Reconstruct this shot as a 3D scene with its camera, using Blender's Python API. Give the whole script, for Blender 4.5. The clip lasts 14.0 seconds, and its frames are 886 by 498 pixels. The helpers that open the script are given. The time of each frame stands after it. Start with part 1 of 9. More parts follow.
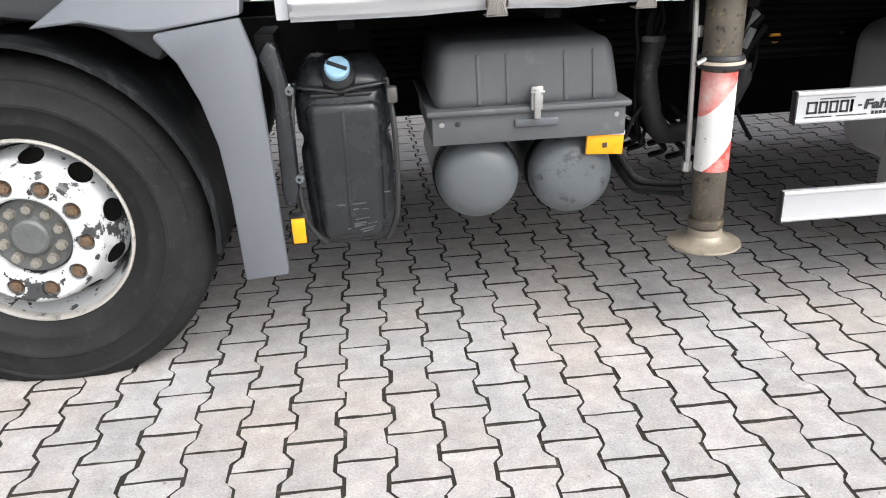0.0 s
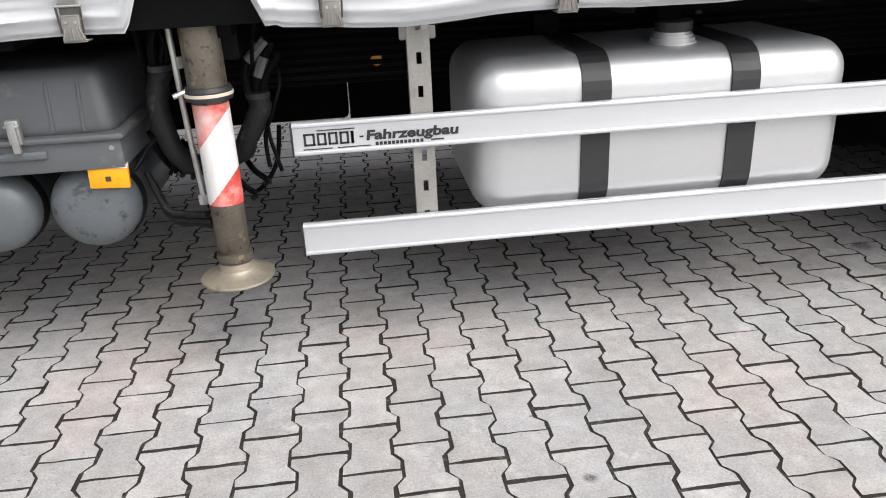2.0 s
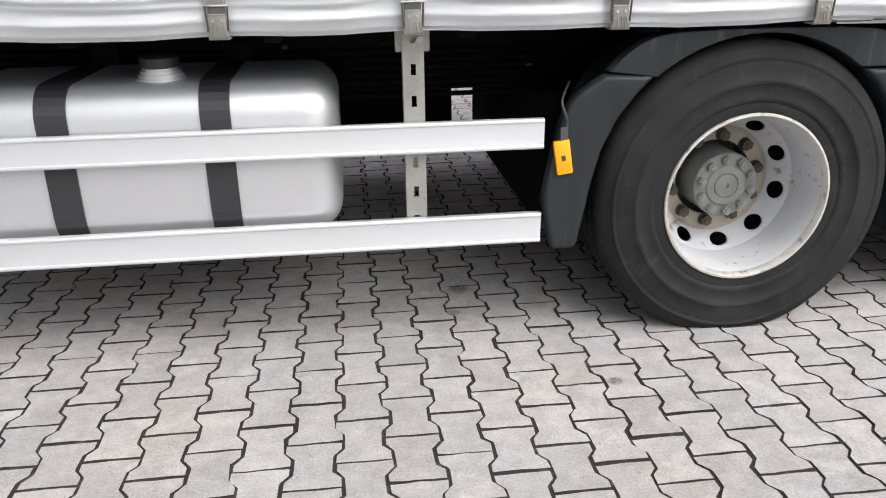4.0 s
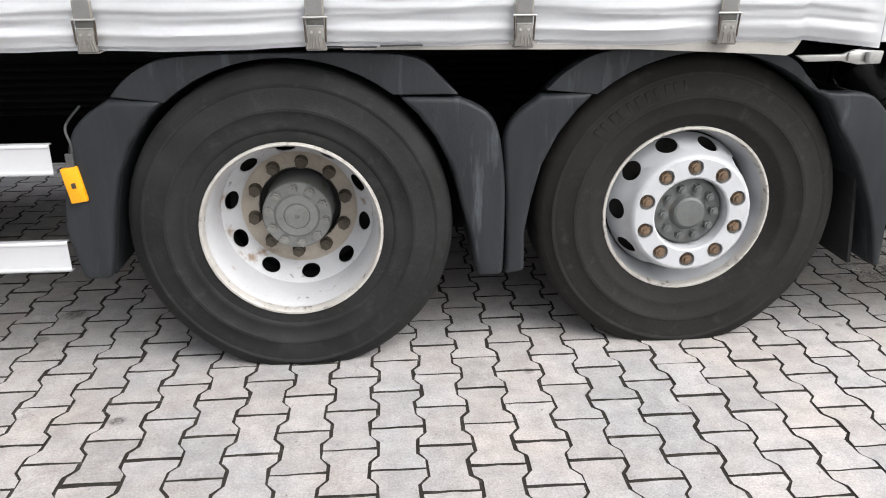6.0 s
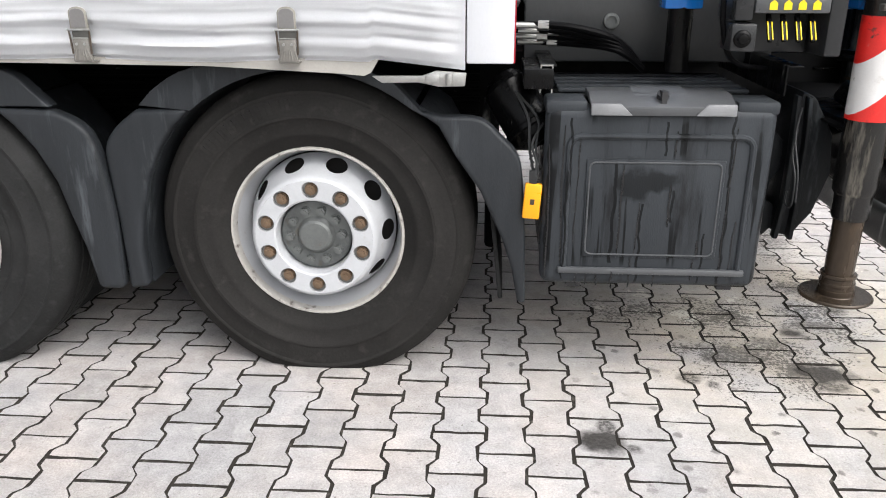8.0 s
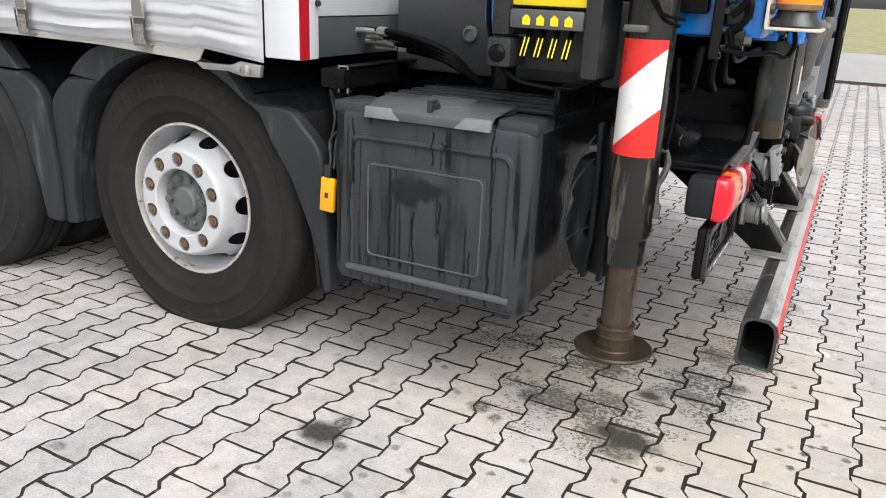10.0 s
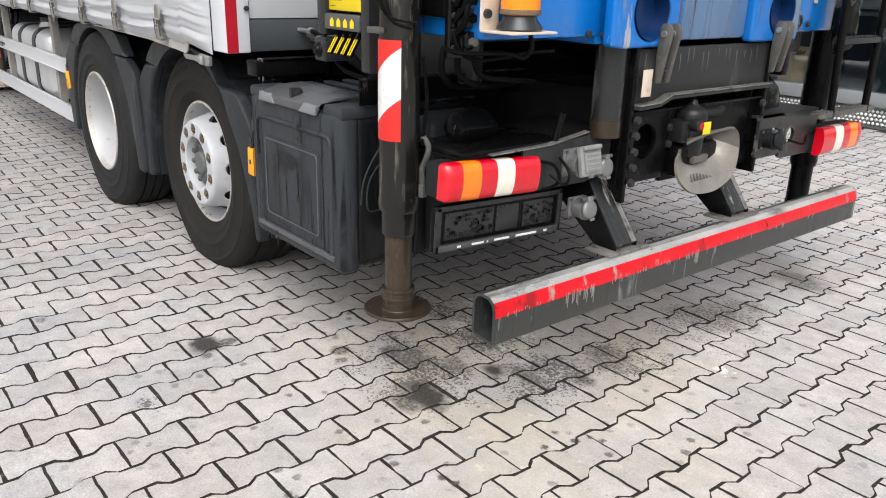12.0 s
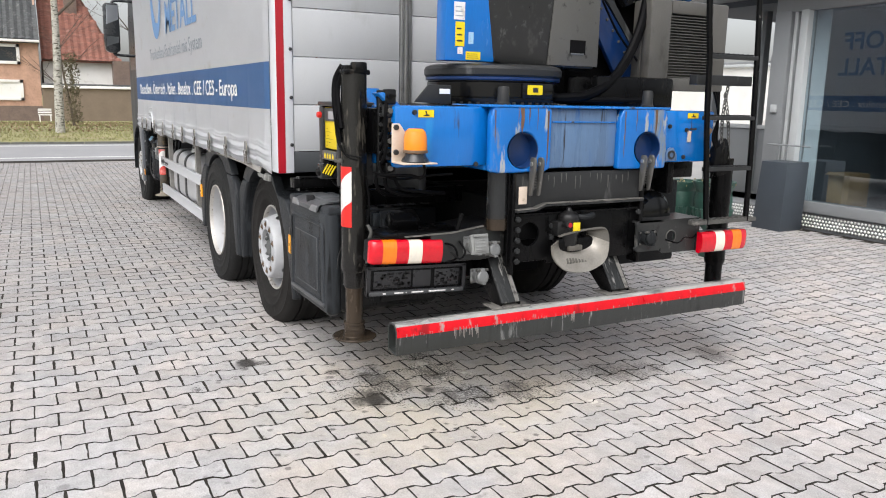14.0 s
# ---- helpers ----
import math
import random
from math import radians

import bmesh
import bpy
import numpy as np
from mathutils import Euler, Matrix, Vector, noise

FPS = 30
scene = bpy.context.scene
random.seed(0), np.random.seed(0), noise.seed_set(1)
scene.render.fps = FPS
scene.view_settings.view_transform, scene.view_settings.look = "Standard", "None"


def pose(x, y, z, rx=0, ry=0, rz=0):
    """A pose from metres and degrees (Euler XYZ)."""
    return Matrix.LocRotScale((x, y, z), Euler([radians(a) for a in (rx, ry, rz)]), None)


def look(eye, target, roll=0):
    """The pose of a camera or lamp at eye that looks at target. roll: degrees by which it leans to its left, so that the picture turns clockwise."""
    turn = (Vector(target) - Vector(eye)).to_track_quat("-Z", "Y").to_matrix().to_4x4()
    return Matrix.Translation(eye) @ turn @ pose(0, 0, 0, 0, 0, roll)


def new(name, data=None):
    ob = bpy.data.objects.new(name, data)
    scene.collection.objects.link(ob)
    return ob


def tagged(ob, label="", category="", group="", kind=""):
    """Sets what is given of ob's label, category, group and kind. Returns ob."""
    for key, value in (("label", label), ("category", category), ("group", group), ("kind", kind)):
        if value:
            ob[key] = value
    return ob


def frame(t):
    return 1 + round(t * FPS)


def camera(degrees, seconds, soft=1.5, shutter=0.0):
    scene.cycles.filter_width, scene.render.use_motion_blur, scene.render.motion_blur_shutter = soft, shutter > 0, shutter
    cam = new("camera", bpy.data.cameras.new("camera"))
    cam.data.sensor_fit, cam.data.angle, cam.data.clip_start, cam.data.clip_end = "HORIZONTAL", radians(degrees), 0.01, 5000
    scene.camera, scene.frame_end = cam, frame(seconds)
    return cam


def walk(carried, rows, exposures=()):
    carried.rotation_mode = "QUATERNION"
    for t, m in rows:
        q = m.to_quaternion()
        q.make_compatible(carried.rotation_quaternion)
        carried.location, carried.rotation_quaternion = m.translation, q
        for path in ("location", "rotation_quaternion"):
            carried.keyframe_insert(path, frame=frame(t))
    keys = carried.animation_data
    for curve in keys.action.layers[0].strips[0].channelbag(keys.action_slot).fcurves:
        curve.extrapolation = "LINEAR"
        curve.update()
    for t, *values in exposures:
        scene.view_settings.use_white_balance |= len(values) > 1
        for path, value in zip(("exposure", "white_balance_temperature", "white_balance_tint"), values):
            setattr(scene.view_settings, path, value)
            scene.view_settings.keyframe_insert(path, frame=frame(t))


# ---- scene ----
cam = camera(59.95, 14.0, soft=1.05)
EXPOSURES = [(0, 1.14), (1, 0.96), (2.5, 0.80), (5, 0.78), (7, 0.85), (8.5, 0.80), (11, 0.60), (12.5, 0.53), (14, 0.50)]
PATH = [
    (0, (-4.521, -0.285, 1.319), (-4.364, 1.552, 0.545), -2.6),
    (0.5, (-4.153, -0.323, 1.226), (-3.935, 1.532, 0.51), -2.6),
    (1, (-3.675, -0.361, 1.256), (-3.563, 1.504, 0.543), -3.8),
    (1.5, (-3.349, -0.389, 1.312), (-3.21, 1.464, 0.572), -3.6),
    (2, (-3.014, -0.343, 1.339), (-2.823, 1.487, 0.556), -2.8),
    (2.5, (-2.607, -0.368, 1.274), (-2.38, 1.484, 0.555), -2.1),
    (2.7, (-2.437, -0.397, 1.311), (-2.181, 1.444, 0.571), -1.6),
    (4.8, (-0.668, -0.463, 1.337), (-0.504, 1.389, 0.601), -0.4),
    (5, (-0.495, -0.448, 1.335), (-0.344, 1.407, 0.603), -0.4),
    (5.5, (-0.086, -0.451, 1.349), (0.053, 1.404, 0.616), -0.2),
    (6, (0.323, -0.467, 1.365), (0.458, 1.39, 0.635), -0.3),
    (6.5, (0.77, -0.407, 1.355), (0.858, 1.454, 0.629), -0.7),
    (7, (1.203, -0.437, 1.359), (1.237, 1.434, 0.653), -0.8),
    (7.5, (1.588, -0.437, 1.362), (1.565, 1.436, 0.66), -0.4),
    (8, (1.974, -0.397, 1.358), (1.839, 1.473, 0.662), -0.2),
    (8.5, (2.41, -0.447, 1.354), (2.111, 1.412, 0.68), 0),
    (8.7, (2.556, -0.432, 1.353), (2.197, 1.416, 0.68), 0.2),
    (10.8, (4.244, 0.177, 1.303), (3.091, 1.673, 0.645), 2.6),
    (11, (4.412, 0.221, 1.316), (3.203, 1.667, 0.646), 2.3),
    (11.5, (4.718, 0.392, 1.355), (3.381, 1.714, 0.673), 2.4),
    (12, (5.003, 0.6, 1.392), (3.544, 1.795, 0.725), 1.6),
    (12.5, (5.378, 0.684, 1.441), (3.815, 1.769, 0.824), 1.2),
    (13, (5.775, 0.625, 1.477), (4.143, 1.647, 0.937), 1.1),
    (13.5, (6.207, 0.613, 1.502), (4.517, 1.582, 1.048), 1.1),
    (14, (6.643, 0.595, 1.548), (4.91, 1.518, 1.165), 1.1),
]
walk(cam, [(t, look(eye, target, roll)) for t, eye, target, roll in PATH], EXPOSURES)

# ---- light ----
world = bpy.data.worlds.new("overcast_sky")
scene.world = world
world.use_nodes = True
wn = world.node_tree.nodes
wl = world.node_tree.links
sky = wn.new("ShaderNodeTexSky")
sky.sky_type = "NISHITA"
sky.sun_disc = False
sky.sun_elevation = radians(52)
sky.sun_rotation = radians(135)
sky.dust_density = 4.0
sky.ozone_density = 0.6
grey_sky = wn.new("ShaderNodeHueSaturation")
grey_sky.inputs["Saturation"].default_value = 0.22
wl.new(sky.outputs[0], grey_sky.inputs["Color"])
wl.new(grey_sky.outputs[0], wn["Background"].inputs["Color"])
wn["Background"].inputs["Strength"].default_value = 0.15

sun_data = bpy.data.lights.new("sun", "SUN")
sun_data.energy = 1.4
sun_data.angle = radians(64)
sun_data.color = (1.0, 0.985, 0.965)
sun = new("sun", sun_data)
sun.matrix_world = look((15, -15, 25), (0, 0, 0))

# ---- materials ----


def mat(name, col, rough=0.5, metal=0.0, var=0.18, scale=3.0, fine=60.0, bump=0.15, rvar=0.12, spot=None, spot_amount=0.5, spot_scale=5.0, stretch=(1, 1, 1), coat=0.0, bump_dist=0.004, spec=0.5, spot2=None, spot2_amount=0.3, spot2_scale=9.0, crisp=1.0):
    """A surface with tone at two scales, fine relief and, with spot, patches of a second colour."""
    m = bpy.data.materials.new(name)
    m.use_nodes = True
    n, l = m.node_tree.nodes, m.node_tree.links
    b = n["Principled BSDF"]
    geo = n.new("ShaderNodeNewGeometry")
    mp = n.new("ShaderNodeMapping")
    mp.inputs["Scale"].default_value = stretch
    l.new(geo.outputs["Position"], mp.inputs["Vector"])

    def noise_at(s, detail=5.0):
        t = n.new("ShaderNodeTexNoise")
        t.inputs["Scale"].default_value = s
        t.inputs["Detail"].default_value = detail
        t.inputs["Roughness"].default_value = 0.62
        l.new(mp.outputs[0], t.inputs["Vector"])
        return t.outputs["Fac"]

    big, small = noise_at(scale), noise_at(fine, 3.0)
    add = n.new("ShaderNodeMath")
    add.operation = "MULTIPLY_ADD"
    l.new(small, add.inputs[0])
    add.inputs[1].default_value = 0.45
    l.new(big, add.inputs[2])
    rng = n.new("ShaderNodeMapRange")
    rng.inputs["From Min"].default_value, rng.inputs["From Max"].default_value = 0.45, 1.0
    rng.inputs["To Min"].default_value, rng.inputs["To Max"].default_value = 1 - var, 1 + var
    l.new(add.outputs[0], rng.inputs["Value"])
    mul = n.new("ShaderNodeVectorMath")
    mul.operation = "SCALE"
    mul.inputs[0].default_value = col
    l.new(rng.outputs[0], mul.inputs["Scale"])
    colour = mul.outputs[0]
    for tint, amount, size in ((spot, spot_amount, spot_scale), (spot2, spot2_amount, spot2_scale)):
        if not tint:
            continue
        sp = noise_at(size, 8.0)
        ramp = n.new("ShaderNodeMapRange")
        edge = 0.78 - 0.4 * amount
        ramp.inputs["From Min"].default_value, ramp.inputs["From Max"].default_value = edge - 0.05 * crisp, edge + 0.08 * crisp
        l.new(sp, ramp.inputs["Value"])
        mx = n.new("ShaderNodeMix")
        mx.data_type = "RGBA"
        l.new(ramp.outputs[0], mx.inputs["Factor"])
        l.new(colour, mx.inputs["A"])
        mx.inputs["B"].default_value = (*tint, 1)
        colour = mx.outputs["Result"]
    l.new(colour, b.inputs["Base Color"])
    rr = n.new("ShaderNodeMapRange")
    rr.inputs["To Min"].default_value, rr.inputs["To Max"].default_value = max(0.03, rough - rvar), min(1.0, rough + rvar)
    l.new(big, rr.inputs["Value"])
    l.new(rr.outputs[0], b.inputs["Roughness"])
    b.inputs["Metallic"].default_value = metal
    b.inputs["Coat Weight"].default_value = coat
    b.inputs["Specular IOR Level"].default_value = spec
    if bump:
        bp = n.new("ShaderNodeBump")
        bp.inputs["Strength"].default_value = bump
        bp.inputs["Distance"].default_value = bump_dist
        l.new(small, bp.inputs["Height"])
        l.new(bp.outputs[0], b.inputs["Normal"])
    return m


M = {}
M["black_plastic"] = mat("black_plastic", (0.012, 0.0132, 0.0145), 0.48, var=0.3, scale=6, fine=220, bump=0.25, spot=(0.056, 0.063, 0.069), spot_amount=0.40, spot_scale=9, stretch=(1.6, 1.6, 0.3), spec=0.16)
M["box_plastic"] = mat("box_plastic", (0.036, 0.040, 0.045), 0.4, var=0.2, scale=5, fine=260, bump=0.2, spot=(0.012, 0.012, 0.013), spot_amount=0.42, spot_scale=4.5, stretch=(1.6, 1.6, 0.28), spec=0.15)
M["lid_grey"] = mat("lid_grey", (0.072, 0.075, 0.08), 0.32, var=0.15, scale=6, fine=200, bump=0.15)
M["tool_grey"] = mat("tool_grey", (0.085, 0.09, 0.097), 0.5, var=0.14, scale=5, fine=240, bump=0.2, spot=(0.16, 0.16, 0.155), spot_amount=0.3, spot_scale=9)
M["fender_grey"] = mat("fender_grey", (0.128, 0.138, 0.156), 0.36, var=0.06, scale=4, fine=150, bump=0.05, spot=(0.105, 0.112, 0.122), spot_amount=0.3, spot_scale=3, stretch=(1, 1, 0.4))
M["air_tank"] = mat("air_tank", (0.10, 0.112, 0.122), 0.33, var=0.1, scale=6, fine=120, bump=0.1, spot=(0.075, 0.08, 0.085), spot_amount=0.3, spot_scale=22)
M["canister"] = mat("canister", (0.019, 0.0215, 0.025), 0.26, var=0.25, scale=8, fine=200, bump=0.15, spot=(0.07, 0.072, 0.07), spot_amount=0.26, spot_scale=12, spec=0.5)
# worn pale steel that also paints the highlight along edges
M["frame_edge"] = mat("worn_edge", (0.22, 0.21, 0.195), 0.4, metal=0.4, var=0.3, scale=20, fine=120, bump=0.15, spot=(0.05, 0.048, 0.045), spot_amount=0.5, spot_scale=25)
M["chassis"] = mat("chassis_black", (0.007, 0.007, 0.0075), 0.6, var=0.4, scale=7, fine=90, bump=0.3, spot=(0.014, 0.0135, 0.013), spot_amount=0.34, spot_scale=8, spec=0.12)
# near-black that carries the deep shade under the truck and in the crane
M["shade_black"] = mat("underbody", (0.004, 0.004, 0.0045), 0.85, var=0.4, scale=5, fine=60, bump=0.2, spec=0.1)
M["crane_black"] = mat("crane_black", (0.0034, 0.0034, 0.0037), 0.27, var=0.4, scale=6, fine=120, bump=0.2, spot=(0.020, 0.0175, 0.015), spot_amount=0.27, spot_scale=9, stretch=(1, 1, 0.35), spec=0.14, spot2=(0.17, 0.165, 0.155), spot2_amount=0.235, spot2_scale=22, crisp=0.4)
M["crane_grey"] = mat("crane_grey", (0.026, 0.027, 0.028), 0.4, var=0.2, scale=3, fine=140, bump=0.15, spot=(0.13, 0.13, 0.13), spot_amount=0.33, spot_scale=5, stretch=(1, 1, 0.3), spec=0.22)
M["blue"] = mat("crane_blue", (0.002, 0.145, 0.50), 0.24, var=0.14, scale=4, fine=80, bump=0.05, spot=(0.008, 0.19, 0.53), spot_amount=0.36, spot_scale=7, stretch=(1, 1.4, 0.2), coat=0.3, spot2=(0.035, 0.028, 0.022), spot2_amount=0.34, spot2_scale=11, crisp=0.6)
M["blue_worn"] = mat("crane_blue_worn", (0.095, 0.165, 0.285), 0.28, var=0.3, scale=3, fine=80, bump=0.1, spot=(0.010, 0.10, 0.33), spot_amount=0.44, spot_scale=3.4, stretch=(1.5, 2.6, 0.24), spot2=(0.02, 0.022, 0.03), spot2_amount=0.36, spot2_scale=9, crisp=0.5)
M["blue_chipped"] = mat("crane_blue_chipped", (0.002, 0.14, 0.49), 0.24, var=0.15, scale=4, fine=80, bump=0.08, spot=(0.14, 0.19, 0.26), spot_amount=0.50, spot_scale=4.0, stretch=(1, 1.5, 0.3), coat=0.3, spot2=(0.33, 0.36, 0.38), spot2_amount=0.37, spot2_scale=13, crisp=0.4)
M["rust_streak"] = mat("rust_streak", (0.10, 0.055, 0.03), 0.6, var=0.4, scale=14, fine=120, bump=0.15, spot=(0.07, 0.05, 0.04), spot_amount=0.45, spot_scale=20, stretch=(1, 1, 0.3))
M["steel"] = mat("galvanised_steel", (0.42, 0.42, 0.41), 0.42, metal=0.8, var=0.2, scale=9, fine=140, bump=0.12, spot=(0.25, 0.24, 0.22), spot_amount=0.36, spot_scale=14)
M["post_steel"] = mat("post_steel", (0.34, 0.33, 0.31), 0.5, metal=0.6, var=0.22, scale=9, fine=120, bump=0.15, spot=(0.2, 0.17, 0.13), spot_amount=0.33, spot_scale=16)
M["alu_rail"] = mat("aluminium_rail", (0.58, 0.59, 0.615), 0.34, metal=0.35, var=0.05, scale=2, fine=300, bump=0.05, stretch=(0.15, 1, 1))
M["alu_tank"] = mat("aluminium_tank", (0.60, 0.605, 0.62), 0.46, metal=0.7, var=0.06, scale=3, fine=200, bump=0.05, stretch=(0.4, 1, 1), rvar=0.06)
M["rubber"] = mat("rubber", (0.0185, 0.0187, 0.0188), 0.68, var=0.45, scale=5, fine=130, bump=0.25, spot=(0.028, 0.0285, 0.0285), spot_amount=0.42, spot_scale=24, spec=0.15)
M["tyre_dusty"] = mat("tyre_dusty", (0.0200, 0.0190, 0.0182), 0.78, var=0.35, scale=4, fine=110, bump=0.25, spot=(0.031, 0.0292, 0.0278), spot_amount=0.42, spot_scale=18, spec=0.12)
M["rim_white"] = mat("rim_paint", (0.46, 0.47, 0.49), 0.4, var=0.1, scale=7, fine=140, bump=0.08, spot=(0.35, 0.33, 0.31), spot_amount=0.24, spot_scale=12)
M["rim_barrel"] = mat("rim_paint_barrel", (0.47, 0.475, 0.49), 0.38, var=0.1, scale=6, fine=120, bump=0.06, spot=(0.24, 0.18, 0.13), spot_amount=0.36, spot_scale=10, crisp=0.7, spot2=(0.12, 0.10, 0.08), spot2_amount=0.27, spot2_scale=34)
M["rim_dirty"] = mat("rim_paint_dirty", (0.38, 0.335, 0.28), 0.5, var=0.2, scale=6, fine=120, bump=0.1, spot=(0.17, 0.13, 0.09), spot_amount=0.37, spot_scale=10)
M["rim_worn"] = mat("rim_paint_peeling", (0.55, 0.56, 0.57), 0.45, var=0.1, scale=8, fine=140, bump=0.15, spot=(0.045, 0.047, 0.05), spot_amount=0.52, spot_scale=8.5, crisp=0.12, spot2=(0.03, 0.027, 0.024), spot2_amount=0.40, spot2_scale=30)
M["rim_edge"] = mat("rim_edge", (0.50, 0.48, 0.45), 0.45, metal=0.3, var=0.2, scale=12, fine=120, bump=0.12, spot=(0.12, 0.1, 0.085), spot_amount=0.42, spot_scale=30)
M["hub_grey"] = mat("hub_cast", (0.125, 0.132, 0.13), 0.55, metal=0.3, var=0.25, scale=14, fine=100, bump=0.3, spot=(0.11, 0.095, 0.075), spot_amount=0.36, spot_scale=18)
M["nut_rust"] = mat("nut_rust", (0.17, 0.115, 0.075), 0.6, metal=0.4, var=0.35, scale=30, fine=160, bump=0.3)
M["nut_dark"] = mat("nut_dark", (0.065, 0.048, 0.036), 0.65, metal=0.3, var=0.4, scale=30, fine=160, bump=0.3)
M["socket_pale"] = mat("socket_pale", (0.24, 0.245, 0.24), 0.4, metal=0.2, var=0.2, scale=14, fine=120, bump=0.15, spot=(0.2, 0.195, 0.18), spot_amount=0.4, spot_scale=22)
M["socket_grey"] = mat("socket_grey", (0.20, 0.205, 0.205), 0.4, metal=0.4, var=0.2, scale=14, fine=120, bump=0.15, spot=(0.14, 0.135, 0.125), spot_amount=0.4, spot_scale=22)
M["hub_pale"] = mat("hub_pale", (0.19, 0.195, 0.19), 0.5, metal=0.3, var=0.2, scale=14, fine=100, bump=0.25, spot=(0.13, 0.115, 0.095), spot_amount=0.36, spot_scale=18)
# rim paint greyed for the shade in the nut openings, with dirt
M["nut_seat"] = mat("nut_seat", (0.20, 0.20, 0.195), 0.5, metal=0.2, var=0.3, scale=20, fine=120, bump=0.2, spot=(0.09, 0.075, 0.06), spot_amount=0.42, spot_scale=26)
M["nut_olive"] = mat("nut_olive", (0.082, 0.068, 0.050), 0.7, metal=0.2, var=0.35, scale=30, fine=160, bump=0.3)
M["hub_bolt"] = mat("hub_bolt", (0.20, 0.20, 0.19), 0.55, metal=0.25, var=0.25, scale=30, fine=160, bump=0.2, spot=(0.16, 0.14, 0.11), spot_amount=0.4, spot_scale=20)
M["drum"] = mat("brake_drum", (0.012, 0.0105, 0.0095), 0.7, var=0.4, scale=10, fine=80, bump=0.3)
M["curtain"] = mat("curtain_tarpaulin", (0.775, 0.785, 0.81), 0.4, var=0.06, scale=2.5, fine=260, bump=0.08, spot=(0.66, 0.64, 0.61), spot_amount=0.27, spot_scale=3, stretch=(0.7, 1, 1.6))


def printed_curtain():
    """The tarpaulin with a printed blue band between two heights."""
    m = M["curtain"]
    n, l = m.node_tree.nodes, m.node_tree.links
    b = n["Principled BSDF"]
    cloth = b.inputs["Base Color"].links[0].from_socket
    geo = n.new("ShaderNodeNewGeometry")
    xyz = n.new("ShaderNodeSeparateXYZ")
    l.new(geo.outputs["Position"], xyz.inputs[0])
    cmp = n.new("ShaderNodeMath")
    cmp.operation = "COMPARE"
    l.new(xyz.outputs["Z"], cmp.inputs[0])
    cmp.inputs[1].default_value, cmp.inputs[2].default_value = 1.6115, 0.1435
    mx = n.new("ShaderNodeMix")
    mx.data_type = "RGBA"
    l.new(cmp.outputs[0], mx.inputs["Factor"])
    l.new(cloth, mx.inputs["A"])
    mx.inputs["B"].default_value = (0.09, 0.215, 0.47, 1)
    l.new(mx.outputs["Result"], b.inputs["Base Color"])


printed_curtain()
M["print_blue"] = mat("print_blue", (0.12, 0.26, 0.50), 0.42, var=0.08, scale=3, fine=200, bump=0.03)
M["print_grey"] = mat("print_grey", (0.30, 0.33, 0.37), 0.45, var=0.08, scale=3, fine=200, bump=0.03)
M["print_white"] = mat("print_white", (0.78, 0.79, 0.8), 0.45, var=0.04, scale=3, fine=200, bump=0.03)
M["print_black"] = mat("print_black", (0.02, 0.02, 0.022), 0.5, var=0.1, scale=9, fine=200, bump=0.03)
M["white_panel"] = mat("white_panel", (0.66, 0.675, 0.71), 0.32, var=0.05, scale=2, fine=150, bump=0.04, spot=(0.6, 0.59, 0.57), spot_amount=0.27, spot_scale=2.5, stretch=(1, 1, 0.5))
M["sill_dark"] = mat("sill_dark", (0.045, 0.05, 0.055), 0.5, var=0.2, scale=4, fine=120, bump=0.1)
M["red_tape"] = mat("red_tape", (0.37, 0.007, 0.018), 0.35, var=0.12, scale=8, fine=300, bump=0.1)
M["red_worn"] = mat("red_tape_worn", (0.62, 0.004, 0.012), 0.32, var=0.25, scale=10, fine=200, bump=0.15, spot=(0.36, 0.25, 0.24), spot_amount=0.40, spot_scale=16, spot2=(0.30, 0.008, 0.012), spot2_amount=0.42, spot2_scale=9, stretch=(1, 1.2, 0.5), spec=0.3, crisp=0.5)
M["tape_red"] = mat("warning_red", (0.64, 0.020, 0.016), 0.38, var=0.2, scale=9, fine=300, bump=0.12, spot=(0.09, 0.03, 0.025), spot_amount=0.33, spot_scale=26, crisp=0.5, spot2=(0.60, 0.16, 0.13), spot2_amount=0.3, spot2_scale=14)
M["tape_white"] = mat("warning_white", (0.70, 0.69, 0.68), 0.38, var=0.1, scale=9, fine=300, bump=0.12, spot=(0.16, 0.145, 0.13), spot_amount=0.27, spot_scale=27, crisp=0.5, spot2=(0.52, 0.50, 0.47), spot2_amount=0.36, spot2_scale=8)
M["tape_pink"] = mat("warning_red_faded", (0.66, 0.07, 0.055), 0.42, var=0.3, scale=7, fine=200, bump=0.1, spot=(0.72, 0.56, 0.53), spot_amount=0.54, spot_scale=5.5, spot2=(0.70, 0.40, 0.36), spot2_amount=0.45, spot2_scale=16, crisp=1.6)
M["leg_rust"] = mat("stand_leg", (0.115, 0.10, 0.08), 0.5, metal=0.35, var=0.3, scale=10, fine=110, bump=0.35, spot=(0.22, 0.17, 0.10), spot_amount=0.42, spot_scale=22, spot2=(0.03, 0.027, 0.024), spot2_amount=0.40, spot2_scale=38, crisp=0.6)
M["foot_rust"] = mat("stand_foot", (0.28, 0.245, 0.195), 0.5, metal=0.4, var=0.25, scale=12, fine=90, bump=0.25, spot=(0.20, 0.165, 0.12), spot_amount=0.40, spot_scale=12)
M["orange"] = mat("reflector_orange", (0.88, 0.36, 0.006), 0.3, var=0.06, scale=20, fine=500, bump=0.15)
M["beacon"] = mat("beacon_orange", (0.82, 0.25, 0.01), 0.18, var=0.08, scale=20, fine=90, bump=0.1, coat=0.5)
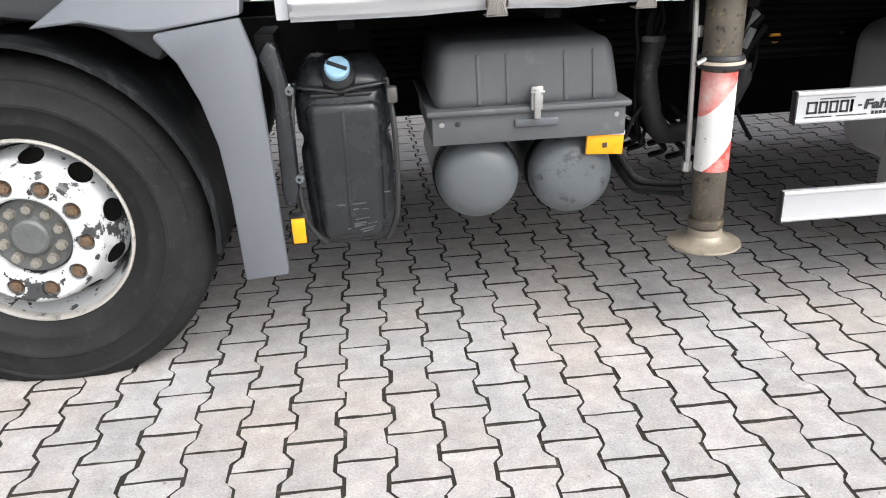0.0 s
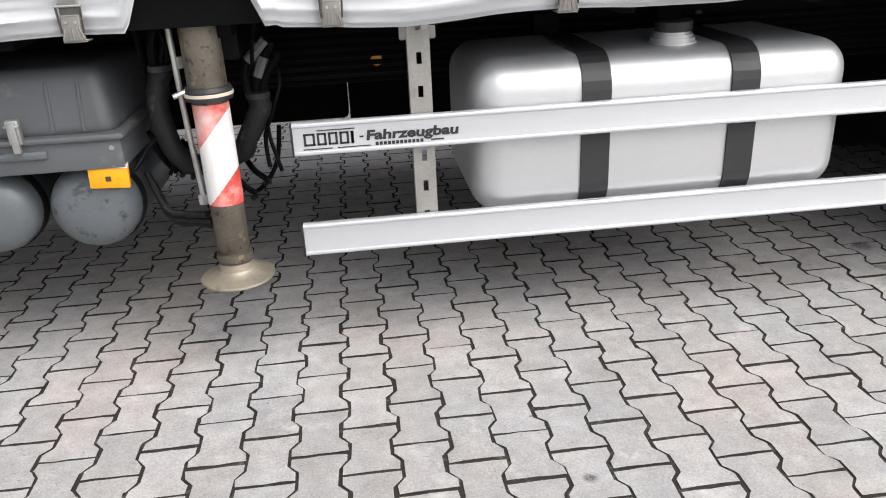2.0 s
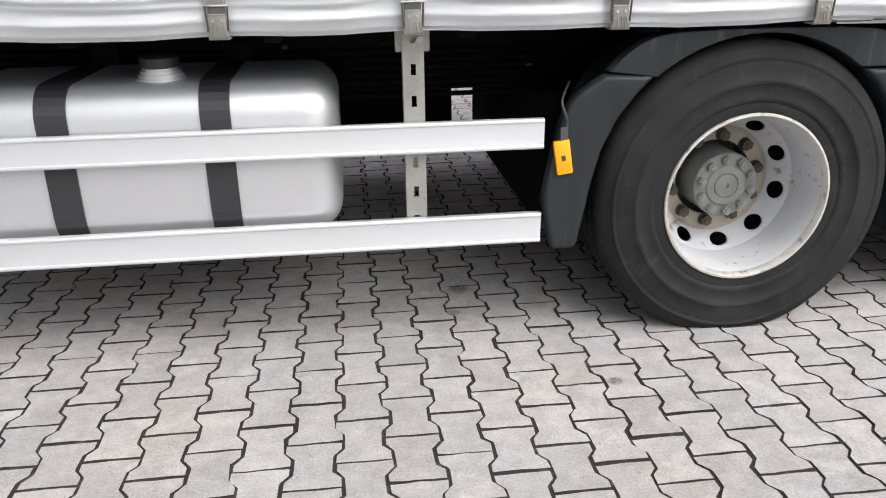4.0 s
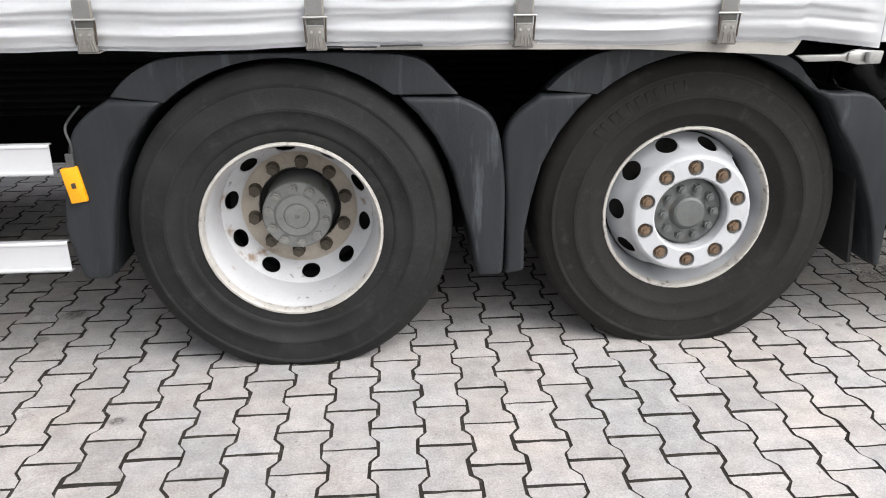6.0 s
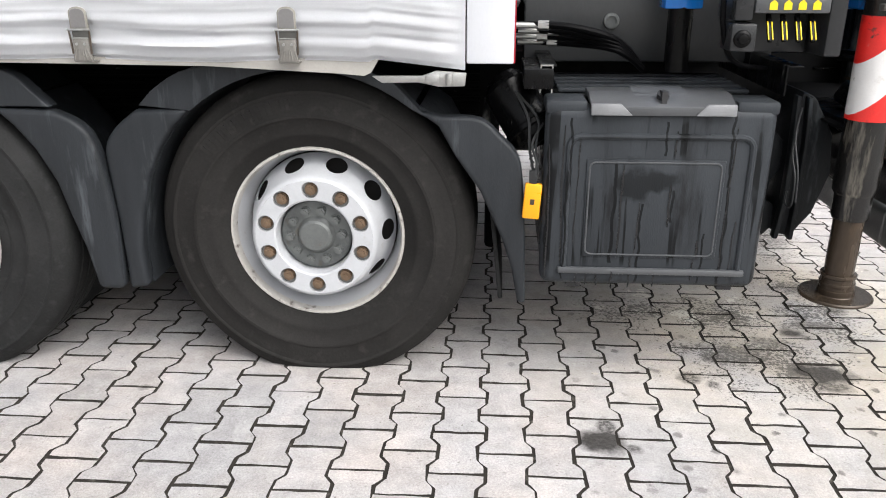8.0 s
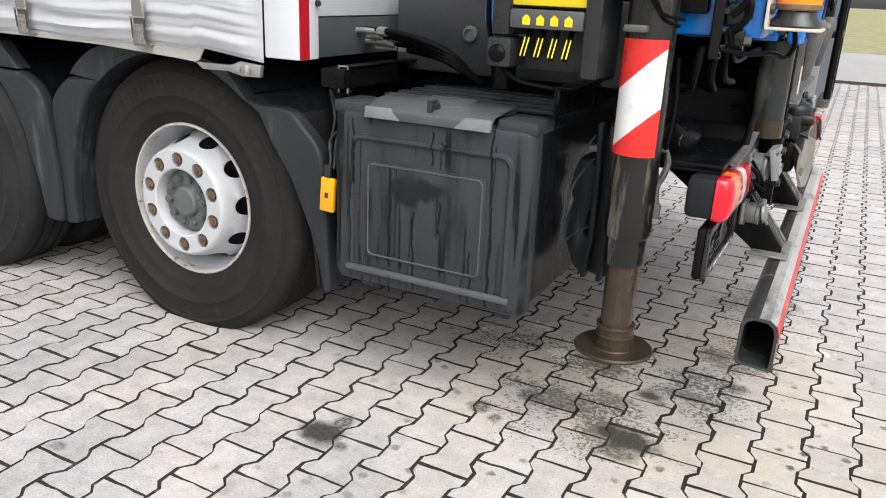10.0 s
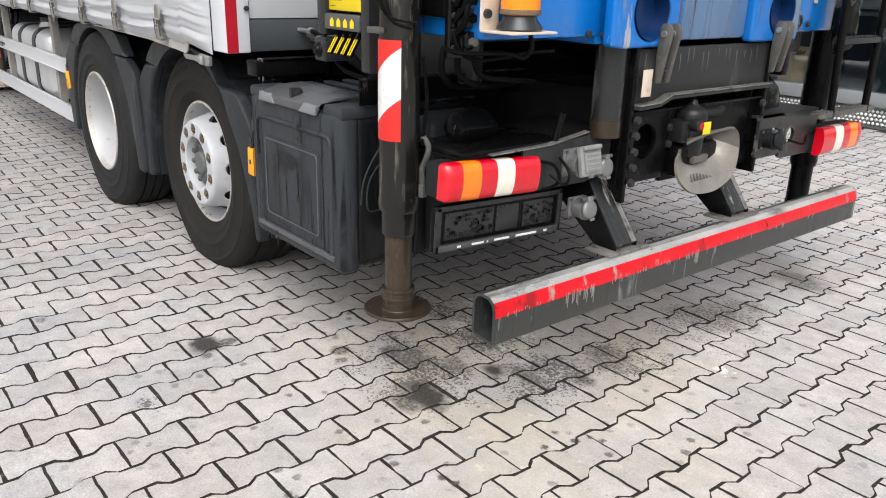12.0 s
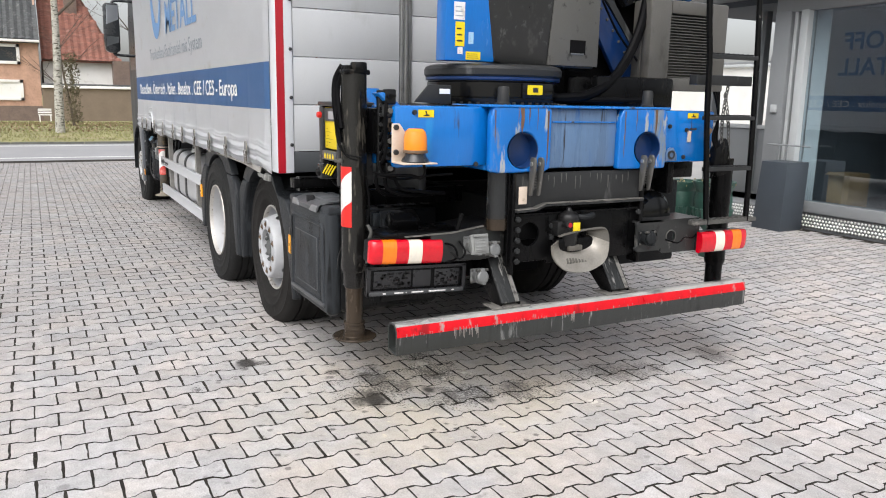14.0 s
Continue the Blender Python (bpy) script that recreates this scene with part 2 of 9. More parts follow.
M["lens_red"] = mat("lamp_red", (0.60, 0.0, 0.012), 0.18, var=0.15, scale=40, fine=300, bump=0.15, coat=0.6)
M["lens_orange"] = mat("lamp_orange", (0.90, 0.20, 0.004), 0.18, var=0.12, scale=40, fine=300, bump=0.15, coat=0.6)
M["lens_white"] = mat("lamp_white", (0.80, 0.74, 0.64), 0.2, var=0.08, scale=40, fine=300, bump=0.15, coat=0.6)
M["yellow"] = mat("label_yellow", (0.80, 0.60, 0.008), 0.4, var=0.06, scale=9, fine=200, bump=0.05)
M["cap_blue"] = mat("cap_blue", (0.30, 0.50, 0.66), 0.4, var=0.12, scale=30, fine=200, bump=0.1)
M["cream"] = mat("bracket_cream", (0.60, 0.50, 0.41), 0.5, var=0.1, scale=12, fine=120, bump=0.12, spot=(0.3, 0.2, 0.13), spot_amount=0.33, spot_scale=14)
# pale streaks: scratches, and reflections put into the colour
M["bumper_grey"] = mat("bumper_paint", (0.030, 0.033, 0.032), 0.34, var=0.25, scale=5, fine=120, bump=0.15, spot=(0.33, 0.335, 0.33), spot_amount=0.37, spot_scale=9, stretch=(1, 3.6, 0.5), spot2=(0.012, 0.012, 0.012), spot2_amount=0.38, spot2_scale=5)
# scuffed metal, lightened for the wet sky reflection on the top
M["bumper_top"] = mat("bumper_scuff_sheen", (0.40, 0.40, 0.385), 0.3, metal=0.3, var=0.3, scale=9, fine=120, bump=0.2, spot=(0.07, 0.07, 0.068), spot_amount=0.48, spot_scale=8, stretch=(1, 0.4, 1))
# pale streaks: scuffs plus the wet highlight put into the colour
M["arm_scuff_glint"] = mat("bumper_arm_scuff_glint", (0.020, 0.021, 0.021), 0.26, var=0.3, scale=8, fine=120, bump=0.12, spot=(0.26, 0.255, 0.24), spot_amount=0.40, spot_scale=11, stretch=(0.5, 2.2, 0.5), spec=0.4, crisp=0.6)
M["bracket_scuffed"] = mat("bracket_scuffed", (0.026, 0.027, 0.027), 0.35, var=0.25, scale=7, fine=120, bump=0.15, spot=(0.14, 0.138, 0.13), spot_amount=0.40, spot_scale=12, stretch=(1, 1, 0.6), spec=0.35, crisp=0.6, spot2=(0.006, 0.006, 0.006), spot2_amount=0.36, spot2_scale=7)
M["coupling_black"] = mat("coupling_black", (0.012, 0.012, 0.0125), 0.32, var=0.3, scale=8, fine=120, bump=0.2, spot=(0.05, 0.048, 0.045), spot_amount=0.33, spot_scale=14, spec=0.3)
M["hose_sleeve"] = mat("hose_sleeve", (0.012, 0.012, 0.0125), 0.6, var=0.35, scale=14, fine=160, bump=0.4, spot=(0.045, 0.044, 0.042), spot_amount=0.38, spot_scale=18, spec=0.2)
M["control_black"] = mat("control_black", (0.024, 0.025, 0.0265), 0.3, var=0.2, scale=6, fine=160, bump=0.12, spot=(0.05, 0.05, 0.05), spot_amount=0.3, spot_scale=12, spec=0.35)
M["scrape"] = mat("scraped_paint", (0.27, 0.25, 0.235), 0.5, var=0.3, scale=20, fine=140, bump=0.1, spot=(0.2, 0.12, 0.11), spot_amount=0.4, spot_scale=30)
M["holder_strip"] = mat("holder_strip", (0.055, 0.057, 0.06), 0.3, var=0.1, scale=9, fine=120, bump=0.05)
M["hose"] = mat("hose_rubber", (0.0035, 0.0035, 0.004), 0.36, var=0.3, scale=12, fine=160, bump=0.2, spot=(0.014, 0.013, 0.012), spot_amount=0.25, spot_scale=14, spec=0.06)
M["gloss_black"] = mat("gloss_black", (0.0035, 0.0036, 0.004), 0.16, var=0.3, scale=6, fine=120, bump=0.08, spot=(0.02, 0.018, 0.016), spot_amount=0.3, spot_scale=9, stretch=(1, 1, 0.35), spec=0.32)
M["cover_light"] = mat("cover_light", (0.085, 0.083, 0.078), 0.32, var=0.12, scale=3, fine=140, bump=0.1, spot=(0.022, 0.021, 0.02), spot_amount=0.40, spot_scale=14, stretch=(1, 1, 0.8), crisp=0.6)


# rain runs on the storage box: x, lower and upper end, half width
DRIPS = [(2.486, 0.806, 0.911, 0.0035), (2.681, 0.71, 0.96, 0.004), (2.688, 0.374, 0.711, 0.0045), (2.628, 0.374, 0.561, 0.003), (2.341, 0.454, 0.79, 0.005), (2.428, 0.381, 0.655, 0.004), (2.518, 0.596, 0.7, 0.004), (2.199, 0.712, 0.92, 0.0035), (2.191, 0.394, 0.757, 0.003), (2.133, 0.455, 0.846, 0.003), (2.141, 0.735, 0.921, 0.0025)]


def wet_plastic():
    """Black moulded plastic, wetted by rain: thin runs down the face and one splashed patch."""
    m = M["box_plastic"].copy()
    m.name = "wet_box_plastic"
    n, l = m.node_tree.nodes, m.node_tree.links
    b = n["Principled BSDF"]
    dry = b.inputs["Base Color"].links[0].from_socket
    rough = b.inputs["Roughness"].links[0].from_socket
    geo = n.new("ShaderNodeNewGeometry")

    def field(stretch, scale, lo, hi, to=1.0):
        mp = n.new("ShaderNodeMapping")
        mp.inputs["Scale"].default_value = stretch
        l.new(geo.outputs["Position"], mp.inputs["Vector"])
        t = n.new("ShaderNodeTexNoise")
        t.inputs["Scale"].default_value, t.inputs["Detail"].default_value = scale, 4.0
        l.new(mp.outputs[0], t.inputs["Vector"])
        r = n.new("ShaderNodeMapRange")
        r.inputs["From Min"].default_value, r.inputs["From Max"].default_value, r.inputs["To Max"].default_value = lo, hi, to
        l.new(t.outputs["Fac"], r.inputs["Value"])
        return r.outputs[0]

    def both(op, a, c):
        t = n.new("ShaderNodeMath")
        t.operation = op
        for i, v in enumerate((a, c)):
            if isinstance(v, float):
                t.inputs[i].default_value = v
            else:
                l.new(v, t.inputs[i])
        return t.outputs[0]

    runs = both("MULTIPLY", field((26, 26, 0.9), 1.0, 0.55, 0.585), field((2, 2, 2.4), 2.2, 0.40, 0.52))
    sep = n.new("ShaderNodeVectorMath")
    sep.operation = "SUBTRACT"
    l.new(geo.outputs["Position"], sep.inputs[0])
    sep.inputs[1].default_value = (2.417, 1.93, 0.717)
    dv = n.new("ShaderNodeVectorMath")
    dv.operation = "MULTIPLY"
    l.new(sep.outputs[0], dv.inputs[0])
    dv.inputs[1].default_value = (9.0, 3.0, 14.0)
    ln = n.new("ShaderNodeVectorMath")
    ln.operation = "LENGTH"
    l.new(dv.outputs[0], ln.inputs[0])
    edge = n.new("ShaderNodeMapRange")
    edge.inputs["From Min"].default_value, edge.inputs["From Max"].default_value = 1.05, 1.5
    edge.inputs["To Min"].default_value, edge.inputs["To Max"].default_value = 0.85, 0.0
    l.new(both("ADD", ln.outputs["Value"], field((1, 1, 1), 17.0, 0.25, 0.75, 1.1)), edge.inputs["Value"])
    patch = edge.outputs[0]
    wet = both("MAXIMUM", runs, patch)
    xyz = n.new("ShaderNodeSeparateXYZ")
    l.new(geo.outputs["Position"], xyz.inputs[0])
    sway = both("ADD", xyz.outputs["X"], field((0.4, 0.4, 1), 14.0, 0.3, 0.7, 0.012))
    for x, low, top, w in DRIPS:
        line = n.new("ShaderNodeMath")
        line.operation = "COMPARE"
        l.new(sway, line.inputs[0])
        line.inputs[1].default_value, line.inputs[2].default_value = x + 0.006, w
        span = n.new("ShaderNodeMath")
        span.operation = "COMPARE"
        l.new(xyz.outputs["Z"], span.inputs[0])
        span.inputs[1].default_value, span.inputs[2].default_value = (low + top) / 2, (top - low) / 2
        wet = both("MAXIMUM", wet, both("MULTIPLY", line.outputs[0], span.outputs[0]))
    mx = n.new("ShaderNodeMix")
    mx.data_type = "RGBA"
    l.new(both("MULTIPLY", wet, 0.9), mx.inputs["Factor"])
    l.new(dry, mx.inputs["A"])
    mx.inputs["B"].default_value = (0.006, 0.0065, 0.007, 1)
    l.new(mx.outputs["Result"], b.inputs["Base Color"])
    l.new(both("SUBTRACT", rough, both("MULTIPLY", wet, 0.1)), b.inputs["Roughness"])
    return m


M["box_wet"] = wet_plastic()
M["strap_grey"] = mat("strap_grey", (0.20, 0.19, 0.175), 0.5, metal=0.2, var=0.2, scale=20, fine=140, bump=0.15, spot=(0.11, 0.10, 0.09), spot_amount=0.36, spot_scale=30)
M["hook_grey"] = mat("hook_grey", (0.10, 0.098, 0.092), 0.45, metal=0.3, var=0.25, scale=14, fine=120, bump=0.2, spot=(0.22, 0.21, 0.19), spot_amount=0.3, spot_scale=18)
# lid plastic with the sky's reflection lightened into its colour
M["lid_sky_pale"] = mat("lid_sky_pale", (0.17, 0.173, 0.18), 0.34, var=0.15, scale=6, fine=200, bump=0.15)
M["guard_plastic"] = mat("guard_plastic", (0.023, 0.0255, 0.029), 0.46, var=0.3, scale=6, fine=220, bump=0.2, spot=(0.068, 0.075, 0.083), spot_amount=0.43, spot_scale=7, stretch=(2.2, 2.2, 0.3), spec=0.22, spot2=(0.012, 0.013, 0.014), spot2_amount=0.28, spot2_scale=14)
M["column_black"] = mat("column_black", (0.020, 0.021, 0.022), 0.17, var=0.3, scale=6, fine=120, bump=0.1, spot=(0.12, 0.118, 0.11), spot_amount=0.36, spot_scale=7, stretch=(1, 1, 0.25), spec=0.4)
M["wall_grey"] = mat("wall_panel_grey", (0.43, 0.44, 0.455), 0.36, var=0.05, scale=2, fine=150, bump=0.04, spot=(0.36, 0.36, 0.36), spot_amount=0.28, spot_scale=2.5, stretch=(1, 1, 0.5))
M["strap_light"] = mat("strap_light", (0.30, 0.285, 0.255), 0.42, metal=0.35, var=0.15, scale=20, fine=140, bump=0.12, spot=(0.20, 0.175, 0.14), spot_amount=0.34, spot_scale=26)
M["strap_face"] = mat("strap_face", (0.17, 0.165, 0.165), 0.45, metal=0.1, var=0.12, scale=20, fine=140, bump=0.1)
M["hem_beige"] = mat("hem_beige", (0.36, 0.345, 0.32), 0.6, var=0.12, scale=6, fine=140, bump=0.1)
M["box_body"] = mat("box_body", (0.008, 0.0085, 0.0095), 0.26, var=0.25, scale=5, fine=160, bump=0.1, spot=(0.022, 0.023, 0.025), spot_amount=0.33, spot_scale=6, stretch=(1.5, 1.5, 0.3), spec=0.22)
M["wet_run"] = mat("wet_run", (0.0065, 0.007, 0.008), 0.28, var=0.2, scale=20, fine=140, bump=0)
M["bolt_beige"] = mat("bolt_beige", (0.25, 0.235, 0.205), 0.55, metal=0.2, var=0.25, scale=30, fine=160, bump=0.2)
M["air_tank_chipped"] = mat("air_tank_chipped", (0.10, 0.112, 0.122), 0.33, var=0.1, scale=6, fine=120, bump=0.1, spot=(0.03, 0.033, 0.037), spot_amount=0.46, spot_scale=26)
M["leg_dark"] = mat("greasy_leg", (0.045, 0.033, 0.023), 0.24, metal=0.3, var=0.35, scale=8, fine=110, bump=0.2, spot=(0.085, 0.058, 0.036), spot_amount=0.36, spot_scale=10, stretch=(1.6, 1.6, 0.35), spec=0.4)
M["sleeve"] = mat("greasy_sleeve", (0.009, 0.0085, 0.008), 0.24, var=0.35, scale=8, fine=110, bump=0.15, spot=(0.16, 0.145, 0.12), spot_amount=0.40, spot_scale=11, stretch=(1.8, 1.8, 0.25), spec=0.45)
M["cooler_paint"] = mat("cooler_paint", (0.085, 0.081, 0.074), 0.38, var=0.2, scale=5, fine=120, bump=0.12, spot=(0.04, 0.037, 0.033), spot_amount=0.40, spot_scale=6, stretch=(1, 1, 0.5))
M["jaw_dark"] = mat("jaw_dark", (0.105, 0.098, 0.086), 0.38, metal=0.2, var=0.3, scale=9, fine=110, bump=0.25, spot=(0.12, 0.11, 0.09), spot_amount=0.36, spot_scale=10)
M["blue_dark"] = mat("crane_blue_dark", (0.003, 0.024, 0.10), 0.3, var=0.25, scale=4, fine=80, bump=0.06, spot=(0.01, 0.012, 0.02), spot_amount=0.42, spot_scale=5)
M["cover_grey"] = mat("cover_grey", (0.018, 0.0185, 0.019), 0.30, var=0.2, scale=3, fine=140, bump=0.15, spot=(0.055, 0.054, 0.052), spot_amount=0.40, spot_scale=9, stretch=(1, 1, 0.7), spot2=(0.10, 0.10, 0.098), spot2_amount=0.31, spot2_scale=17)
M["deck_plate"] = mat("deck_plate", (0.10, 0.10, 0.10), 0.28, metal=0.3, var=0.3, scale=5, fine=120, bump=0.15, spot=(0.03, 0.03, 0.03), spot_amount=0.42, spot_scale=5)
M["frame_sheen"] = mat("frame_sheen", (0.030, 0.0315, 0.033), 0.40, var=0.25, scale=4, fine=120, bump=0.12, spot=(0.015, 0.015, 0.016), spot_amount=0.36, spot_scale=5, stretch=(1, 1, 0.4))
# cast jaw metal, lightened for sky reflected on the upturned tongue
M["jaw_skylit"] = mat("jaw_skylit", (0.29, 0.27, 0.24), 0.34, metal=0.55, var=0.25, scale=9, fine=110, bump=0.25, spot=(0.27, 0.24, 0.205), spot_amount=0.36, spot_scale=12)
M["glass_dark"] = mat("label_black", (0.016, 0.016, 0.018), 0.3, var=0.3, scale=16, fine=120, bump=0.2)

# ---- shapes ----


def ngon(bm, pts):
    return bm.faces.new([bm.verts.new(p) for p in pts])


def box(bm, x0, x1, y0, y1, z0, z1):
    v = [bm.verts.new((x, y, z)) for x in (x0, x1) for y in (y0, y1) for z in (z0, z1)]
    for f in ((0, 1, 3, 2), (4, 6, 7, 5), (0, 4, 5, 1), (2, 3, 7, 6), (0, 2, 6, 4), (1, 5, 7, 3)):
        bm.faces.new([v[i] for i in f])
    return v


def turned(bm, v, m):
    for a in v:
        a.co = m @ a.co


def rounded(bm, off, seg=2, least=25):
    """Rounds every edge that is sharper than least degrees."""
    bm.normal_update()
    e = [a for a in bm.edges if len(a.link_faces) == 2 and a.calc_face_angle(0) > radians(least)]
    bmesh.ops.bevel(bm, geom=e, offset=off, segments=seg, affect="EDGES", profile=0.5, clamp_overlap=True)


AXIS = {"x": (1, 2, 0), "y": (0, 2, 1), "z": (0, 1, 2)}


def on_axis(axis, a, b, c):
    """A point from its two cross coordinates and the one along the axis."""
    p = [0, 0, 0]
    i, j, k = AXIS[axis]
    p[i], p[j], p[k] = a, b, c
    return p


def prism(bm, pts, c0, c1, axis="y"):
    """A polygon of cross coordinates, drawn out along an axis."""
    lo = [bm.verts.new(on_axis(axis, a, b, c0)) for a, b in pts]
    hi = [bm.verts.new(on_axis(axis, a, b, c1)) for a, b in pts]
    n = len(pts)
    fs = [bm.faces.new(lo), bm.faces.new(hi[::-1])]
    for i in range(n):
        fs.append(bm.faces.new((lo[i], hi[i], hi[(i + 1) % n], lo[(i + 1) % n])))
    bmesh.ops.recalc_face_normals(bm, faces=fs)
    return lo + hi


def lathe(bm, prof, centre, axis="y", seg=48, sign=1, closed=False):
    """Turns a profile of (radius, depth) round an axis through centre."""
    ci, cj, ck = AXIS[axis]
    rings = []
    for r, d in prof:
        if r < 1e-5:
            rings.append([bm.verts.new(on_axis(axis, centre[ci], centre[cj], centre[ck] + sign * d))])
        else:
            rings.append([bm.verts.new(on_axis(axis, centre[ci] + r * math.cos(2 * math.pi * k / seg), centre[cj] + r * math.sin(2 * math.pi * k / seg), centre[ck] + sign * d)) for k in range(seg)])
    fs = []
    pairs = list(zip(rings, rings[1:] + ([rings[0]] if closed else [])))
    for a, b in pairs if closed else pairs[: len(rings) - 1]:
        for k in range(seg):
            q = [a[k % len(a)], a[(k + 1) % len(a)], b[(k + 1) % len(b)], b[k % len(b)]]
            q = list(dict.fromkeys(q))
            if len(q) > 2:
                fs.append(bm.faces.new(q))
    bmesh.ops.recalc_face_normals(bm, faces=fs)
    return [v for r in rings for v in r]


def rod(bm, p, q, r, r2=None, seg=16):
    """A straight round bar with closed ends."""
    p, q = Vector(p), Vector(q)
    m = Matrix.Translation((p + q) / 2) @ (q - p).to_track_quat("Z", "Y").to_matrix().to_4x4()
    bmesh.ops.create_cone(bm, cap_ends=True, segments=seg, radius1=r, radius2=r if r2 is None else r2, depth=(q - p).length, matrix=m)


def smooth_line(pts, steps=6):
    pts = [Vector(p) for p in pts]
    out = []
    for i in range(len(pts) - 1):
        a, b, c, d = pts[max(i - 1, 0)], pts[i], pts[i + 1], pts[min(i + 2, len(pts) - 1)]
        for s in range(steps):
            t = s / steps
            out.append(0.5 * (2 * b + (c - a) * t + (2 * a - 5 * b + 4 * c - d) * t * t + (3 * b - a - 3 * c + d) * t ** 3))
    return out + [pts[-1]]


def tube(bm, pts, r, seg=8, steps=6):
    """A hose along a smooth line through the points."""
    line = smooth_line(pts, steps)
    rings = []
    side = None
    for i, p in enumerate(line):
        d = (line[min(i + 1, len(line) - 1)] - line[max(i - 1, 0)]).normalized()
        if side is None:
            side = d.orthogonal().normalized()
        side = (side - d * side.dot(d)).normalized()
        up = d.cross(side)
        rings.append([bm.verts.new(p + r * (math.cos(2 * math.pi * k / seg) * side + math.sin(2 * math.pi * k / seg) * up)) for k in range(seg)])
    for a, b in zip(rings, rings[1:]):
        for k in range(seg):
            bm.faces.new((a[k], a[(k + 1) % seg], b[(k + 1) % seg], b[k]))
    bm.faces.new(rings[0][::-1])
    bm.faces.new(rings[-1])


def hexagon(bm, c, r, depth, axis="y", sign=-1, turn=0.0):
    i, j, k = AXIS[axis]
    pts = [(c[i] + r * math.cos(turn + math.pi / 3 * s), c[j] + r * math.sin(turn + math.pi / 3 * s)) for s in range(6)]
    prism(bm, pts, c[k], c[k] + sign * depth, axis)


WORLD = {}


def thing(name, at, label, category, group="", kind=""):
    e = new(name)
    e.empty_display_size = 0.1
    e.location = at
    WORLD[e] = Matrix.Translation(at)
    return tagged(e, label, category, group, kind)


def mesh_of(name, bm, material, sharp=32):
    me = bpy.data.meshes.new(name)
    bm.normal_update()
    bm.to_mesh(me)
    bm.free()
    for p in me.polygons:
        p.use_smooth = True
    me.set_sharp_from_angle(angle=radians(sharp))
    me.materials.append(M[material] if isinstance(material, str) else material)
    return me


def part(name, bm, material, parent, label="", bevel=0.0, seg=2, sharp=32):
    """Links a bmesh in world coordinates as one mesh under a thing or a part."""
    if bevel:
        rounded(bm, bevel, seg)
    ob = new(name, mesh_of(name, bm, material, sharp))
    ob.parent = parent
    ob.matrix_parent_inverse = WORLD.get(parent, Matrix()).inverted()
    if label:
        ob["label"] = label
    return ob


def lone(name, bm, material, label, category, kind="", group="", bevel=0.0, sharp=32):
    """A thing that is one mesh."""
    if bevel:
        rounded(bm, bevel)
    ob = new(name, mesh_of(name, bm, material, sharp))
    return tagged(ob, label, category, group, kind)


def B():
    return bmesh.new()


def boxpart(name, dims, material, parent, label="", bevel=0.004, turn=None, about=None):
    bm = B()
    v = box(bm, *dims)
    if turn:
        c = Vector(about) if about else Vector(((dims[0] + dims[1]) / 2, (dims[2] + dims[3]) / 2, (dims[4] + dims[5]) / 2))
        turned(bm, v, Matrix.Translation(c) @ pose(0, 0, 0, *turn) @ Matrix.Translation(-c))
    return part(name, bm, material, parent, label, bevel)


def lettering(name, text, m, size, material, parent, stretch=1.0, depth=0.001, bold=0.0, slant=0.0):
    cu = bpy.data.curves.new(name, "FONT")
    cu.body, cu.size, cu.extrude = text, size, depth
    cu.resolution_u = 3
    cu.offset = bold
    cu.shear = slant
    tmp = bpy.data.objects.new(name, cu)
    me = bpy.data.meshes.new_from_object(tmp)
    bpy.data.objects.remove(tmp)
    me.transform(m @ Matrix.Diagonal((stretch, 1, 1, 1)))
    me.materials.clear()
    me.materials.append(M[material])
    ob = new(name, me)
    ob.parent = parent
    ob.matrix_parent_inverse = WORLD.get(parent, Matrix()).inverted()
    return ob


def words(name, text, m, size, material, parent, stretch=1.0, depth=0.001, bold=0.0):
    """A printed line, word by word."""
    def width(t):
        cu = bpy.data.curves.new(name, "FONT")
        cu.body, cu.size = t, size
        tmp = bpy.data.objects.new(name, cu)
        me = bpy.data.meshes.new_from_object(tmp)
        bpy.data.objects.remove(tmp)
        w = max(v.co.x for v in me.vertices)
        bpy.data.meshes.remove(me)
        return w
    done = ""
    for w in text.split(" "):
        at = width(done + w) - width(w) if done else 0.0
        lettering(name, w, m @ Matrix.Translation((at * stretch, 0, 0)), size, material, parent, stretch, depth, bold)
        done += w + " "

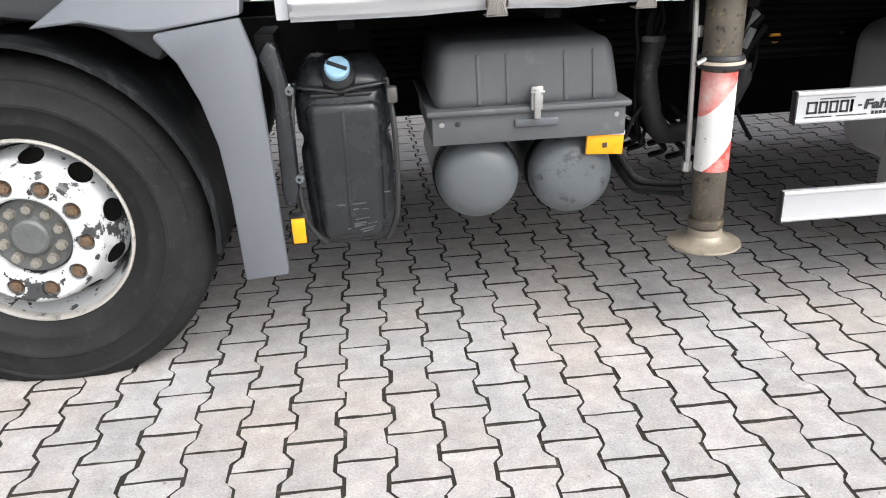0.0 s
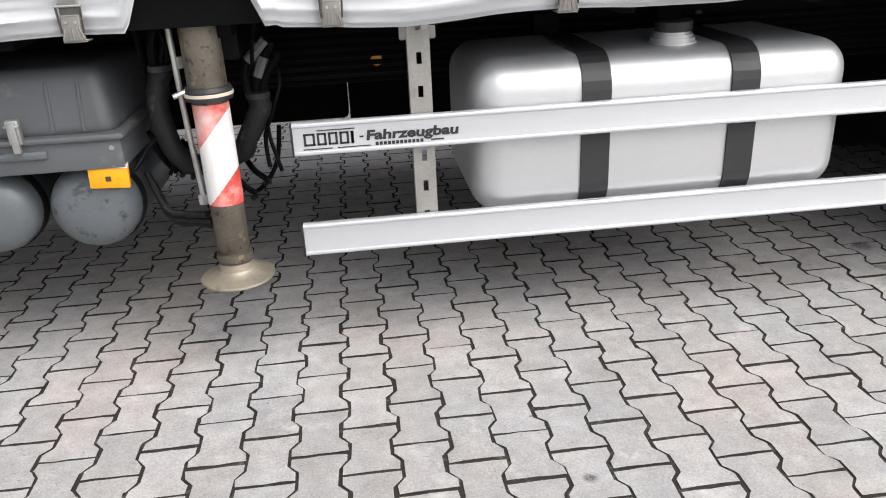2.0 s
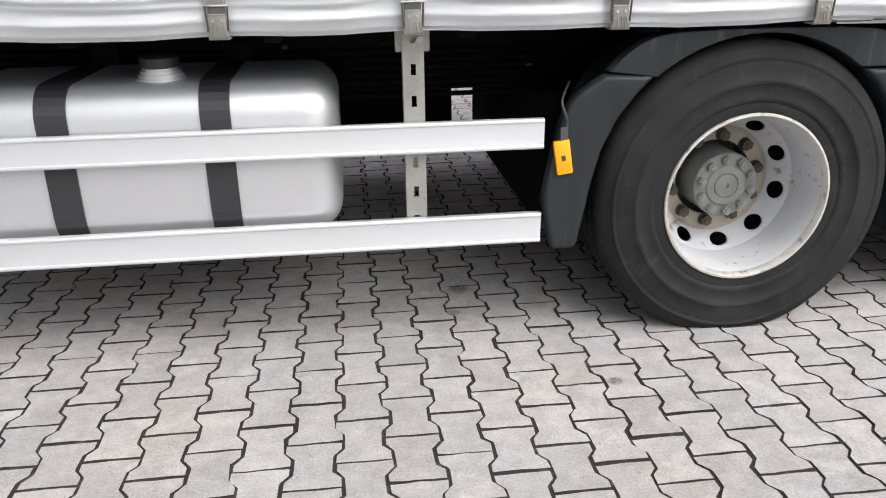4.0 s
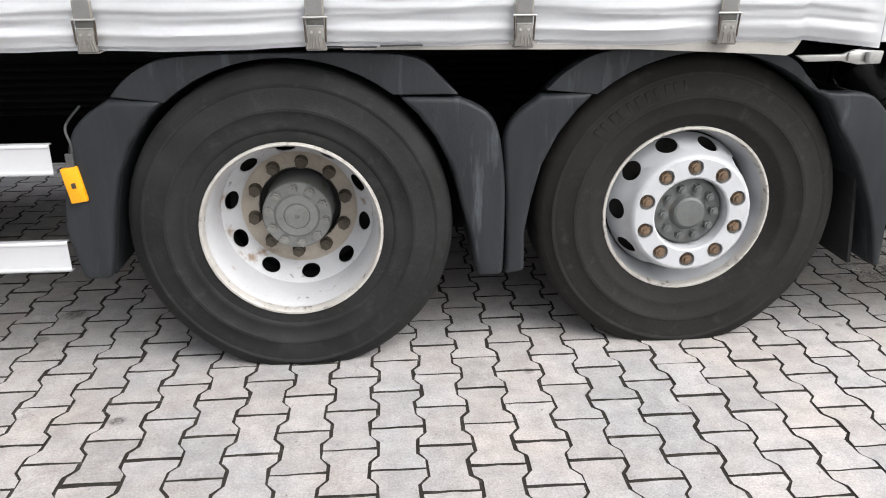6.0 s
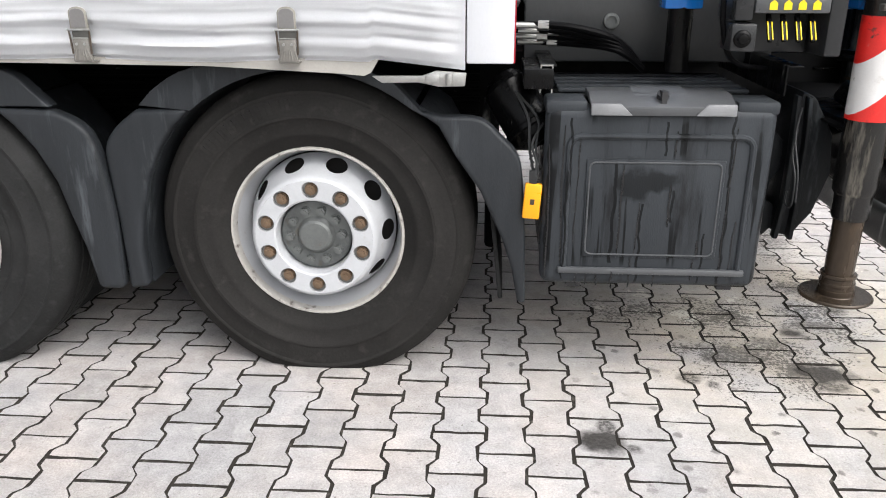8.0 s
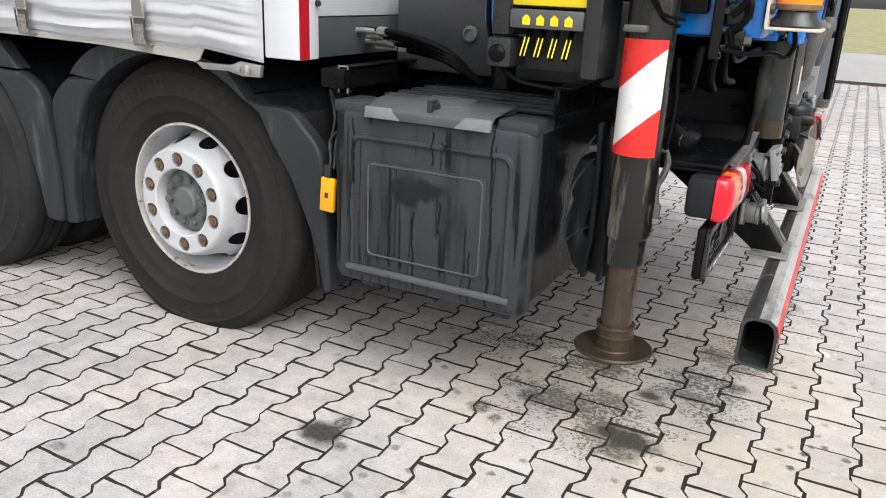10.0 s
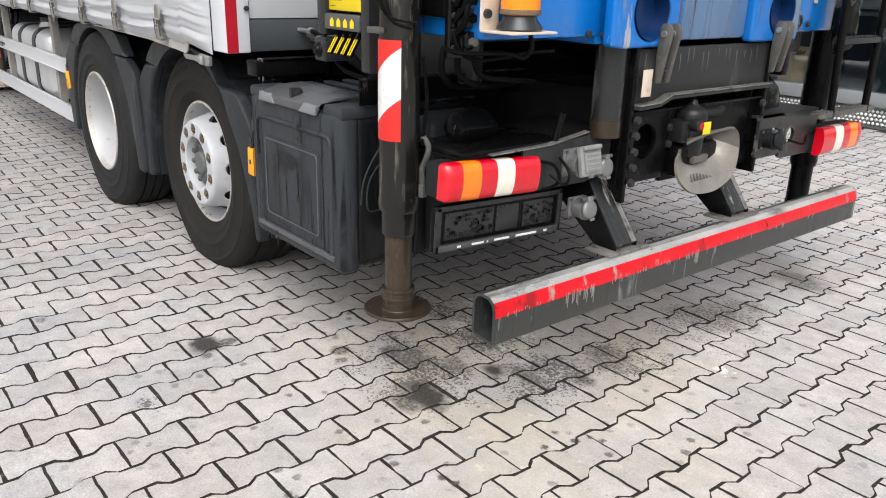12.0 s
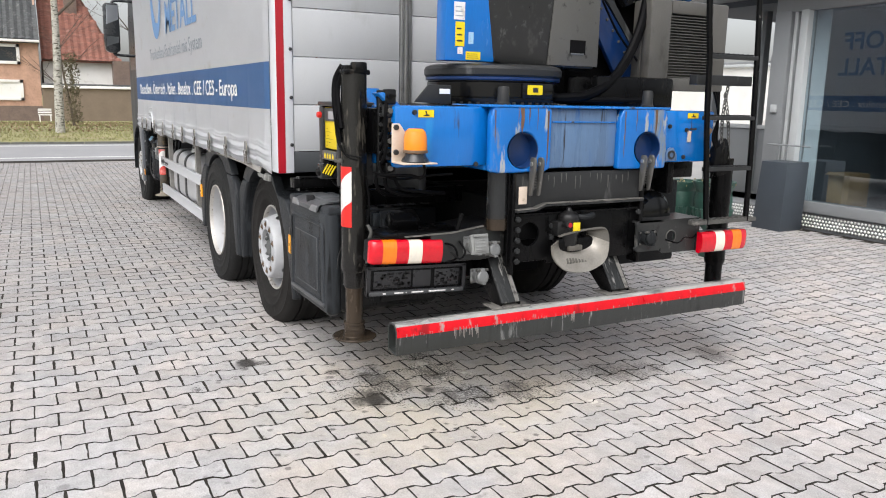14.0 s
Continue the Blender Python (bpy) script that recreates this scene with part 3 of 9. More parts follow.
# ---- wheels ----


def ring_with_holes(bm, prof, centre, n, half_u, half_v, seg=24, sign=1, turn=0.0):
    """A turned ring between two (radius, depth) points with n oval holes through it; half_u: share of the sector, half_v: share of the width."""
    (r0, d0), (r1, d1) = prof
    step = 2 * math.pi / n

    def at(u, v):
        a, r, d = turn + u * step, r0 + (r1 - r0) * v, d0 + (d1 - d0) * v
        return (centre[0] + r * math.cos(a), centre[1] + sign * d, centre[2] + r * math.sin(a))

    for k in range(n):
        outer, inner = [], []
        for s in range(seg):
            a = 2 * math.pi * s / seg
            c, w = math.cos(a), math.sin(a)
            q = max(abs(c), abs(w))
            outer.append(bm.verts.new(at(k + 0.5 + 0.5 * c / q, 0.5 + 0.5 * w / q)))
            inner.append((k + 0.5 + half_u * c, 0.5 + half_v * w))
        ins = [bm.verts.new(at(u, v)) for u, v in inner]
        back = []
        for u, v in inner:
            p = at(u, v)
            back.append(bm.verts.new((p[0], p[1] + sign * 0.012, p[2])))
        for s in range(seg):
            t = (s + 1) % seg
            bm.faces.new((outer[s], outer[t], ins[t], ins[s]))
            bm.faces.new((ins[s], ins[t], back[t], back[s]))
    bmesh.ops.remove_doubles(bm, verts=bm.verts[:], dist=1e-5)
    bmesh.ops.recalc_face_normals(bm, faces=bm.faces[:])


TYRE_R = 0.535
HUB_Z = 0.497


def tyre(parent, c, sign, material, width=0.30, radius=TYRE_R, bulge=0.0):
    """A loaded tyre; bulge: how far its side stands out from the rim."""
    w = width
    prof = [(0.283, 0.035), (0.291, 0.014), (0.305, 0.006), (0.33, 0.008), (0.334, 0.003), (0.345, 0.001), (0.351, 0.004), (0.385, -0.003), (0.388, -0.006), (0.396, -0.006), (0.399, -0.003),
            (0.43, 0.0), (0.452, 0.005), (0.455, 0.003), (0.462, 0.004), (0.465, 0.009), (0.484, 0.018), (0.497, 0.031), (0.504, 0.045), (0.508, 0.058),
            (0.508, 0.092), (0.494, 0.095), (0.494, 0.103), (0.508, 0.106), (0.508, 0.146), (0.494, 0.149), (0.494, 0.157), (0.508, 0.16), (0.508, 0.196), (0.494, 0.199), (0.494, 0.207), (0.508, 0.21),
            (0.508, w - 0.058), (0.497, w - 0.031), (0.465, w - 0.009), (0.40, w), (0.33, w - 0.006), (0.291, w - 0.014), (0.283, w - 0.035)]
    bm = B()
    grow = (radius - 0.291) / (0.508 - 0.291)
    prof = [(0.291 + (r - 0.291) * grow if r > 0.291 else r, d - bulge * (d < w / 2) * min(1.0, max(0.0, (r - 0.30) / 0.07)) ** 0.6) for r, d in prof]
    vs = lathe(bm, prof, c, "y", 120, sign)
    # the loaded tyre stands flat and bulges a little at the foot
    for v in vs:
        low = max(0.0, 0.16 - v.co.z) / 0.16
        mid = c[1] + sign * w / 2
        v.co.y = mid + (v.co.y - mid) * (1 + 0.10 * low * low)
        v.co.z = max(v.co.z, 0.001)
    return part("tyre", bm, material, parent, sharp=40)


def nuts(parent, c, r, y, sign, n, size, depth, material, name="wheel_nut", turn=0.0, washer=True, cup=None, stud=0.006):
    for k in range(n):
        a = turn + 2 * math.pi * k / n
        p = (c[0] + r * math.cos(a), y, c[2] + r * math.sin(a))
        bm = B()
        if washer:
            lathe(bm, [(0, -0.004), (size * 1.08, -0.004), (size * 1.14, -0.001), (size * 1.14, 0.003)], p, "y", 14, sign)
        hexagon(bm, (p[0], p[1] - sign * 0.003, p[2]), size, depth, "y", -sign, a * 1.7)
        hexagon(bm, (p[0], p[1] - sign * (depth + 0.002), p[2]), size * 0.55, stud, "y", -sign, a)
        part(name, bm, material, parent)
        if cup:
            bm = B()
            lathe(bm, [(size * 1.12, -0.0035), (size * 1.5, -0.0035), (size * 1.54, 0.002)], p, "y", 16, sign)
            part("nut_recess", bm, cup, parent)


def flange(bm, c, sign):
    """The rolled edge of a rim."""
    lathe(bm, [(0.284, 0.03), (0.287, 0.006), (0.292, -0.001), (0.299, 0.000), (0.301, 0.006), (0.298, 0.016)], c, "y", 64, sign)


def wheel_proud(truck, x, y, sign, paint, nut, hub, tyre_mat, label, turn=0.0):
    """A wheel whose disc stands out to the rim's edge: front and trailing axles."""
    c = (x, y, HUB_Z)
    bm = B()
    lathe(bm, [(0.284, 0.028), (0.277, 0.06), (0.270, 0.10), (0.262, 0.118), (0.262, 0.20)], c, "y", 64, sign)
    ring_with_holes(bm, [(0.258, 0.112), (0.216, -0.022)], c, 10, 0.25, 0.36, 24, sign, turn)
    lathe(bm, [(0.2165, -0.022), (0.212, -0.038), (0.206, -0.046), (0.199, -0.049)], c, "y", 80, sign)
    lathe(bm, [(0.136, -0.049), (0.130, -0.045), (0.127, -0.03), (0.127, 0.06)], c, "y", 80, sign)
    ring = B()
    ring_with_holes(ring, [(0.136, -0.049), (0.199, -0.049)], c, 10, 0.265, 0.445, 24, sign, turn + math.pi / 10)
    w = part("wheel", bm, paint, truck, label)
    part("wheel_disc", ring, paint, w)
    tyre(w, c, sign, tyre_mat, 0.32, 0.541, 0.034)
    # plate behind the openings, its shade put into the grey
    bm = B()
    lathe(bm, [(0.134, -0.034), (0.205, -0.034)], c, "y", 40, sign)
    part("nut_seat", bm, "nut_seat", w)
    bm = B()
    flange(bm, c, sign)
    part("rim_edge", bm, "rim_edge", w)
    bm = B()
    lathe(bm, [(0.0, 0.13), (0.255, 0.13), (0.255, 0.28), (0.0, 0.28)], c, "y", 40, sign)
    part("brake_drum", bm, "drum", w)
    bm = B()
    lathe(bm, [(0.126, 0.02), (0.120, -0.004), (0.112, -0.008), (0.066, -0.010), (0.060, -0.016), (0.056, -0.028), (0.048, -0.034), (0, -0.036)], c, "y", 40, sign)
    h = part("hub", bm, hub, w)
    nuts(w, c, 0.1675, y - sign * 0.034, sign, 10, 0.0185, 0.012, nut, turn=turn + math.pi / 5, stud=0.008)
    nuts(w, c, 0.089, y - sign * 0.008, sign, 10, 0.0150, 0.018, "bolt_beige" if paint == "rim_worn" else "hub_grey", "hub_bolt", turn=turn + 0.35)
    return w


def wheel_deep(truck, x, y, sign, paint, label, turn=0.0, inner=True):
    """Twin wheels of the driven axle, with the disc deep in the rim."""
    c = (x, y, HUB_Z)
    barrel = B()
    ring_with_holes(barrel, [(0.263, 0.185), (0.207, 0.262)], c, 10, 0.235, 0.36, 24, sign, turn)
    lathe(barrel, [(0.284, 0.028), (0.277, 0.05), (0.271, 0.11), (0.263, 0.187)], c, "y", 64, sign)
    bm = B()
    lathe(bm, [(0.2075, 0.262), (0.200, 0.272), (0.192, 0.276), (0.146, 0.278)], c, "y", 64, sign)
    w = part("wheel", barrel, "rim_barrel", truck, label)
    part("wheel_disc", bm, paint, w, "dirty tan wheel disc")
    bm = B()
    lathe(bm, [(0.148, 0.277), (0.142, 0.283), (0.142, 0.36)], c, "y", 48, sign)
    part("hub_recess", bm, "drum", w)
    tyre(w, c, sign, "rubber")
    bm = B()
    flange(bm, c, sign)
    part("rim_edge", bm, "rim_edge", w)
    bm = B()
    lathe(bm, [(0.0, 0.33), (0.258, 0.33), (0.258, 0.36), (0.0, 0.36)], c, "y", 40, sign)
    part("brake_drum", bm, "drum", w)
    bm = B()
    lathe(bm, [(0.126, 0.34), (0.118, 0.22), (0.115, 0.20), (0.121, 0.195), (0.121, 0.178), (0.117, 0.172), (0.080, 0.170), (0.072, 0.164), (0.047, 0.163), (0.045, 0.167), (0.043, 0.163), (0.008, 0.161), (0.006, 0.165), (0.0, 0.165)], c, "y", 40, sign)
    part("hub", bm, "hub_pale", w)
    nuts(w, c, 0.1675, y + sign * 0.276, sign, 10, 0.0215, 0.026, "nut_olive", turn=turn + 0.1)
    nuts(w, c, 0.098, y + sign * 0.172, sign, 10, 0.0165, 0.016, "hub_bolt", "hub_bolt", turn=turn + 0.3)
    if inner:
        tyre(w, (x, y + sign * 0.345, HUB_Z), sign, "rubber")
    return w

# ---- the truck ----
SIDE, FAR = 1.895, 4.455
truck = thing("truck", (-1.5, 3.18, 0), "white curtain-sided three-axle delivery truck parked on grey paving", "truck")


def far_y(y):
    return SIDE + FAR - y


wheel_proud(truck, -5.585, 2.035, 1, "rim_worn", "nut_rust", "hub_grey", "rubber", "front wheel with peeling white paint", 0.506)
wheel_deep(truck, 0.0, 1.935, 1, "rim_dirty", "driven twin wheel with a deep dirty white rim", 0.12)
wheel_proud(truck, 1.368, 2.04, 1, "rim_white", "nut_rust", "hub_grey", "tyre_dusty", "trailing wheel with a clean white rim", 0.33)
wheel_proud(truck, -5.60, far_y(2.035), -1, "rim_worn", "nut_rust", "hub_grey", "rubber", "", 0.05)
wheel_deep(truck, 0.0, far_y(1.935), -1, "rim_dirty", "", 0.12)
wheel_proud(truck, 1.352, far_y(2.04), -1, "rim_white", "nut_rust", "hub_grey", "tyre_dusty", "", 0.2)
for x in (-5.6, 0.0, 1.352):
    bm = B()
    rod(bm, (x, 2.2, HUB_Z), (x, 4.15, HUB_Z), 0.075)
    if x > -1:
        bmesh.ops.create_uvsphere(bm, u_segments=20, v_segments=12, radius=0.2, matrix=Matrix.Translation((x, 3.18, HUB_Z)) @ Matrix.Diagonal((1, 0.8, 1, 1)))
    part("axle", bm, "chassis", truck)

# moulded marks on the trailing tyre's side
bm = B()
for a0, n, r, step in ((98, 11, 0.445, 4.2), (236, 5, 0.44, 6.0), (290, 3, 0.44, 6.0)):
    for k in range(n):
        a = radians(a0 + step * k)
        v = box(bm, -0.0055 - 0.003 * (k % 2), 0.0055 + 0.003 * (k % 3), -0.0012, 0.003, -0.021, 0.021)
        turned(bm, v, Matrix.Translation((1.368 + r * math.cos(a), 2.005, HUB_Z + r * math.sin(a))) @ Matrix.Rotation(math.pi / 2 - a, 4, "Y"))
tagged(part("moulded_lettering", bm, "tyre_dusty", truck), kind="stuff")

# chassis rails with rows of holes, cross members, underside
for y in (2.76, 3.52):
    rail = B()
    prism(rail, [(y, 0.78), (y + 0.08, 0.78), (y + 0.08, 0.79), (y + 0.008, 0.79), (y + 0.008, 1.02), (y + 0.08, 1.02), (y + 0.08, 1.03), (y, 1.03)], -6.6, 3.36, "x")
    r = part("chassis_rail", rail, "chassis", truck, bevel=0.002)
    for k in range(34):
        bm = B()
        rod(bm, (-4.6 + 0.2 * k, y - 0.012, 0.86 + 0.09 * (k % 2)), (-4.6 + 0.2 * k, y + 0.002, 0.86 + 0.09 * (k % 2)), 0.014, seg=6)
        part("rail_bolt", bm, "hub_grey" if k % 5 == 0 else "chassis", r)
for x in (-4.3, -3.1, -2.2, -1.0, 0.7, 2.0, 2.6, 3.2):
    boxpart("cross_member", (x, x + 0.08, 2.78, 3.5, 0.82, 1.0), "chassis", truck)
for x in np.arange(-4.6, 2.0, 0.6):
    boxpart("floor_bearer", (x, x + 0.05, 1.99, 4.38, 1.06, 1.14), "shade_black", truck)
boxpart("load_floor", (-4.72, 2.0, SIDE + 0.05, FAR - 0.05, 1.14, 1.19), "shade_black", truck, bevel=0.003)
boxpart("far_side_box", (-4.7, -3.055, 3.85, 4.3, 0.37, 1.05), "shade_black", truck, bevel=0.03)
boxpart("far_side_box", (-3.05, -0.78, 3.85, 4.3, 0.25, 1.05), "shade_black", truck, bevel=0.03)
# added dark strip that blocks daylight below the far curtain
boxpart("far_sill", (-4.72, 1.95, FAR - 0.14, FAR - 0.08, 0.93, 1.14), "shade_black", truck, bevel=0.003)
# added dark blocks that close the bright gaps beside the tyres
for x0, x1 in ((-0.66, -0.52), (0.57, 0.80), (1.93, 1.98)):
    boxpart("axle_bracket", (x0, x1, 2.46, 3.9, 0.30, 0.80), "shade_black", truck, bevel=0.02)
boxpart("sill_rail", (-4.72, 1.88, SIDE + 0.045, SIDE + 0.075, 1.10, 1.2), "shade_black", truck, bevel=0.003)
bm = B()
lathe(bm, [(0, 0), (0.022, 0), (0.022, 0.012), (0, 0.012)], (-2.92, 2.672, 0.862), "y", 16)
part("side_reflector", bm, "orange", truck, "round orange reflector")
for i in range(7):
    bm = B()
    z = 0.96 - 0.03 * i
    tube(bm, [(-4.5, 2.7, z), (-3.2, 2.69 - 0.01 * i, z + 0.02), (-2.4, 2.72, z), (-1.0, 2.70, z - 0.02), (1.9, 2.7, z)], 0.011, 6)
    part("brake_line", bm, "shade_black", truck)

# ---- curtain ----
BUCKLES = [-4.16, -3.742, -3.058, -2.394, -1.712, -1.155, -0.527, 0.124, 0.738, 1.36]


FOLDS = [(0.050, 0.009, 0.014), (0.092, 0.014, 0.022), (0.150, 0.008, 0.03)]


def curtain_side(parent, y_out, sign, cut):
    """Tarpaulin with a hem, drawn in at the straps and hanging loose between them."""
    xs = np.linspace(-4.72, 1.875, 421)
    zs = np.concatenate([np.linspace(0, 0.36, 84 if cut else 40), np.linspace(0.40, 2.42, 22)])
    bm = B()
    grid = []
    for x in xs:
        near = min(abs(x - b) for b in BUCKLES)
        loose = min(1.0, near / 0.2) ** 2
        hem = 1.093 + 0.006 * noise.noise((x * 1.3, 0, 0)) - 0.006 * loose
        if x < -3.2:
            hem += 0.008
        elif x < -2.6:
            hem -= 0.018 * math.sin(math.pi * (x + 3.2) / 0.6)
        if cut:
            gap = abs(x + 3.43)
            if gap < 0.19:
                hem = max(hem, 1.085 + 0.12 * min(1.0, max(0.0, (0.19 - gap) / 0.05)))
            if x > 1.6:
                hem -= 0.03 * (x - 1.6) / 0.27 - 0.008
        row = []
        for h in zs:
            z = hem + h
            d = 0.014 * loose * math.sin(min(1, h / 0.05) * math.pi / 2) * math.exp(-h * 5)
            d += 0.007 * math.exp(-((h - 0.045) / 0.012) ** 2) + (0.009 + 0.006 * noise.noise((x * 1.7, 6, 0))) * math.exp(-((h - 0.112 + 0.012 * noise.noise((x * 1.1, 9, 0))) / (0.022 if h > 0.112 else 0.008)) ** 2)
            d += (0.008 * noise.noise((x * 1.6, h * 5, 3)) + 0.003 * noise.noise((x * 5, h * 9, 8))) * math.exp(-h * 3.0)
            d += 0.008 * noise.noise((x * 0.9, h * 1.3, 5)) * min(1, h)
            d -= 0.010 * math.exp(-(near / 0.03) ** 2) * math.exp(-h * 4)
            for q, (h0, amp, wob) in enumerate(FOLDS):
                hc = h0 + wob * noise.noise((x * 0.9, 20 + 5 * q, 0)) + 0.3 * wob * noise.noise((x * 3.1, 40 + 5 * q, 0))
                a = amp * max(0.0, 0.55 + 0.9 * noise.noise((x * 1.4, 60 + 7 * q, 0))) * (0.35 + 0.65 * loose)
                d += a * (math.exp(-((hc - h) / 0.0055) ** 2) if h < hc else math.exp(-(h - hc) / 0.024))
            d += 0.0035 * math.exp(-((h - 0.17 - 0.012 * noise.noise((x * 3, 1, 0))) / 0.010) ** 2) * (0.4 + 0.6 * loose)
            d -= 0.0045 * math.exp(-((h - 0.075 - 0.008 * noise.noise((x * 4, 2, 0))) / 0.009) ** 2) * loose
            if h < 0.012:
                d -= 0.008
            end = min(1.0, max(0.0, (x - 1.79) / 0.08))
            d = d * (1 - end) - 0.0105 * end
            row.append(bm.verts.new((x, y_out - sign * d, min(z, 3.5))))
        grid.append(row)
    fs = []
    for a, b in zip(grid, grid[1:]):
        for i in range(len(zs) - 1):
            fs.append(bm.faces.new((a[i], b[i], b[i + 1], a[i + 1]) if sign > 0 else (a[i], a[i + 1], b[i + 1], b[i])))
    bmesh.ops.solidify(bm, geom=fs, thickness=0.006)
    return part("curtain", bm, "curtain", parent, "white tarpaulin side curtain with creases" if cut else "", sharp=60)


curtain = curtain_side(truck, SIDE, 1, True)
curtain_side(truck, FAR, -1, False)
# printed band and lettering
side_text = Matrix.Translation((-4.31, SIDE - 0.0075, 1.545)) @ pose(0, 0, 0, 90, 0, 0)
words("printed_word", "Deutschland . Österreich . Italien . Benelux . CEE / CES - Europa", side_text, 0.17, "print_white", curtain, 1.212, 0.0004, 0.0012)
words("printed_word", "Trockenbau-Fachhandel mit System", Matrix.Translation((-3.24, SIDE - 0.0075, 1.93)) @ pose(0, 0, 0, 90, 0, 0), 0.18, "print_grey", curtain, 1.21, 0.0004)
lettering("printed_word", "METALL", Matrix.Translation((-2.01, SIDE - 0.0075, 2.165)) @ pose(0, 0, 0, 90, 0, 0), 0.44, "print_blue", curtain, 1.09, 0.0004, 0.008)
bm = B()
prism(bm, [(-2.62 + 0.38 * math.cos(a), 2.62 + 0.48 * math.sin(a)) for a in np.linspace(math.pi, 2 * math.pi, 14)] + [(-2.34, 2.62), (-2.38, 2.44), (-2.50, 2.30), (-2.68, 2.32), (-2.82, 2.46), (-2.86, 2.62)], SIDE - 0.0084, SIDE - 0.007)
part("printed_mark", bm, "print_blue", curtain)

for x0, x1, z in ((0.157, 0.30, 1.090), (0.31, 0.437, 1.093)):
    boxpart("hem_tear", (x0, x1, SIDE - 0.0165, SIDE - 0.004, z, z + 0.004), "print_black", curtain, "dark torn hem", 0.001)
folds = random.Random(8)
for bx in BUCKLES:
    y = SIDE - 0.024
    bm = B()
    arch = [(bx - 0.027, 1.182), (bx + 0.027, 1.182)] + [(bx + 0.027 * math.cos(t), 1.228 + 0.017 * math.sin(t)) for t in np.linspace(0, math.pi, 9)]
    prism(bm, arch, y - 0.004, y + 0.004)
    s = part("curtain_strap", bm, "strap_light", truck, "grey metal curtain strap", 0.0015)
    bm = B()
    prism(bm, [(bx + (px - bx) * 0.82, 1.207 + (pz - 1.207) * 0.86) for px, pz in arch], y - 0.0055, y - 0.002)
    part("strap_face", bm, "strap_face", s)
    # wire frame with a bright cross bar
    for k in (-1, 1):
        bm = B()
        rod(bm, (bx + k * 0.031, y - 0.006, 1.182), (bx + k * 0.028, y - 0.005, 1.110), 0.0030, seg=6)
        part("buckle_frame", bm, "nut_dark", s)
    bm = B()
    rod(bm, (bx - 0.035, y - 0.007, 1.180), (bx + 0.035, y - 0.007, 1.180), 0.0034, seg=8)
    part("buckle_bar", bm, "steel", s)
    boxpart("buckle_slot", (bx - 0.025, bx + 0.025, y - 0.001, y + 0.006, 1.150, 1.182), "hook_grey", s, "", 0.001)
    # webbing tongue that flares and folds under the hem
    bm = B()
    prism(bm, [(bx - 0.0245, 1.157), (bx - 0.0245, 1.124), (bx - 0.030, 1.090), (bx + 0.030, 1.090), (bx + 0.0245, 1.124), (bx + 0.0245, 1.157)], y - 0.0065, y + 0.001)
    box(bm, bx - 0.030, bx + 0.030, y - 0.0045, y + 0.050, 1.0855, 1.0895)
    k = part("buckle", bm, "strap_grey", s, "steel buckle plate on grey webbing", bevel=0.002)
    bm = B()
    rod(bm, (bx - 0.0235, y - 0.0065, 1.156), (bx + 0.0235, y - 0.0065, 1.156), 0.0022, seg=6)
    part("buckle_edge", bm, "steel", k)
    for q in (-0.022, -0.011, 0.001, 0.012, 0.022):
        bm = B()
        u = folds.uniform(-0.003, 0.003)
        tube(bm, [(bx + q * 0.8 + u, y - 0.006, 1.124), (bx + q + u, y - 0.0065, 1.107), (bx + q * 1.22 + u, y - 0.0055, 1.092)], 0.0022, 6)
        part("webbing_fold", bm, "strap_grey", k)
    for q in (-1, 1):
        bm = B()
        rod(bm, (bx + q * 0.012, y - 0.010, 1.139), (bx + q * 0.012, y - 0.006, 1.139), 0.0042, seg=8)
        part("buckle_rivet", bm, "steel", k)

# corner post, rear wall of the load box, front wall, roof
post = boxpart("corner_post", (1.878, 2.018, SIDE + 0.012, SIDE + 0.115, 1.082, 3.5), "white_panel", truck, "white rear corner post", 0.006)
boxpart("marking_tape", (2.018, 2.021, SIDE + 0.013, SIDE + 0.060, 1.084, 3.45), "red_tape", post, "red reflective tape", 0)
boxpart("corner_post", (1.878, 2.018, FAR - 0.115, FAR - 0.012, 1.082, 3.5), "white_panel", truck, "", 0.006)
for k in range(8):
    z0, z1 = 1.215 + 0.285 * k, 1.215 + 0.285 * (k + 1) - 0.004
    boxpart("wall_panel", (1.99, 2.012 + 0.001 * (k % 2), SIDE + 0.118, 2.715, z0, z1), "wall_grey", truck, "", 0.003)
    boxpart("wall_panel", (1.99, 2.012 + 0.001 * (k % 2), 2.80, FAR - 0.118, z0, z1), "wall_grey", truck, "", 0.003)
    bm = B()
    lathe(bm, [(0, -0.012), (0.009, -0.010), (0.011, 0)], (2.022, SIDE + 0.10, z0 + 0.04), "x", 10, -1)
    part("rivet", bm, "print_black", truck)
bm = B()
box(bm, 2.0, 2.03, 2.72, 2.735, 1.2, 3.5)
box(bm, 2.0, 2.045, 2.745, 2.765, 1.2, 3.5)
box(bm, 2.0, 2.03, 2.775, 2.795, 1.2, 3.5)
part("door_seal", bm, "steel", truck, bevel=0.003)
boxpart("rear_sill", (1.97, 2.01, SIDE + 0.118, FAR - 0.118, 1.085, 1.211), "sill_dark", truck, "dark rear sill")
boxpart("front_wall", (-4.76, -4.725, SIDE + 0.03, FAR - 0.03, 1.1, 3.5), "white_panel", truck)
boxpart("roof", (-4.76, 2.018, SIDE + 0.01, FAR - 0.01, 3.5, 3.56), "white_panel", truck)
# curtain tensioner at the rear end
bm = B()
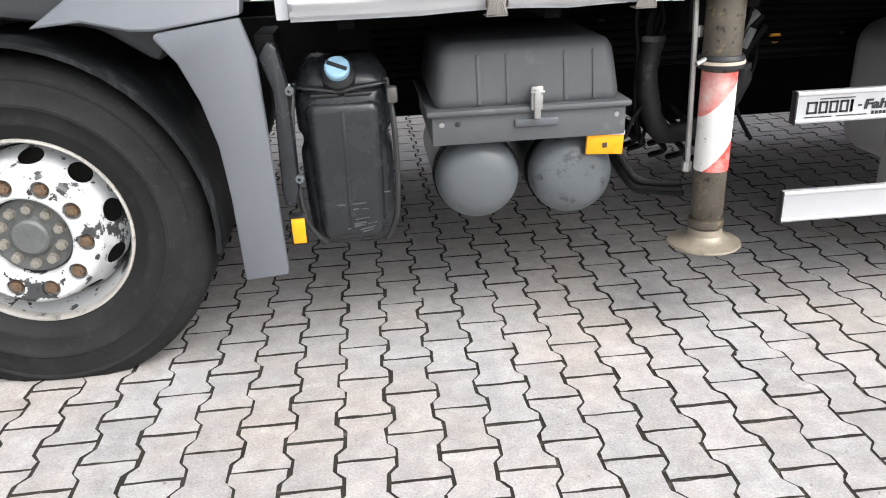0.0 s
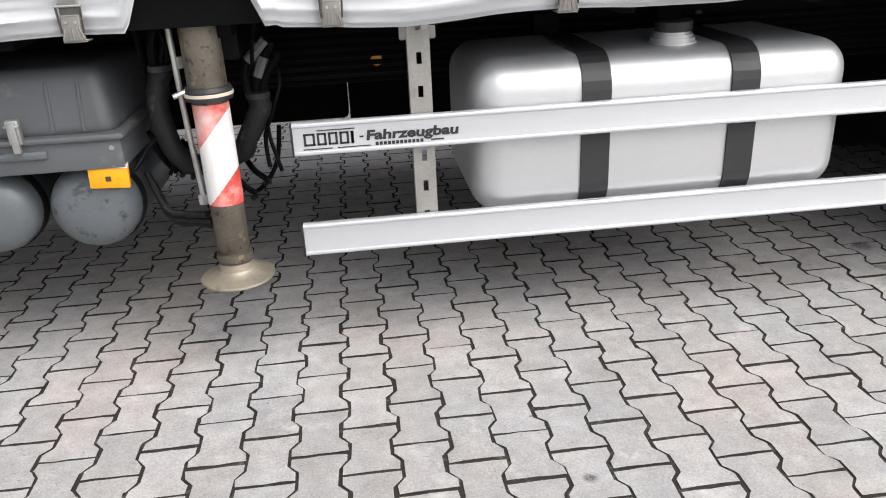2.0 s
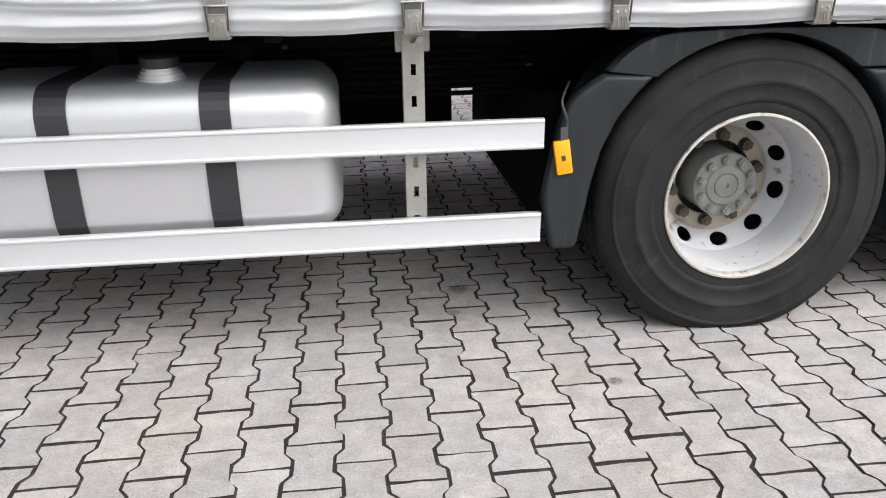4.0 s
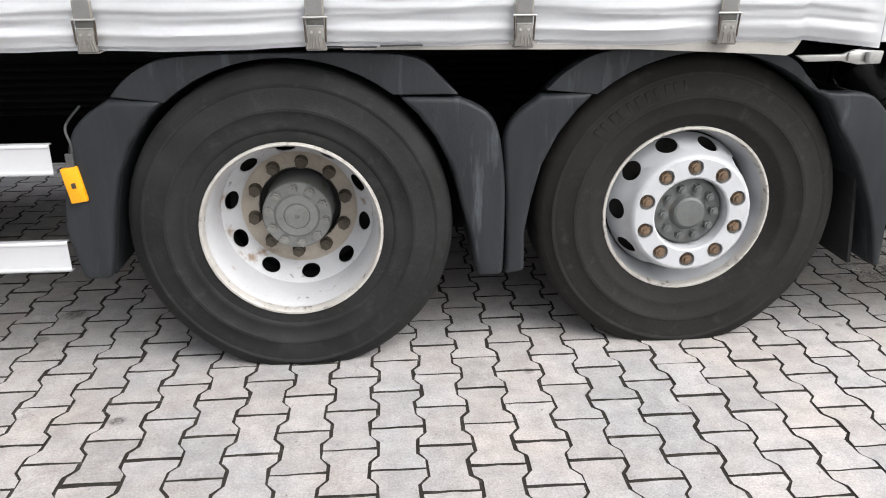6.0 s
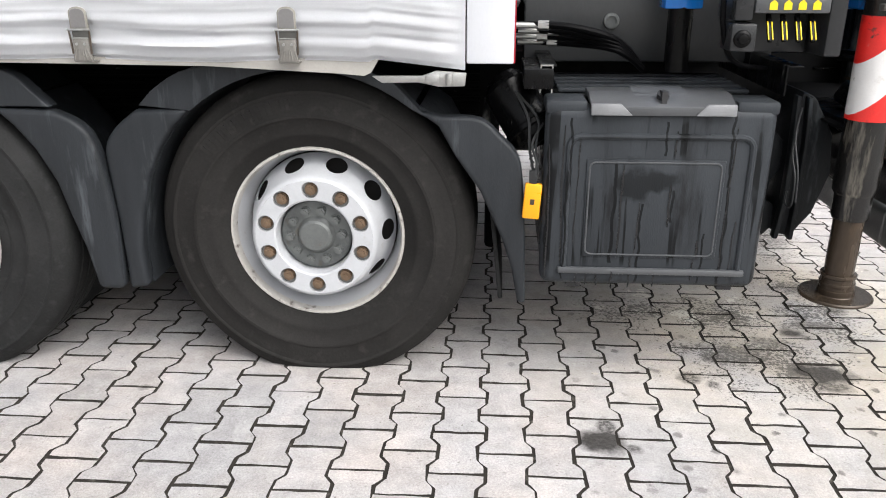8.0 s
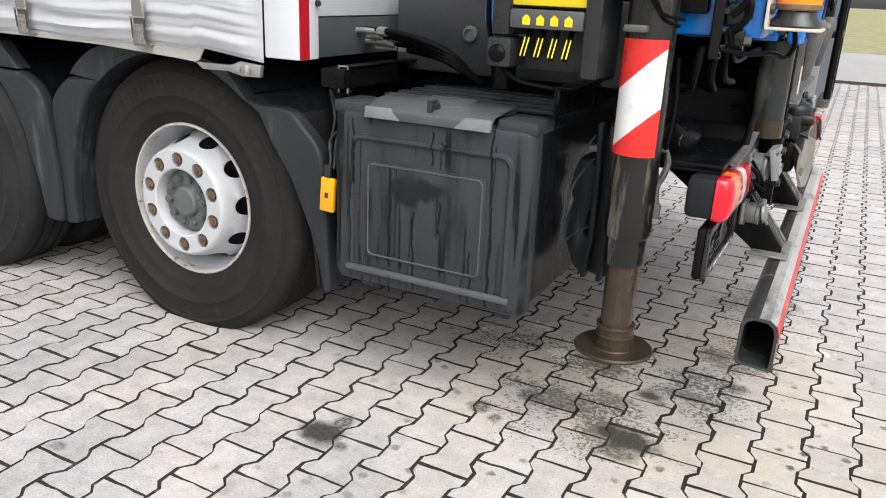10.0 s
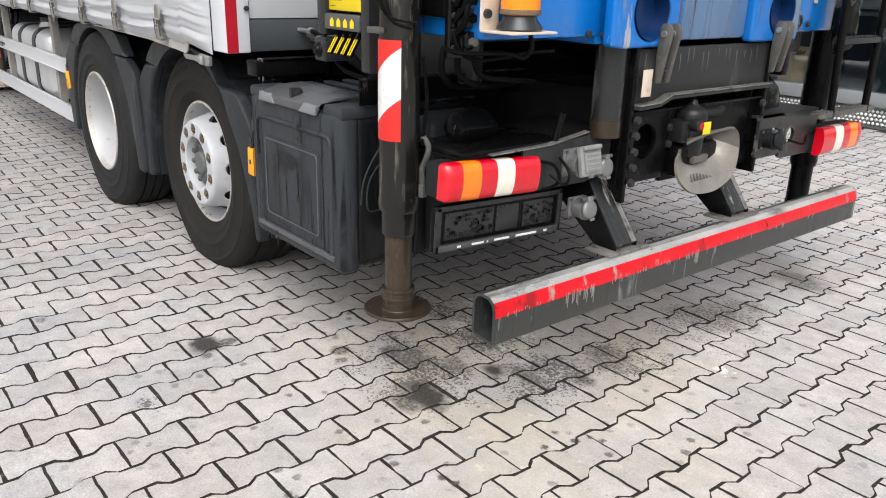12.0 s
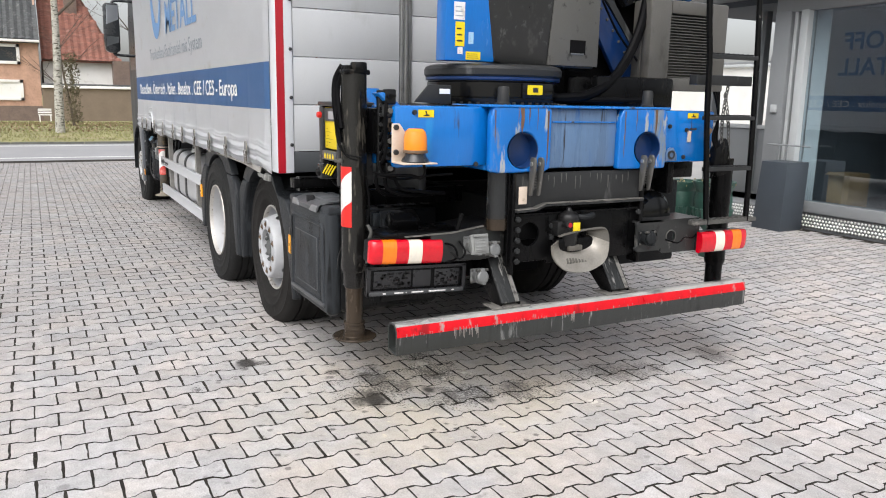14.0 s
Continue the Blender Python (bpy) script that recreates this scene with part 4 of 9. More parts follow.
prism(bm, [(1.60, 1.048), (1.63, 1.028), (1.74, 1.03), (1.80, 1.018), (1.875, 1.02), (1.88, 1.058), (1.79, 1.064), (1.75, 1.05)], SIDE - 0.012, SIDE + 0.006)
rod(bm, (1.83, SIDE - 0.02, 1.024), (1.83, SIDE - 0.02, 1.058), 0.012, seg=10)
box(bm, 1.76, 1.80, SIDE - 0.022, SIDE - 0.01, 1.03, 1.054)
tension = part("curtain_tensioner", bm, "steel", truck, "steel ratchet lever", bevel=0.003)
# inner hem, its shade under the curtain put into the beige
bm = B()
prism(bm, [(0.2, 1.10), (1.62, 1.095), (1.595, 1.055), (1.575, 1.046), (1.5, 1.052), (1.1, 1.072), (0.6, 1.078), (0.2, 1.082)], SIDE + 0.010, SIDE + 0.016)
part("curtain_tail", bm, "hem_beige", truck, "inner hem of the curtain in a shaded beige")

# ---- cab ----
bm = B()
prism(bm, [(-6.95, 0.55), (-7.0, 1.4), (-6.85, 2.6), (-6.6, 3.25), (-4.98, 3.25), (-4.98, 1.12), (-5.06, 1.10), (-5.12, 0.98), (-5.28, 1.09), (-5.6, 1.14), (-5.92, 1.09), (-6.14, 0.93), (-6.25, 0.6), (-6.3, 0.4), (-6.9, 0.4)], SIDE + 0.155, FAR - 0.155)
cab = part("cab", bm, "sill_dark", truck, "dark driver's cab", bevel=0.03)
boxpart("side_window", (-6.75, -5.6, SIDE + 0.149, SIDE + 0.157, 1.9, 2.7), "glass_dark", cab, "", 0.002)
boxpart("windscreen", (-6.96, -6.86, SIDE + 0.2, FAR - 0.2, 1.75, 2.75), "glass_dark", cab, "", 0.002)
# wheel arch edge and grey rear panel of the cab
bm = B()
prism(bm, [(-5.10, 1.07), (-5.092, 1.082), (-4.862, 1.113), (-4.83, 1.0), (-4.822, 0.69), (-4.815, 0.34), (-4.948, 0.33), (-4.955, 0.60), (-4.968, 0.76), (-5.0, 0.89), (-5.045, 1.0)], 1.93, 1.965)
fp = part("mudguard_panel", bm, "fender_grey", truck, "grey painted mudguard panel", bevel=0.008)
bm = B()
v = prism(bm, [(-5.42, 1.11), (-5.3, 1.20), (-4.85, 1.24), (-4.858, 1.118), (-5.092, 1.087), (-5.16, 1.09), (-5.28, 1.12)], 1.935, 2.02)
for q in v:
    if q.co.z > 1.15:
        q.co.y += 0.07
part("mudguard_top", bm, "fender_grey", truck, "", bevel=0.008)
bm = B()
arc = [(-5.6 + 0.575 * math.cos(a), HUB_Z + 0.575 * math.sin(a)) for a in np.linspace(-0.15, math.pi + 0.15, 26)]
prism(bm, arc + [(-5.6 + 0.59 * math.cos(a), HUB_Z + 0.59 * math.sin(a)) for a in np.linspace(math.pi + 0.15, -0.15, 26)], 1.97, 2.45)
part("wheel_arch", bm, "black_plastic", truck)
bm = B()
prism(bm, [(-4.83, 1.0), (-4.80, 1.045), (-4.775, 1.03), (-4.757, 0.92), (-4.757, 0.60), (-4.77, 0.555), (-4.80, 0.545), (-4.808, 0.60), (-4.80, 0.9)], 1.96, 2.02)
pbk = part("panel_bracket", bm, "canister", truck, "black panel bracket", bevel=0.012)
for z in (0.90, 0.635):
    bm = B()
    lathe(bm, [(0.005, -0.006), (0.012, -0.006), (0.014, 0.004)], (-4.752, 1.965, z), "y", 14)
    part("bracket_eyelet", bm, "air_tank", pbk)
boxpart("panel_bracket", (-4.84, -4.78, 2.0, 2.2, 0.95, 1.06), "chassis", truck, "", 0.01)
m = boxpart("marker_lamp", (-4.795, -4.745, 1.945, 1.975, 0.43, 0.525), "black_plastic", truck, "", 0.005)
boxpart("lens", (-4.79, -4.75, 1.938, 1.947, 0.438, 0.517), "orange", m, "orange side marker", 0.002)
# door mirror: one tall housing with a main and a wide-angle glass
bm = B()
prism(bm, [(1.630, 2.80), (1.655, 2.828), (1.80, 2.835), (1.835, 2.81), (1.838, 2.40), (1.832, 2.16), (1.79, 2.125), (1.68, 2.13), (1.634, 2.17), (1.622, 2.30)], -6.05, -5.90, "x")
mirror = part("mirror", bm, "canister", truck, "tall black door mirror", bevel=0.02)
glass = bpy.data.materials.new("mirror_glass")
glass.use_nodes = True
glass.node_tree.nodes["Principled BSDF"].inputs["Metallic"].default_value = 1
glass.node_tree.nodes["Principled BSDF"].inputs["Roughness"].default_value = 0.03
glass.node_tree.nodes["Principled BSDF"].inputs["Base Color"].default_value = (0.8, 0.82, 0.84, 1)
M["mirror_glass"] = glass
boxpart("mirror_pane", (-5.898, -5.894, 1.648, 1.822, 2.40, 2.80), "mirror_glass", mirror, "", 0, (0, 9, 4))
boxpart("mirror_pane", (-5.898, -5.892, 1.648, 1.815, 2.165, 2.365), "mirror_glass", mirror, "", 0, (0, 24, 9))
for pts in ([(-5.97, 1.75, 2.83), (-5.97, 1.80, 2.87), (-5.98, 2.06, 2.87)], [(-5.97, 1.74, 2.13), (-5.97, 1.80, 2.10), (-5.98, 2.06, 2.09)]):
    bm = B()
    tube(bm, pts, 0.02)
    part("mirror_arm", bm, "canister", truck)

# ---- black quarter mudguards ----


def mudguard_piece(outer, inner, y0, name="mudguard"):
    bm = B()
    curve = [(p.x, p.y) for p in smooth_line([(a, b, 0) for a, b in outer], 4)]
    prism(bm, curve + inner[::-1], y0, y0 + 0.06)
    rounded(bm, 0.018, 4, 50)
    piece = part(name, bm, "guard_plastic", truck, sharp=60)
    # the shell that reaches in over the tyre
    bm = B()
    up = [Vector((a, 0, b)) for a, b in inner]
    rows = []
    for i, p in enumerate(up):
        d = (up[min(i + 1, len(up) - 1)] - up[max(i - 1, 0)]).normalized()
        q = p + Vector((-d.z, 0, d.x)) * (0.012 if inner[0][0] < inner[-1][0] else -0.012)
        rows.append([bm.verts.new((r.x, y, r.z)) for r, y in ((p, y0 + 0.05), (p, y0 + 0.52), (q, y0 + 0.52), (q, y0 + 0.05))])
    for a, b in zip(rows, rows[1:]):
        for k in range(4):
            bm.faces.new((a[k], a[(k + 1) % 4], b[(k + 1) % 4], b[k]))
    bm.faces.new(rows[0])
    bm.faces.new(rows[-1][::-1])
    bmesh.ops.recalc_face_normals(bm, faces=bm.faces[:])
    part("guard_shell", bm, "guard_plastic", piece)
    return piece


def at_hub(x, r, deg):
    return (x + r * math.cos(radians(deg)), HUB_Z + r * math.sin(radians(deg)))


def mudguard(xc, left, top, right, y0, last=False):
    li = [(xc - (0.575 if last else 0.603), 0.315 if last else 0.345), (xc - 0.58, 0.46)] + [at_hub(xc, 0.565, a) for a in (172, 160, 148, 138, 130)]
    ti = [at_hub(xc, 0.558, a) for a in range(130, 48, -6)]
    ri = [at_hub(xc, 0.565, a) for a in (50, 42, 32, 20, 8)] + [(xc + 0.592, 0.46), (xc + 0.618, 0.312)]
    if last:
        ri = [at_hub(xc, 0.565, 50), at_hub(xc, 0.578, 42), (1.842, 0.79), (1.922, 0.676), (1.994, 0.518), (2.028, 0.416), (2.052, 0.29)]
    mudguard_piece(left, li, y0, "mudflap")
    mudguard_piece(top, ti, y0 + 0.006, "mudguard")
    mudguard_piece(right, ri, y0, "mudflap")


mudguard(0.0, [(-0.69, 0.345), (-0.722, 0.53), (-0.69, 0.70), (-0.66, 0.82), (-0.61, 0.885), (-0.53, 0.937)],
         [(-0.52, 0.945), (-0.46, 1.005), (-0.36, 1.055), (-0.2, 1.068), (0.0, 1.07), (0.25, 1.068), (0.42, 1.05), (0.50, 0.985), (0.55, 0.935)],
         [(0.555, 0.925), (0.637, 0.884), (0.682, 0.812), (0.706, 0.64), (0.708, 0.45), (0.705, 0.312)], 1.945)
mudguard(1.36, [(0.716, 0.305), (0.714, 0.516), (0.704, 0.70), (0.703, 0.80), (0.745, 0.868), (0.82, 0.925)],
         [(0.835, 0.94), (0.90, 1.0), (1.01, 1.056), (1.2, 1.07), (1.45, 1.062), (1.62, 1.035), (1.70, 0.965), (1.752, 0.91)],
         [(1.80, 0.915), (1.919, 0.908), (1.987, 0.852), (2.044, 0.785), (2.062, 0.66), (2.072, 0.476), (2.078, 0.288)], 1.965, True)
for xc in (0.0, 1.352):
    bm = B()
    prism(bm, [at_hub(xc, 0.57, a) for a in range(50, 131, 8)] + [at_hub(xc, 0.582, a) for a in range(130, 49, -8)], FAR - 0.6, FAR - 0.07)
    part("mudguard", bm, "black_plastic", truck)
# dirt flap with a woven face behind the trailing wheel
boxpart("dirt_flap", (1.955, 1.97, 2.02, 2.46, 0.28, 0.90), "rubber", truck, "", 0.004, (0, -6, 0))
for x, y, z, t in ((-0.665, 1.932, 0.675, -9), (2.088, 1.945, 0.652, 4)):
    s = boxpart("side_marker", (x - 0.027, x + 0.027, y, y + 0.02, z - 0.058, z + 0.058), "orange", truck, "orange side marker reflector", 0.005, (0, t, 0))
    boxpart("marker_chip", (x - 0.007, x + 0.007, y - 0.002, y + 0.001, z - 0.01, z + 0.008), "nut_dark", s, "", 0.001, (0, t, 0))
    bm = B()
    tube(bm, [(x, y + 0.01, z + 0.055), (x + 0.01, y + 0.012, z + 0.12), (x - 0.005, y + 0.03, z + 0.18), (x + 0.03, y + 0.08, z + 0.235)], 0.0042, 6)
    box(bm, x - 0.012, x + 0.012, y + 0.004, y + 0.012, z + 0.05, z + 0.1)
    part("marker_cable", bm, "crane_grey", s)

# ---- side guard ----
for z0, z1, x0, x1 in ((0.703, 0.803, -3.212, -0.727), (0.375, 0.480, -3.214, -0.729)):
    bm = B()
    y = 1.95
    prism(bm, [(y + 0.028, z0), (y + 0.004, z0), (y, z0 + 0.004), (y, z0 + 0.011), (y + 0.003, z0 + 0.014), (y + 0.003, z1 - 0.014), (y, z1 - 0.011), (y, z1 - 0.004), (y + 0.004, z1), (y + 0.028, z1), (y + 0.028, z1 - 0.004), (y + 0.008, z1 - 0.004), (y + 0.008, z0 + 0.004), (y + 0.028, z0 + 0.004)], x0, x1, "x")
    g = part("side_rail", bm, "alu_rail", truck, "aluminium side guard rail", bevel=0.001)
    boxpart("end_cap", (x0 - 0.006, x0 - 0.0005, y - 0.001, y + 0.03, z0 - 0.001, z1 + 0.001), "print_black", g, "", 0.001)
    if z0 > 0.6:
        # maker's mark and small print as plain shapes
        def bar(a, b, c, d, name="printed_mark"):
            boxpart(name, (-3.18 + a, -3.18 + b, y + 0.0012, y + 0.0025, z0 + c, z0 + d), "print_black", g, "", 0)
        xx = 0.0
        for w in (0.034, 0.028, 0.028, 0.028, 0.009):
            bar(xx, xx + w, 0.030, 0.036)
            bar(xx, xx + w, 0.062, 0.068)
            bar(xx, xx + 0.007, 0.030, 0.068)
            bar(xx + w - 0.007, xx + w, 0.030, 0.068)
            xx += w + 0.006
        bar(0.04, 0.155, 0.074, 0.077)
        bar(-0.004, 0.085, 0.018, 0.021)
        bar(0.10, 0.20, 0.018, 0.021)
        bar(0.168, 0.180, 0.046, 0.051)
        lettering("printed_word", "Fahrzeugbau", Matrix.Translation((-2.994, y + 0.0012, z0 + 0.037)) @ pose(0, 0, 0, 90, 0, 0), 0.041, "print_black", g, 1.38, 0.0008, 0.0015, 0.10)
        for i in range(12):
            bar(0.215 + 0.0125 * i, 0.215 + 0.0125 * i + 0.009, 0.018, 0.028)
        bar(0.385, 0.425, 0.021, 0.025)
for x in (-2.815, -1.148):
    bm = B()
    w = 0.034
    y0, y1, z0, z1 = 1.985, 2.03, 0.40, 1.14
    box(bm, x - w, x - w + 0.006, y0, y1, z0, z1)
    box(bm, x + w - 0.006, x + w, y0, y1, z0, z1)
    zs = [z0]
    for k in range(7):
        zs += [z0 + 0.05 + 0.1 * k, z0 + 0.085 + 0.1 * k]
    zs.append(z1)
    for i in range(0, len(zs) - 1, 2):
        box(bm, x - w + 0.006, x + w - 0.006, y0, y0 + 0.005, zs[i], zs[i + 1])
    for i in range(1, len(zs) - 1, 2):
        box(bm, x - w + 0.006, x - 0.008, y0, y0 + 0.005, zs[i], zs[i + 1])
        box(bm, x + 0.008, x + w - 0.006, y0, y0 + 0.005, zs[i], zs[i + 1])
    p = part("guard_post", bm, "post_steel", truck, "galvanised slotted post")
    boxpart("post_plate", (x - 0.055, x + 0.055, 2.0, 2.012, 1.02, 1.12), "post_steel", p, "", 0.006)
    bm = B()
    for z in (0.43, 0.755, 1.06):
        hexagon(bm, (x + 0.02, 1.985, z), 0.011, 0.009)
    part("post_bolt", bm, "steel", p)

# ---- fuel tank ----
bm = B()
box(bm, -2.66, -1.392, 1.992, 2.62, 0.425, 0.938)
rounded(bm, 0.105, 7)
tank = part("fuel_tank", bm, "alu_tank", truck, "brushed aluminium fuel tank", sharp=50)
for x in (-2.262, -1.772):
    bm = B()
    o, i = [], []
    for cy, cz, a0 in ((1.992 + 0.105, 0.425 + 0.105, 180), (2.62 - 0.105, 0.425 + 0.105, 270), (2.62 - 0.105, 0.938 - 0.105, 0), (1.992 + 0.105, 0.938 - 0.105, 90)):
        for s in range(7):
            a = radians(a0 + 15 * s)
            o.append((cy + 0.112 * math.cos(a), cz + 0.112 * math.sin(a)))
            i.append((cy + 0.104 * math.cos(a), cz + 0.104 * math.sin(a)))
    for k in range(len(o)):
        j = (k + 1) % len(o)
        prism(bm, [o[k], o[j], i[j], i[k]], x - 0.047, x + 0.047, "x")
    part("tank_strap", bm, "print_black", tank, "black tank strap")
bm = B()
lathe(bm, [(0, 1.015), (0.05, 1.015), (0.062, 1.007), (0.062, 0.978), (0.05, 0.972), (0.05, 0.94)], (-1.955, 2.16, 0), "z", 28)
part("tank_cap", bm, "print_black", tank, "black filler cap")
bm = B()
for dz, r in ((0.945, 0.078), (0.957, 0.072), (0.968, 0.064), (0.976, 0.056)):
    lathe(bm, [(r, dz - 0.012), (r, dz), (r - 0.012, dz)], (-1.955, 2.16, 0), "z", 28)
part("filler_neck", bm, "alu_tank", tank)
for z0, z1 in ((0.37, 0.425),):
    for x in (-2.262, -1.772):
        boxpart("tank_bracket", (x - 0.05, x + 0.05, 2.1, 2.76, z0, z1 - 0.01), "chassis", tank, "", 0.005)
        boxpart("tank_bracket", (x - 0.05, x + 0.05, 2.64, 2.76, 0.37, 1.0), "chassis", tank, "", 0.005)
# ---- grey storage box over two air tanks ----
bm = B()
vs = box(bm, -4.335, -3.738, 2.034, 2.60, 0.785, 0.992)
for v in vs:
    if v.co.z > 0.9:
        v.co.x += 0.030 if v.co.x < -4 else -0.028
        v.co.y += 0.035 if v.co.y < 2.3 else 0
rounded(bm, 0.045, 5)
sbox = part("storage_box", bm, "tool_grey", truck, "grey plastic storage box with a steel latch")
for x in (-4.19, -4.10, -3.92, -3.83):
    bm = B()
    v = box(bm, x - 0.006, x + 0.006, 2.0335, 2.06, 0.81, 0.955)
    for a in v:
        if a.co.z > 0.9:
            a.co.y += 0.026
    part("box_rib", bm, "tool_grey", sbox, "", 0.003)
bm = B()
box(bm, -4.357, -3.715, 2.012, 2.62, 0.781, 0.801)
part("box_rim", bm, "tool_grey", sbox, "", 0.008)
bm = B()
box(bm, -4.340, -3.730, 2.028, 2.60, 0.690, 0.785)
part("box_tray", bm, "tool_grey", sbox, "", 0.004)
bm = B()
box(bm, -4.036, -3.999, 2.002, 2.022, 0.79, 0.862)
box(bm, -4.028, -4.007, 1.994, 2.010, 0.765, 0.855)
rod(bm, (-4.04, 2.0, 0.845), (-3.995, 2.0, 0.845), 0.006, seg=8)
part("latch", bm, "steel", sbox, "steel over-centre latch", 0.003)
bm = B()
box(bm, -4.085, -3.945, 2.016, 2.032, 0.735, 0.762)
part("latch_plate", bm, "air_tank", sbox, "", 0.010)
for x in (-4.31, -4.26, -3.76):
    bm = B()
    lathe(bm, [(0, -0.004), (0.008, -0.003), (0.009, 0)], (x, 2.028, 0.755), "y", 10)
    part("rivet", bm, "print_black" if x == -4.26 else "steel", sbox)
for x, z, r in ((-4.19, 0.552, 0.138), (-3.877, 0.545, 0.138)):
    bm = B()
    lathe(bm, [(0, 0), (0.05, 0.002), (0.09, 0.012), (0.118, 0.030), (r - 0.006, 0.05), (r, 0.072), (r, 0.6), (r - 0.02, 0.66), (0, 0.69)], (x, 2.055, z), "y", 40)
    t = part("air_tank", bm, "air_tank" if x < -4 else "air_tank_chipped", truck, "grey compressed-air tank")
    bm = B()
    lathe(bm, [(r + 0.001, 0.10), (r + 0.006, 0.10), (r + 0.006, 0.14), (r + 0.001, 0.14)], (x, 2.055, z), "y", 40, closed=True)
    part("tank_band", bm, "chassis", t)
a = boxpart("side_marker", (-3.850, -3.730, 2.035, 2.052, 0.625, 0.695), "orange", truck, "orange side marker reflector with a white rim", 0.004, (0, 3, 0))
boxpart("marker_rim", (-3.851, -3.729, 2.03, 2.054, 0.690, 0.704), "print_white", a, "", 0.002, (0, 3, 0))
boxpart("marker_chip", (-3.80, -3.784, 2.033, 2.037, 0.648, 0.664), "nut_dark", a, "", 0.001)

# ---- black canister with a blue cap ----
bm = B()
rings = []
for z, w, d in ((0.372, 0.090, 0.05), (0.383, 0.110, 0.015), (0.43, 0.122, 0.004), (0.60, 0.130, 0.0), (0.68, 0.130, 0.0), (0.705, 0.120, 0.004), (0.73, 0.120, 0.004), (0.755, 0.132, 0.0), (0.84, 0.134, 0.0), (0.868, 0.130, 0.006), (0.876, 0.126, 0.014), (0.884, 0.130, 0.006), (0.905, 0.128, 0.01), (0.94, 0.112, 0.04), (0.965, 0.085, 0.08)):
    ring = []
    for k in range(32):
        t = 2 * math.pi * k / 32
        e = (abs(math.cos(t)) ** 4 + abs(math.sin(t)) ** 4) ** -0.25
        ring.append(bm.verts.new((-4.608 + 1.12 * w * e * math.cos(t), 2.19 + (0.15 - d) * e * math.sin(t), z)))
    rings.append(ring)
for p, q in zip(rings, rings[1:]):
    for k in range(32):
        bm.faces.new((p[k], p[(k + 1) % 32], q[(k + 1) % 32], q[k]))
bm.faces.new(rings[0][::-1])
bm.faces.new(rings[-1])
can = part("canister", bm, "canister", truck, "black plastic canister with a pale blue cap", sharp=60)
scuffs = random.Random(6)
for k in range(16):
    x, z, w = -4.575 + scuffs.gauss(0, 0.028), 0.475 + scuffs.gauss(0, 0.026), scuffs.uniform(0.008, 0.028)
    boxpart("scuff", (x - w, x + w, 2.0262, 2.0292, z, z + scuffs.uniform(0.0015, 0.004)), "tool_grey", can, "", 0.0, (0, scuffs.uniform(-14, 6), 0))
# black bars paint the shade in two moulded slots
bm = B()
for x0, x1 in ((-4.70, -4.615), (-4.60, -4.515)):
    v = box(bm, x0, x1, 2.034, 2.045, 0.862, 0.872)
part("moulded_slot", bm, "print_black", can, "", 0.003)
bm = B()
box(bm, -4.615, -4.603, 2.0245, 2.04, 0.44, 0.82)
part("moulded_rib", bm, "canister", can, "", 0.003)
bm = B()
tube(bm, [(-4.752, 2.10, 0.892), (-4.735, 2.045, 0.893), (-4.67, 2.031, 0.886), (-4.61, 2.029, 0.879), (-4.55, 2.031, 0.888), (-4.485, 2.045, 0.893), (-4.465, 2.10, 0.892)], 0.006, 8)
part("moulded_seam", bm, "canister", can)
bm = B()
box(bm, -4.724, -4.490, 2.026, 2.12, 0.395, 0.848)
for v in bm.verts:
    if v.co.z < 0.5:
        v.co.x += 0.012 if v.co.x < -4.6 else -0.012
        v.co.y += 0.004
rounded(bm, 0.038, 6)
part("moulded_panel", bm, "canister", can, sharp=70)
boxpart("strap_clamp", (-4.472, -4.440, 2.012, 2.05, 0.835, 0.885), "hook_grey", can, "", 0.008)
tilt = Matrix.Translation((-4.612, 2.035, 0.938)) @ pose(0, 0, 0, 48, 0, 0)
bm = B()
v = lathe(bm, [(0.052, -0.06), (0.052, -0.012), (0.044, 0.0), (0, 0.0)], (0, 0, 0), "z", 24)
turned(bm, v, tilt)
part("cap_collar", bm, "print_black", can)
bm = B()
v = lathe(bm, [(0.036, 0.0), (0.038, 0.02), (0.034, 0.026), (0, 0.026)], (0, 0, 0), "z", 24)
turned(bm, v, tilt)
cap = part("cap", bm, "cap_blue", can, "pale blue screw cap")
bm = B()
v = box(bm, -0.031, 0.031, -0.005, 0.005, 0.026, 0.032)
turned(bm, v, tilt @ pose(0, 0, 0, 0, 0, -25))
part("cap_grip", bm, "print_black", cap)
bm = B()
tube(bm, [(-4.75, 2.08, 0.90), (-4.765, 2.03, 0.75), (-4.755, 2.02, 0.5), (-4.70, 2.05, 0.39)], 0.009, 8)
tube(bm, [(-4.47, 2.08, 0.90), (-4.455, 2.03, 0.75), (-4.462, 2.02, 0.5), (-4.50, 2.05, 0.39)], 0.009, 8)
part("holding_strap", bm, "print_black", can)

# ---- black storage box ahead of the rear stand ----
Y = 1.95
bm = B()
box(bm, 2.125, 2.805, Y + 0.05, 2.62, 0.38, 0.960)
for v in bm.verts:
    if v.co.z > 0.9 and v.co.y < 2:
        v.co.z -= 0.0
rounded(bm, 0.048, 5)
bb = part("battery_box", bm, "box_body", truck, "black plastic storage box streaked with rain")
# rain runs on the front
RUN = random.Random(12)
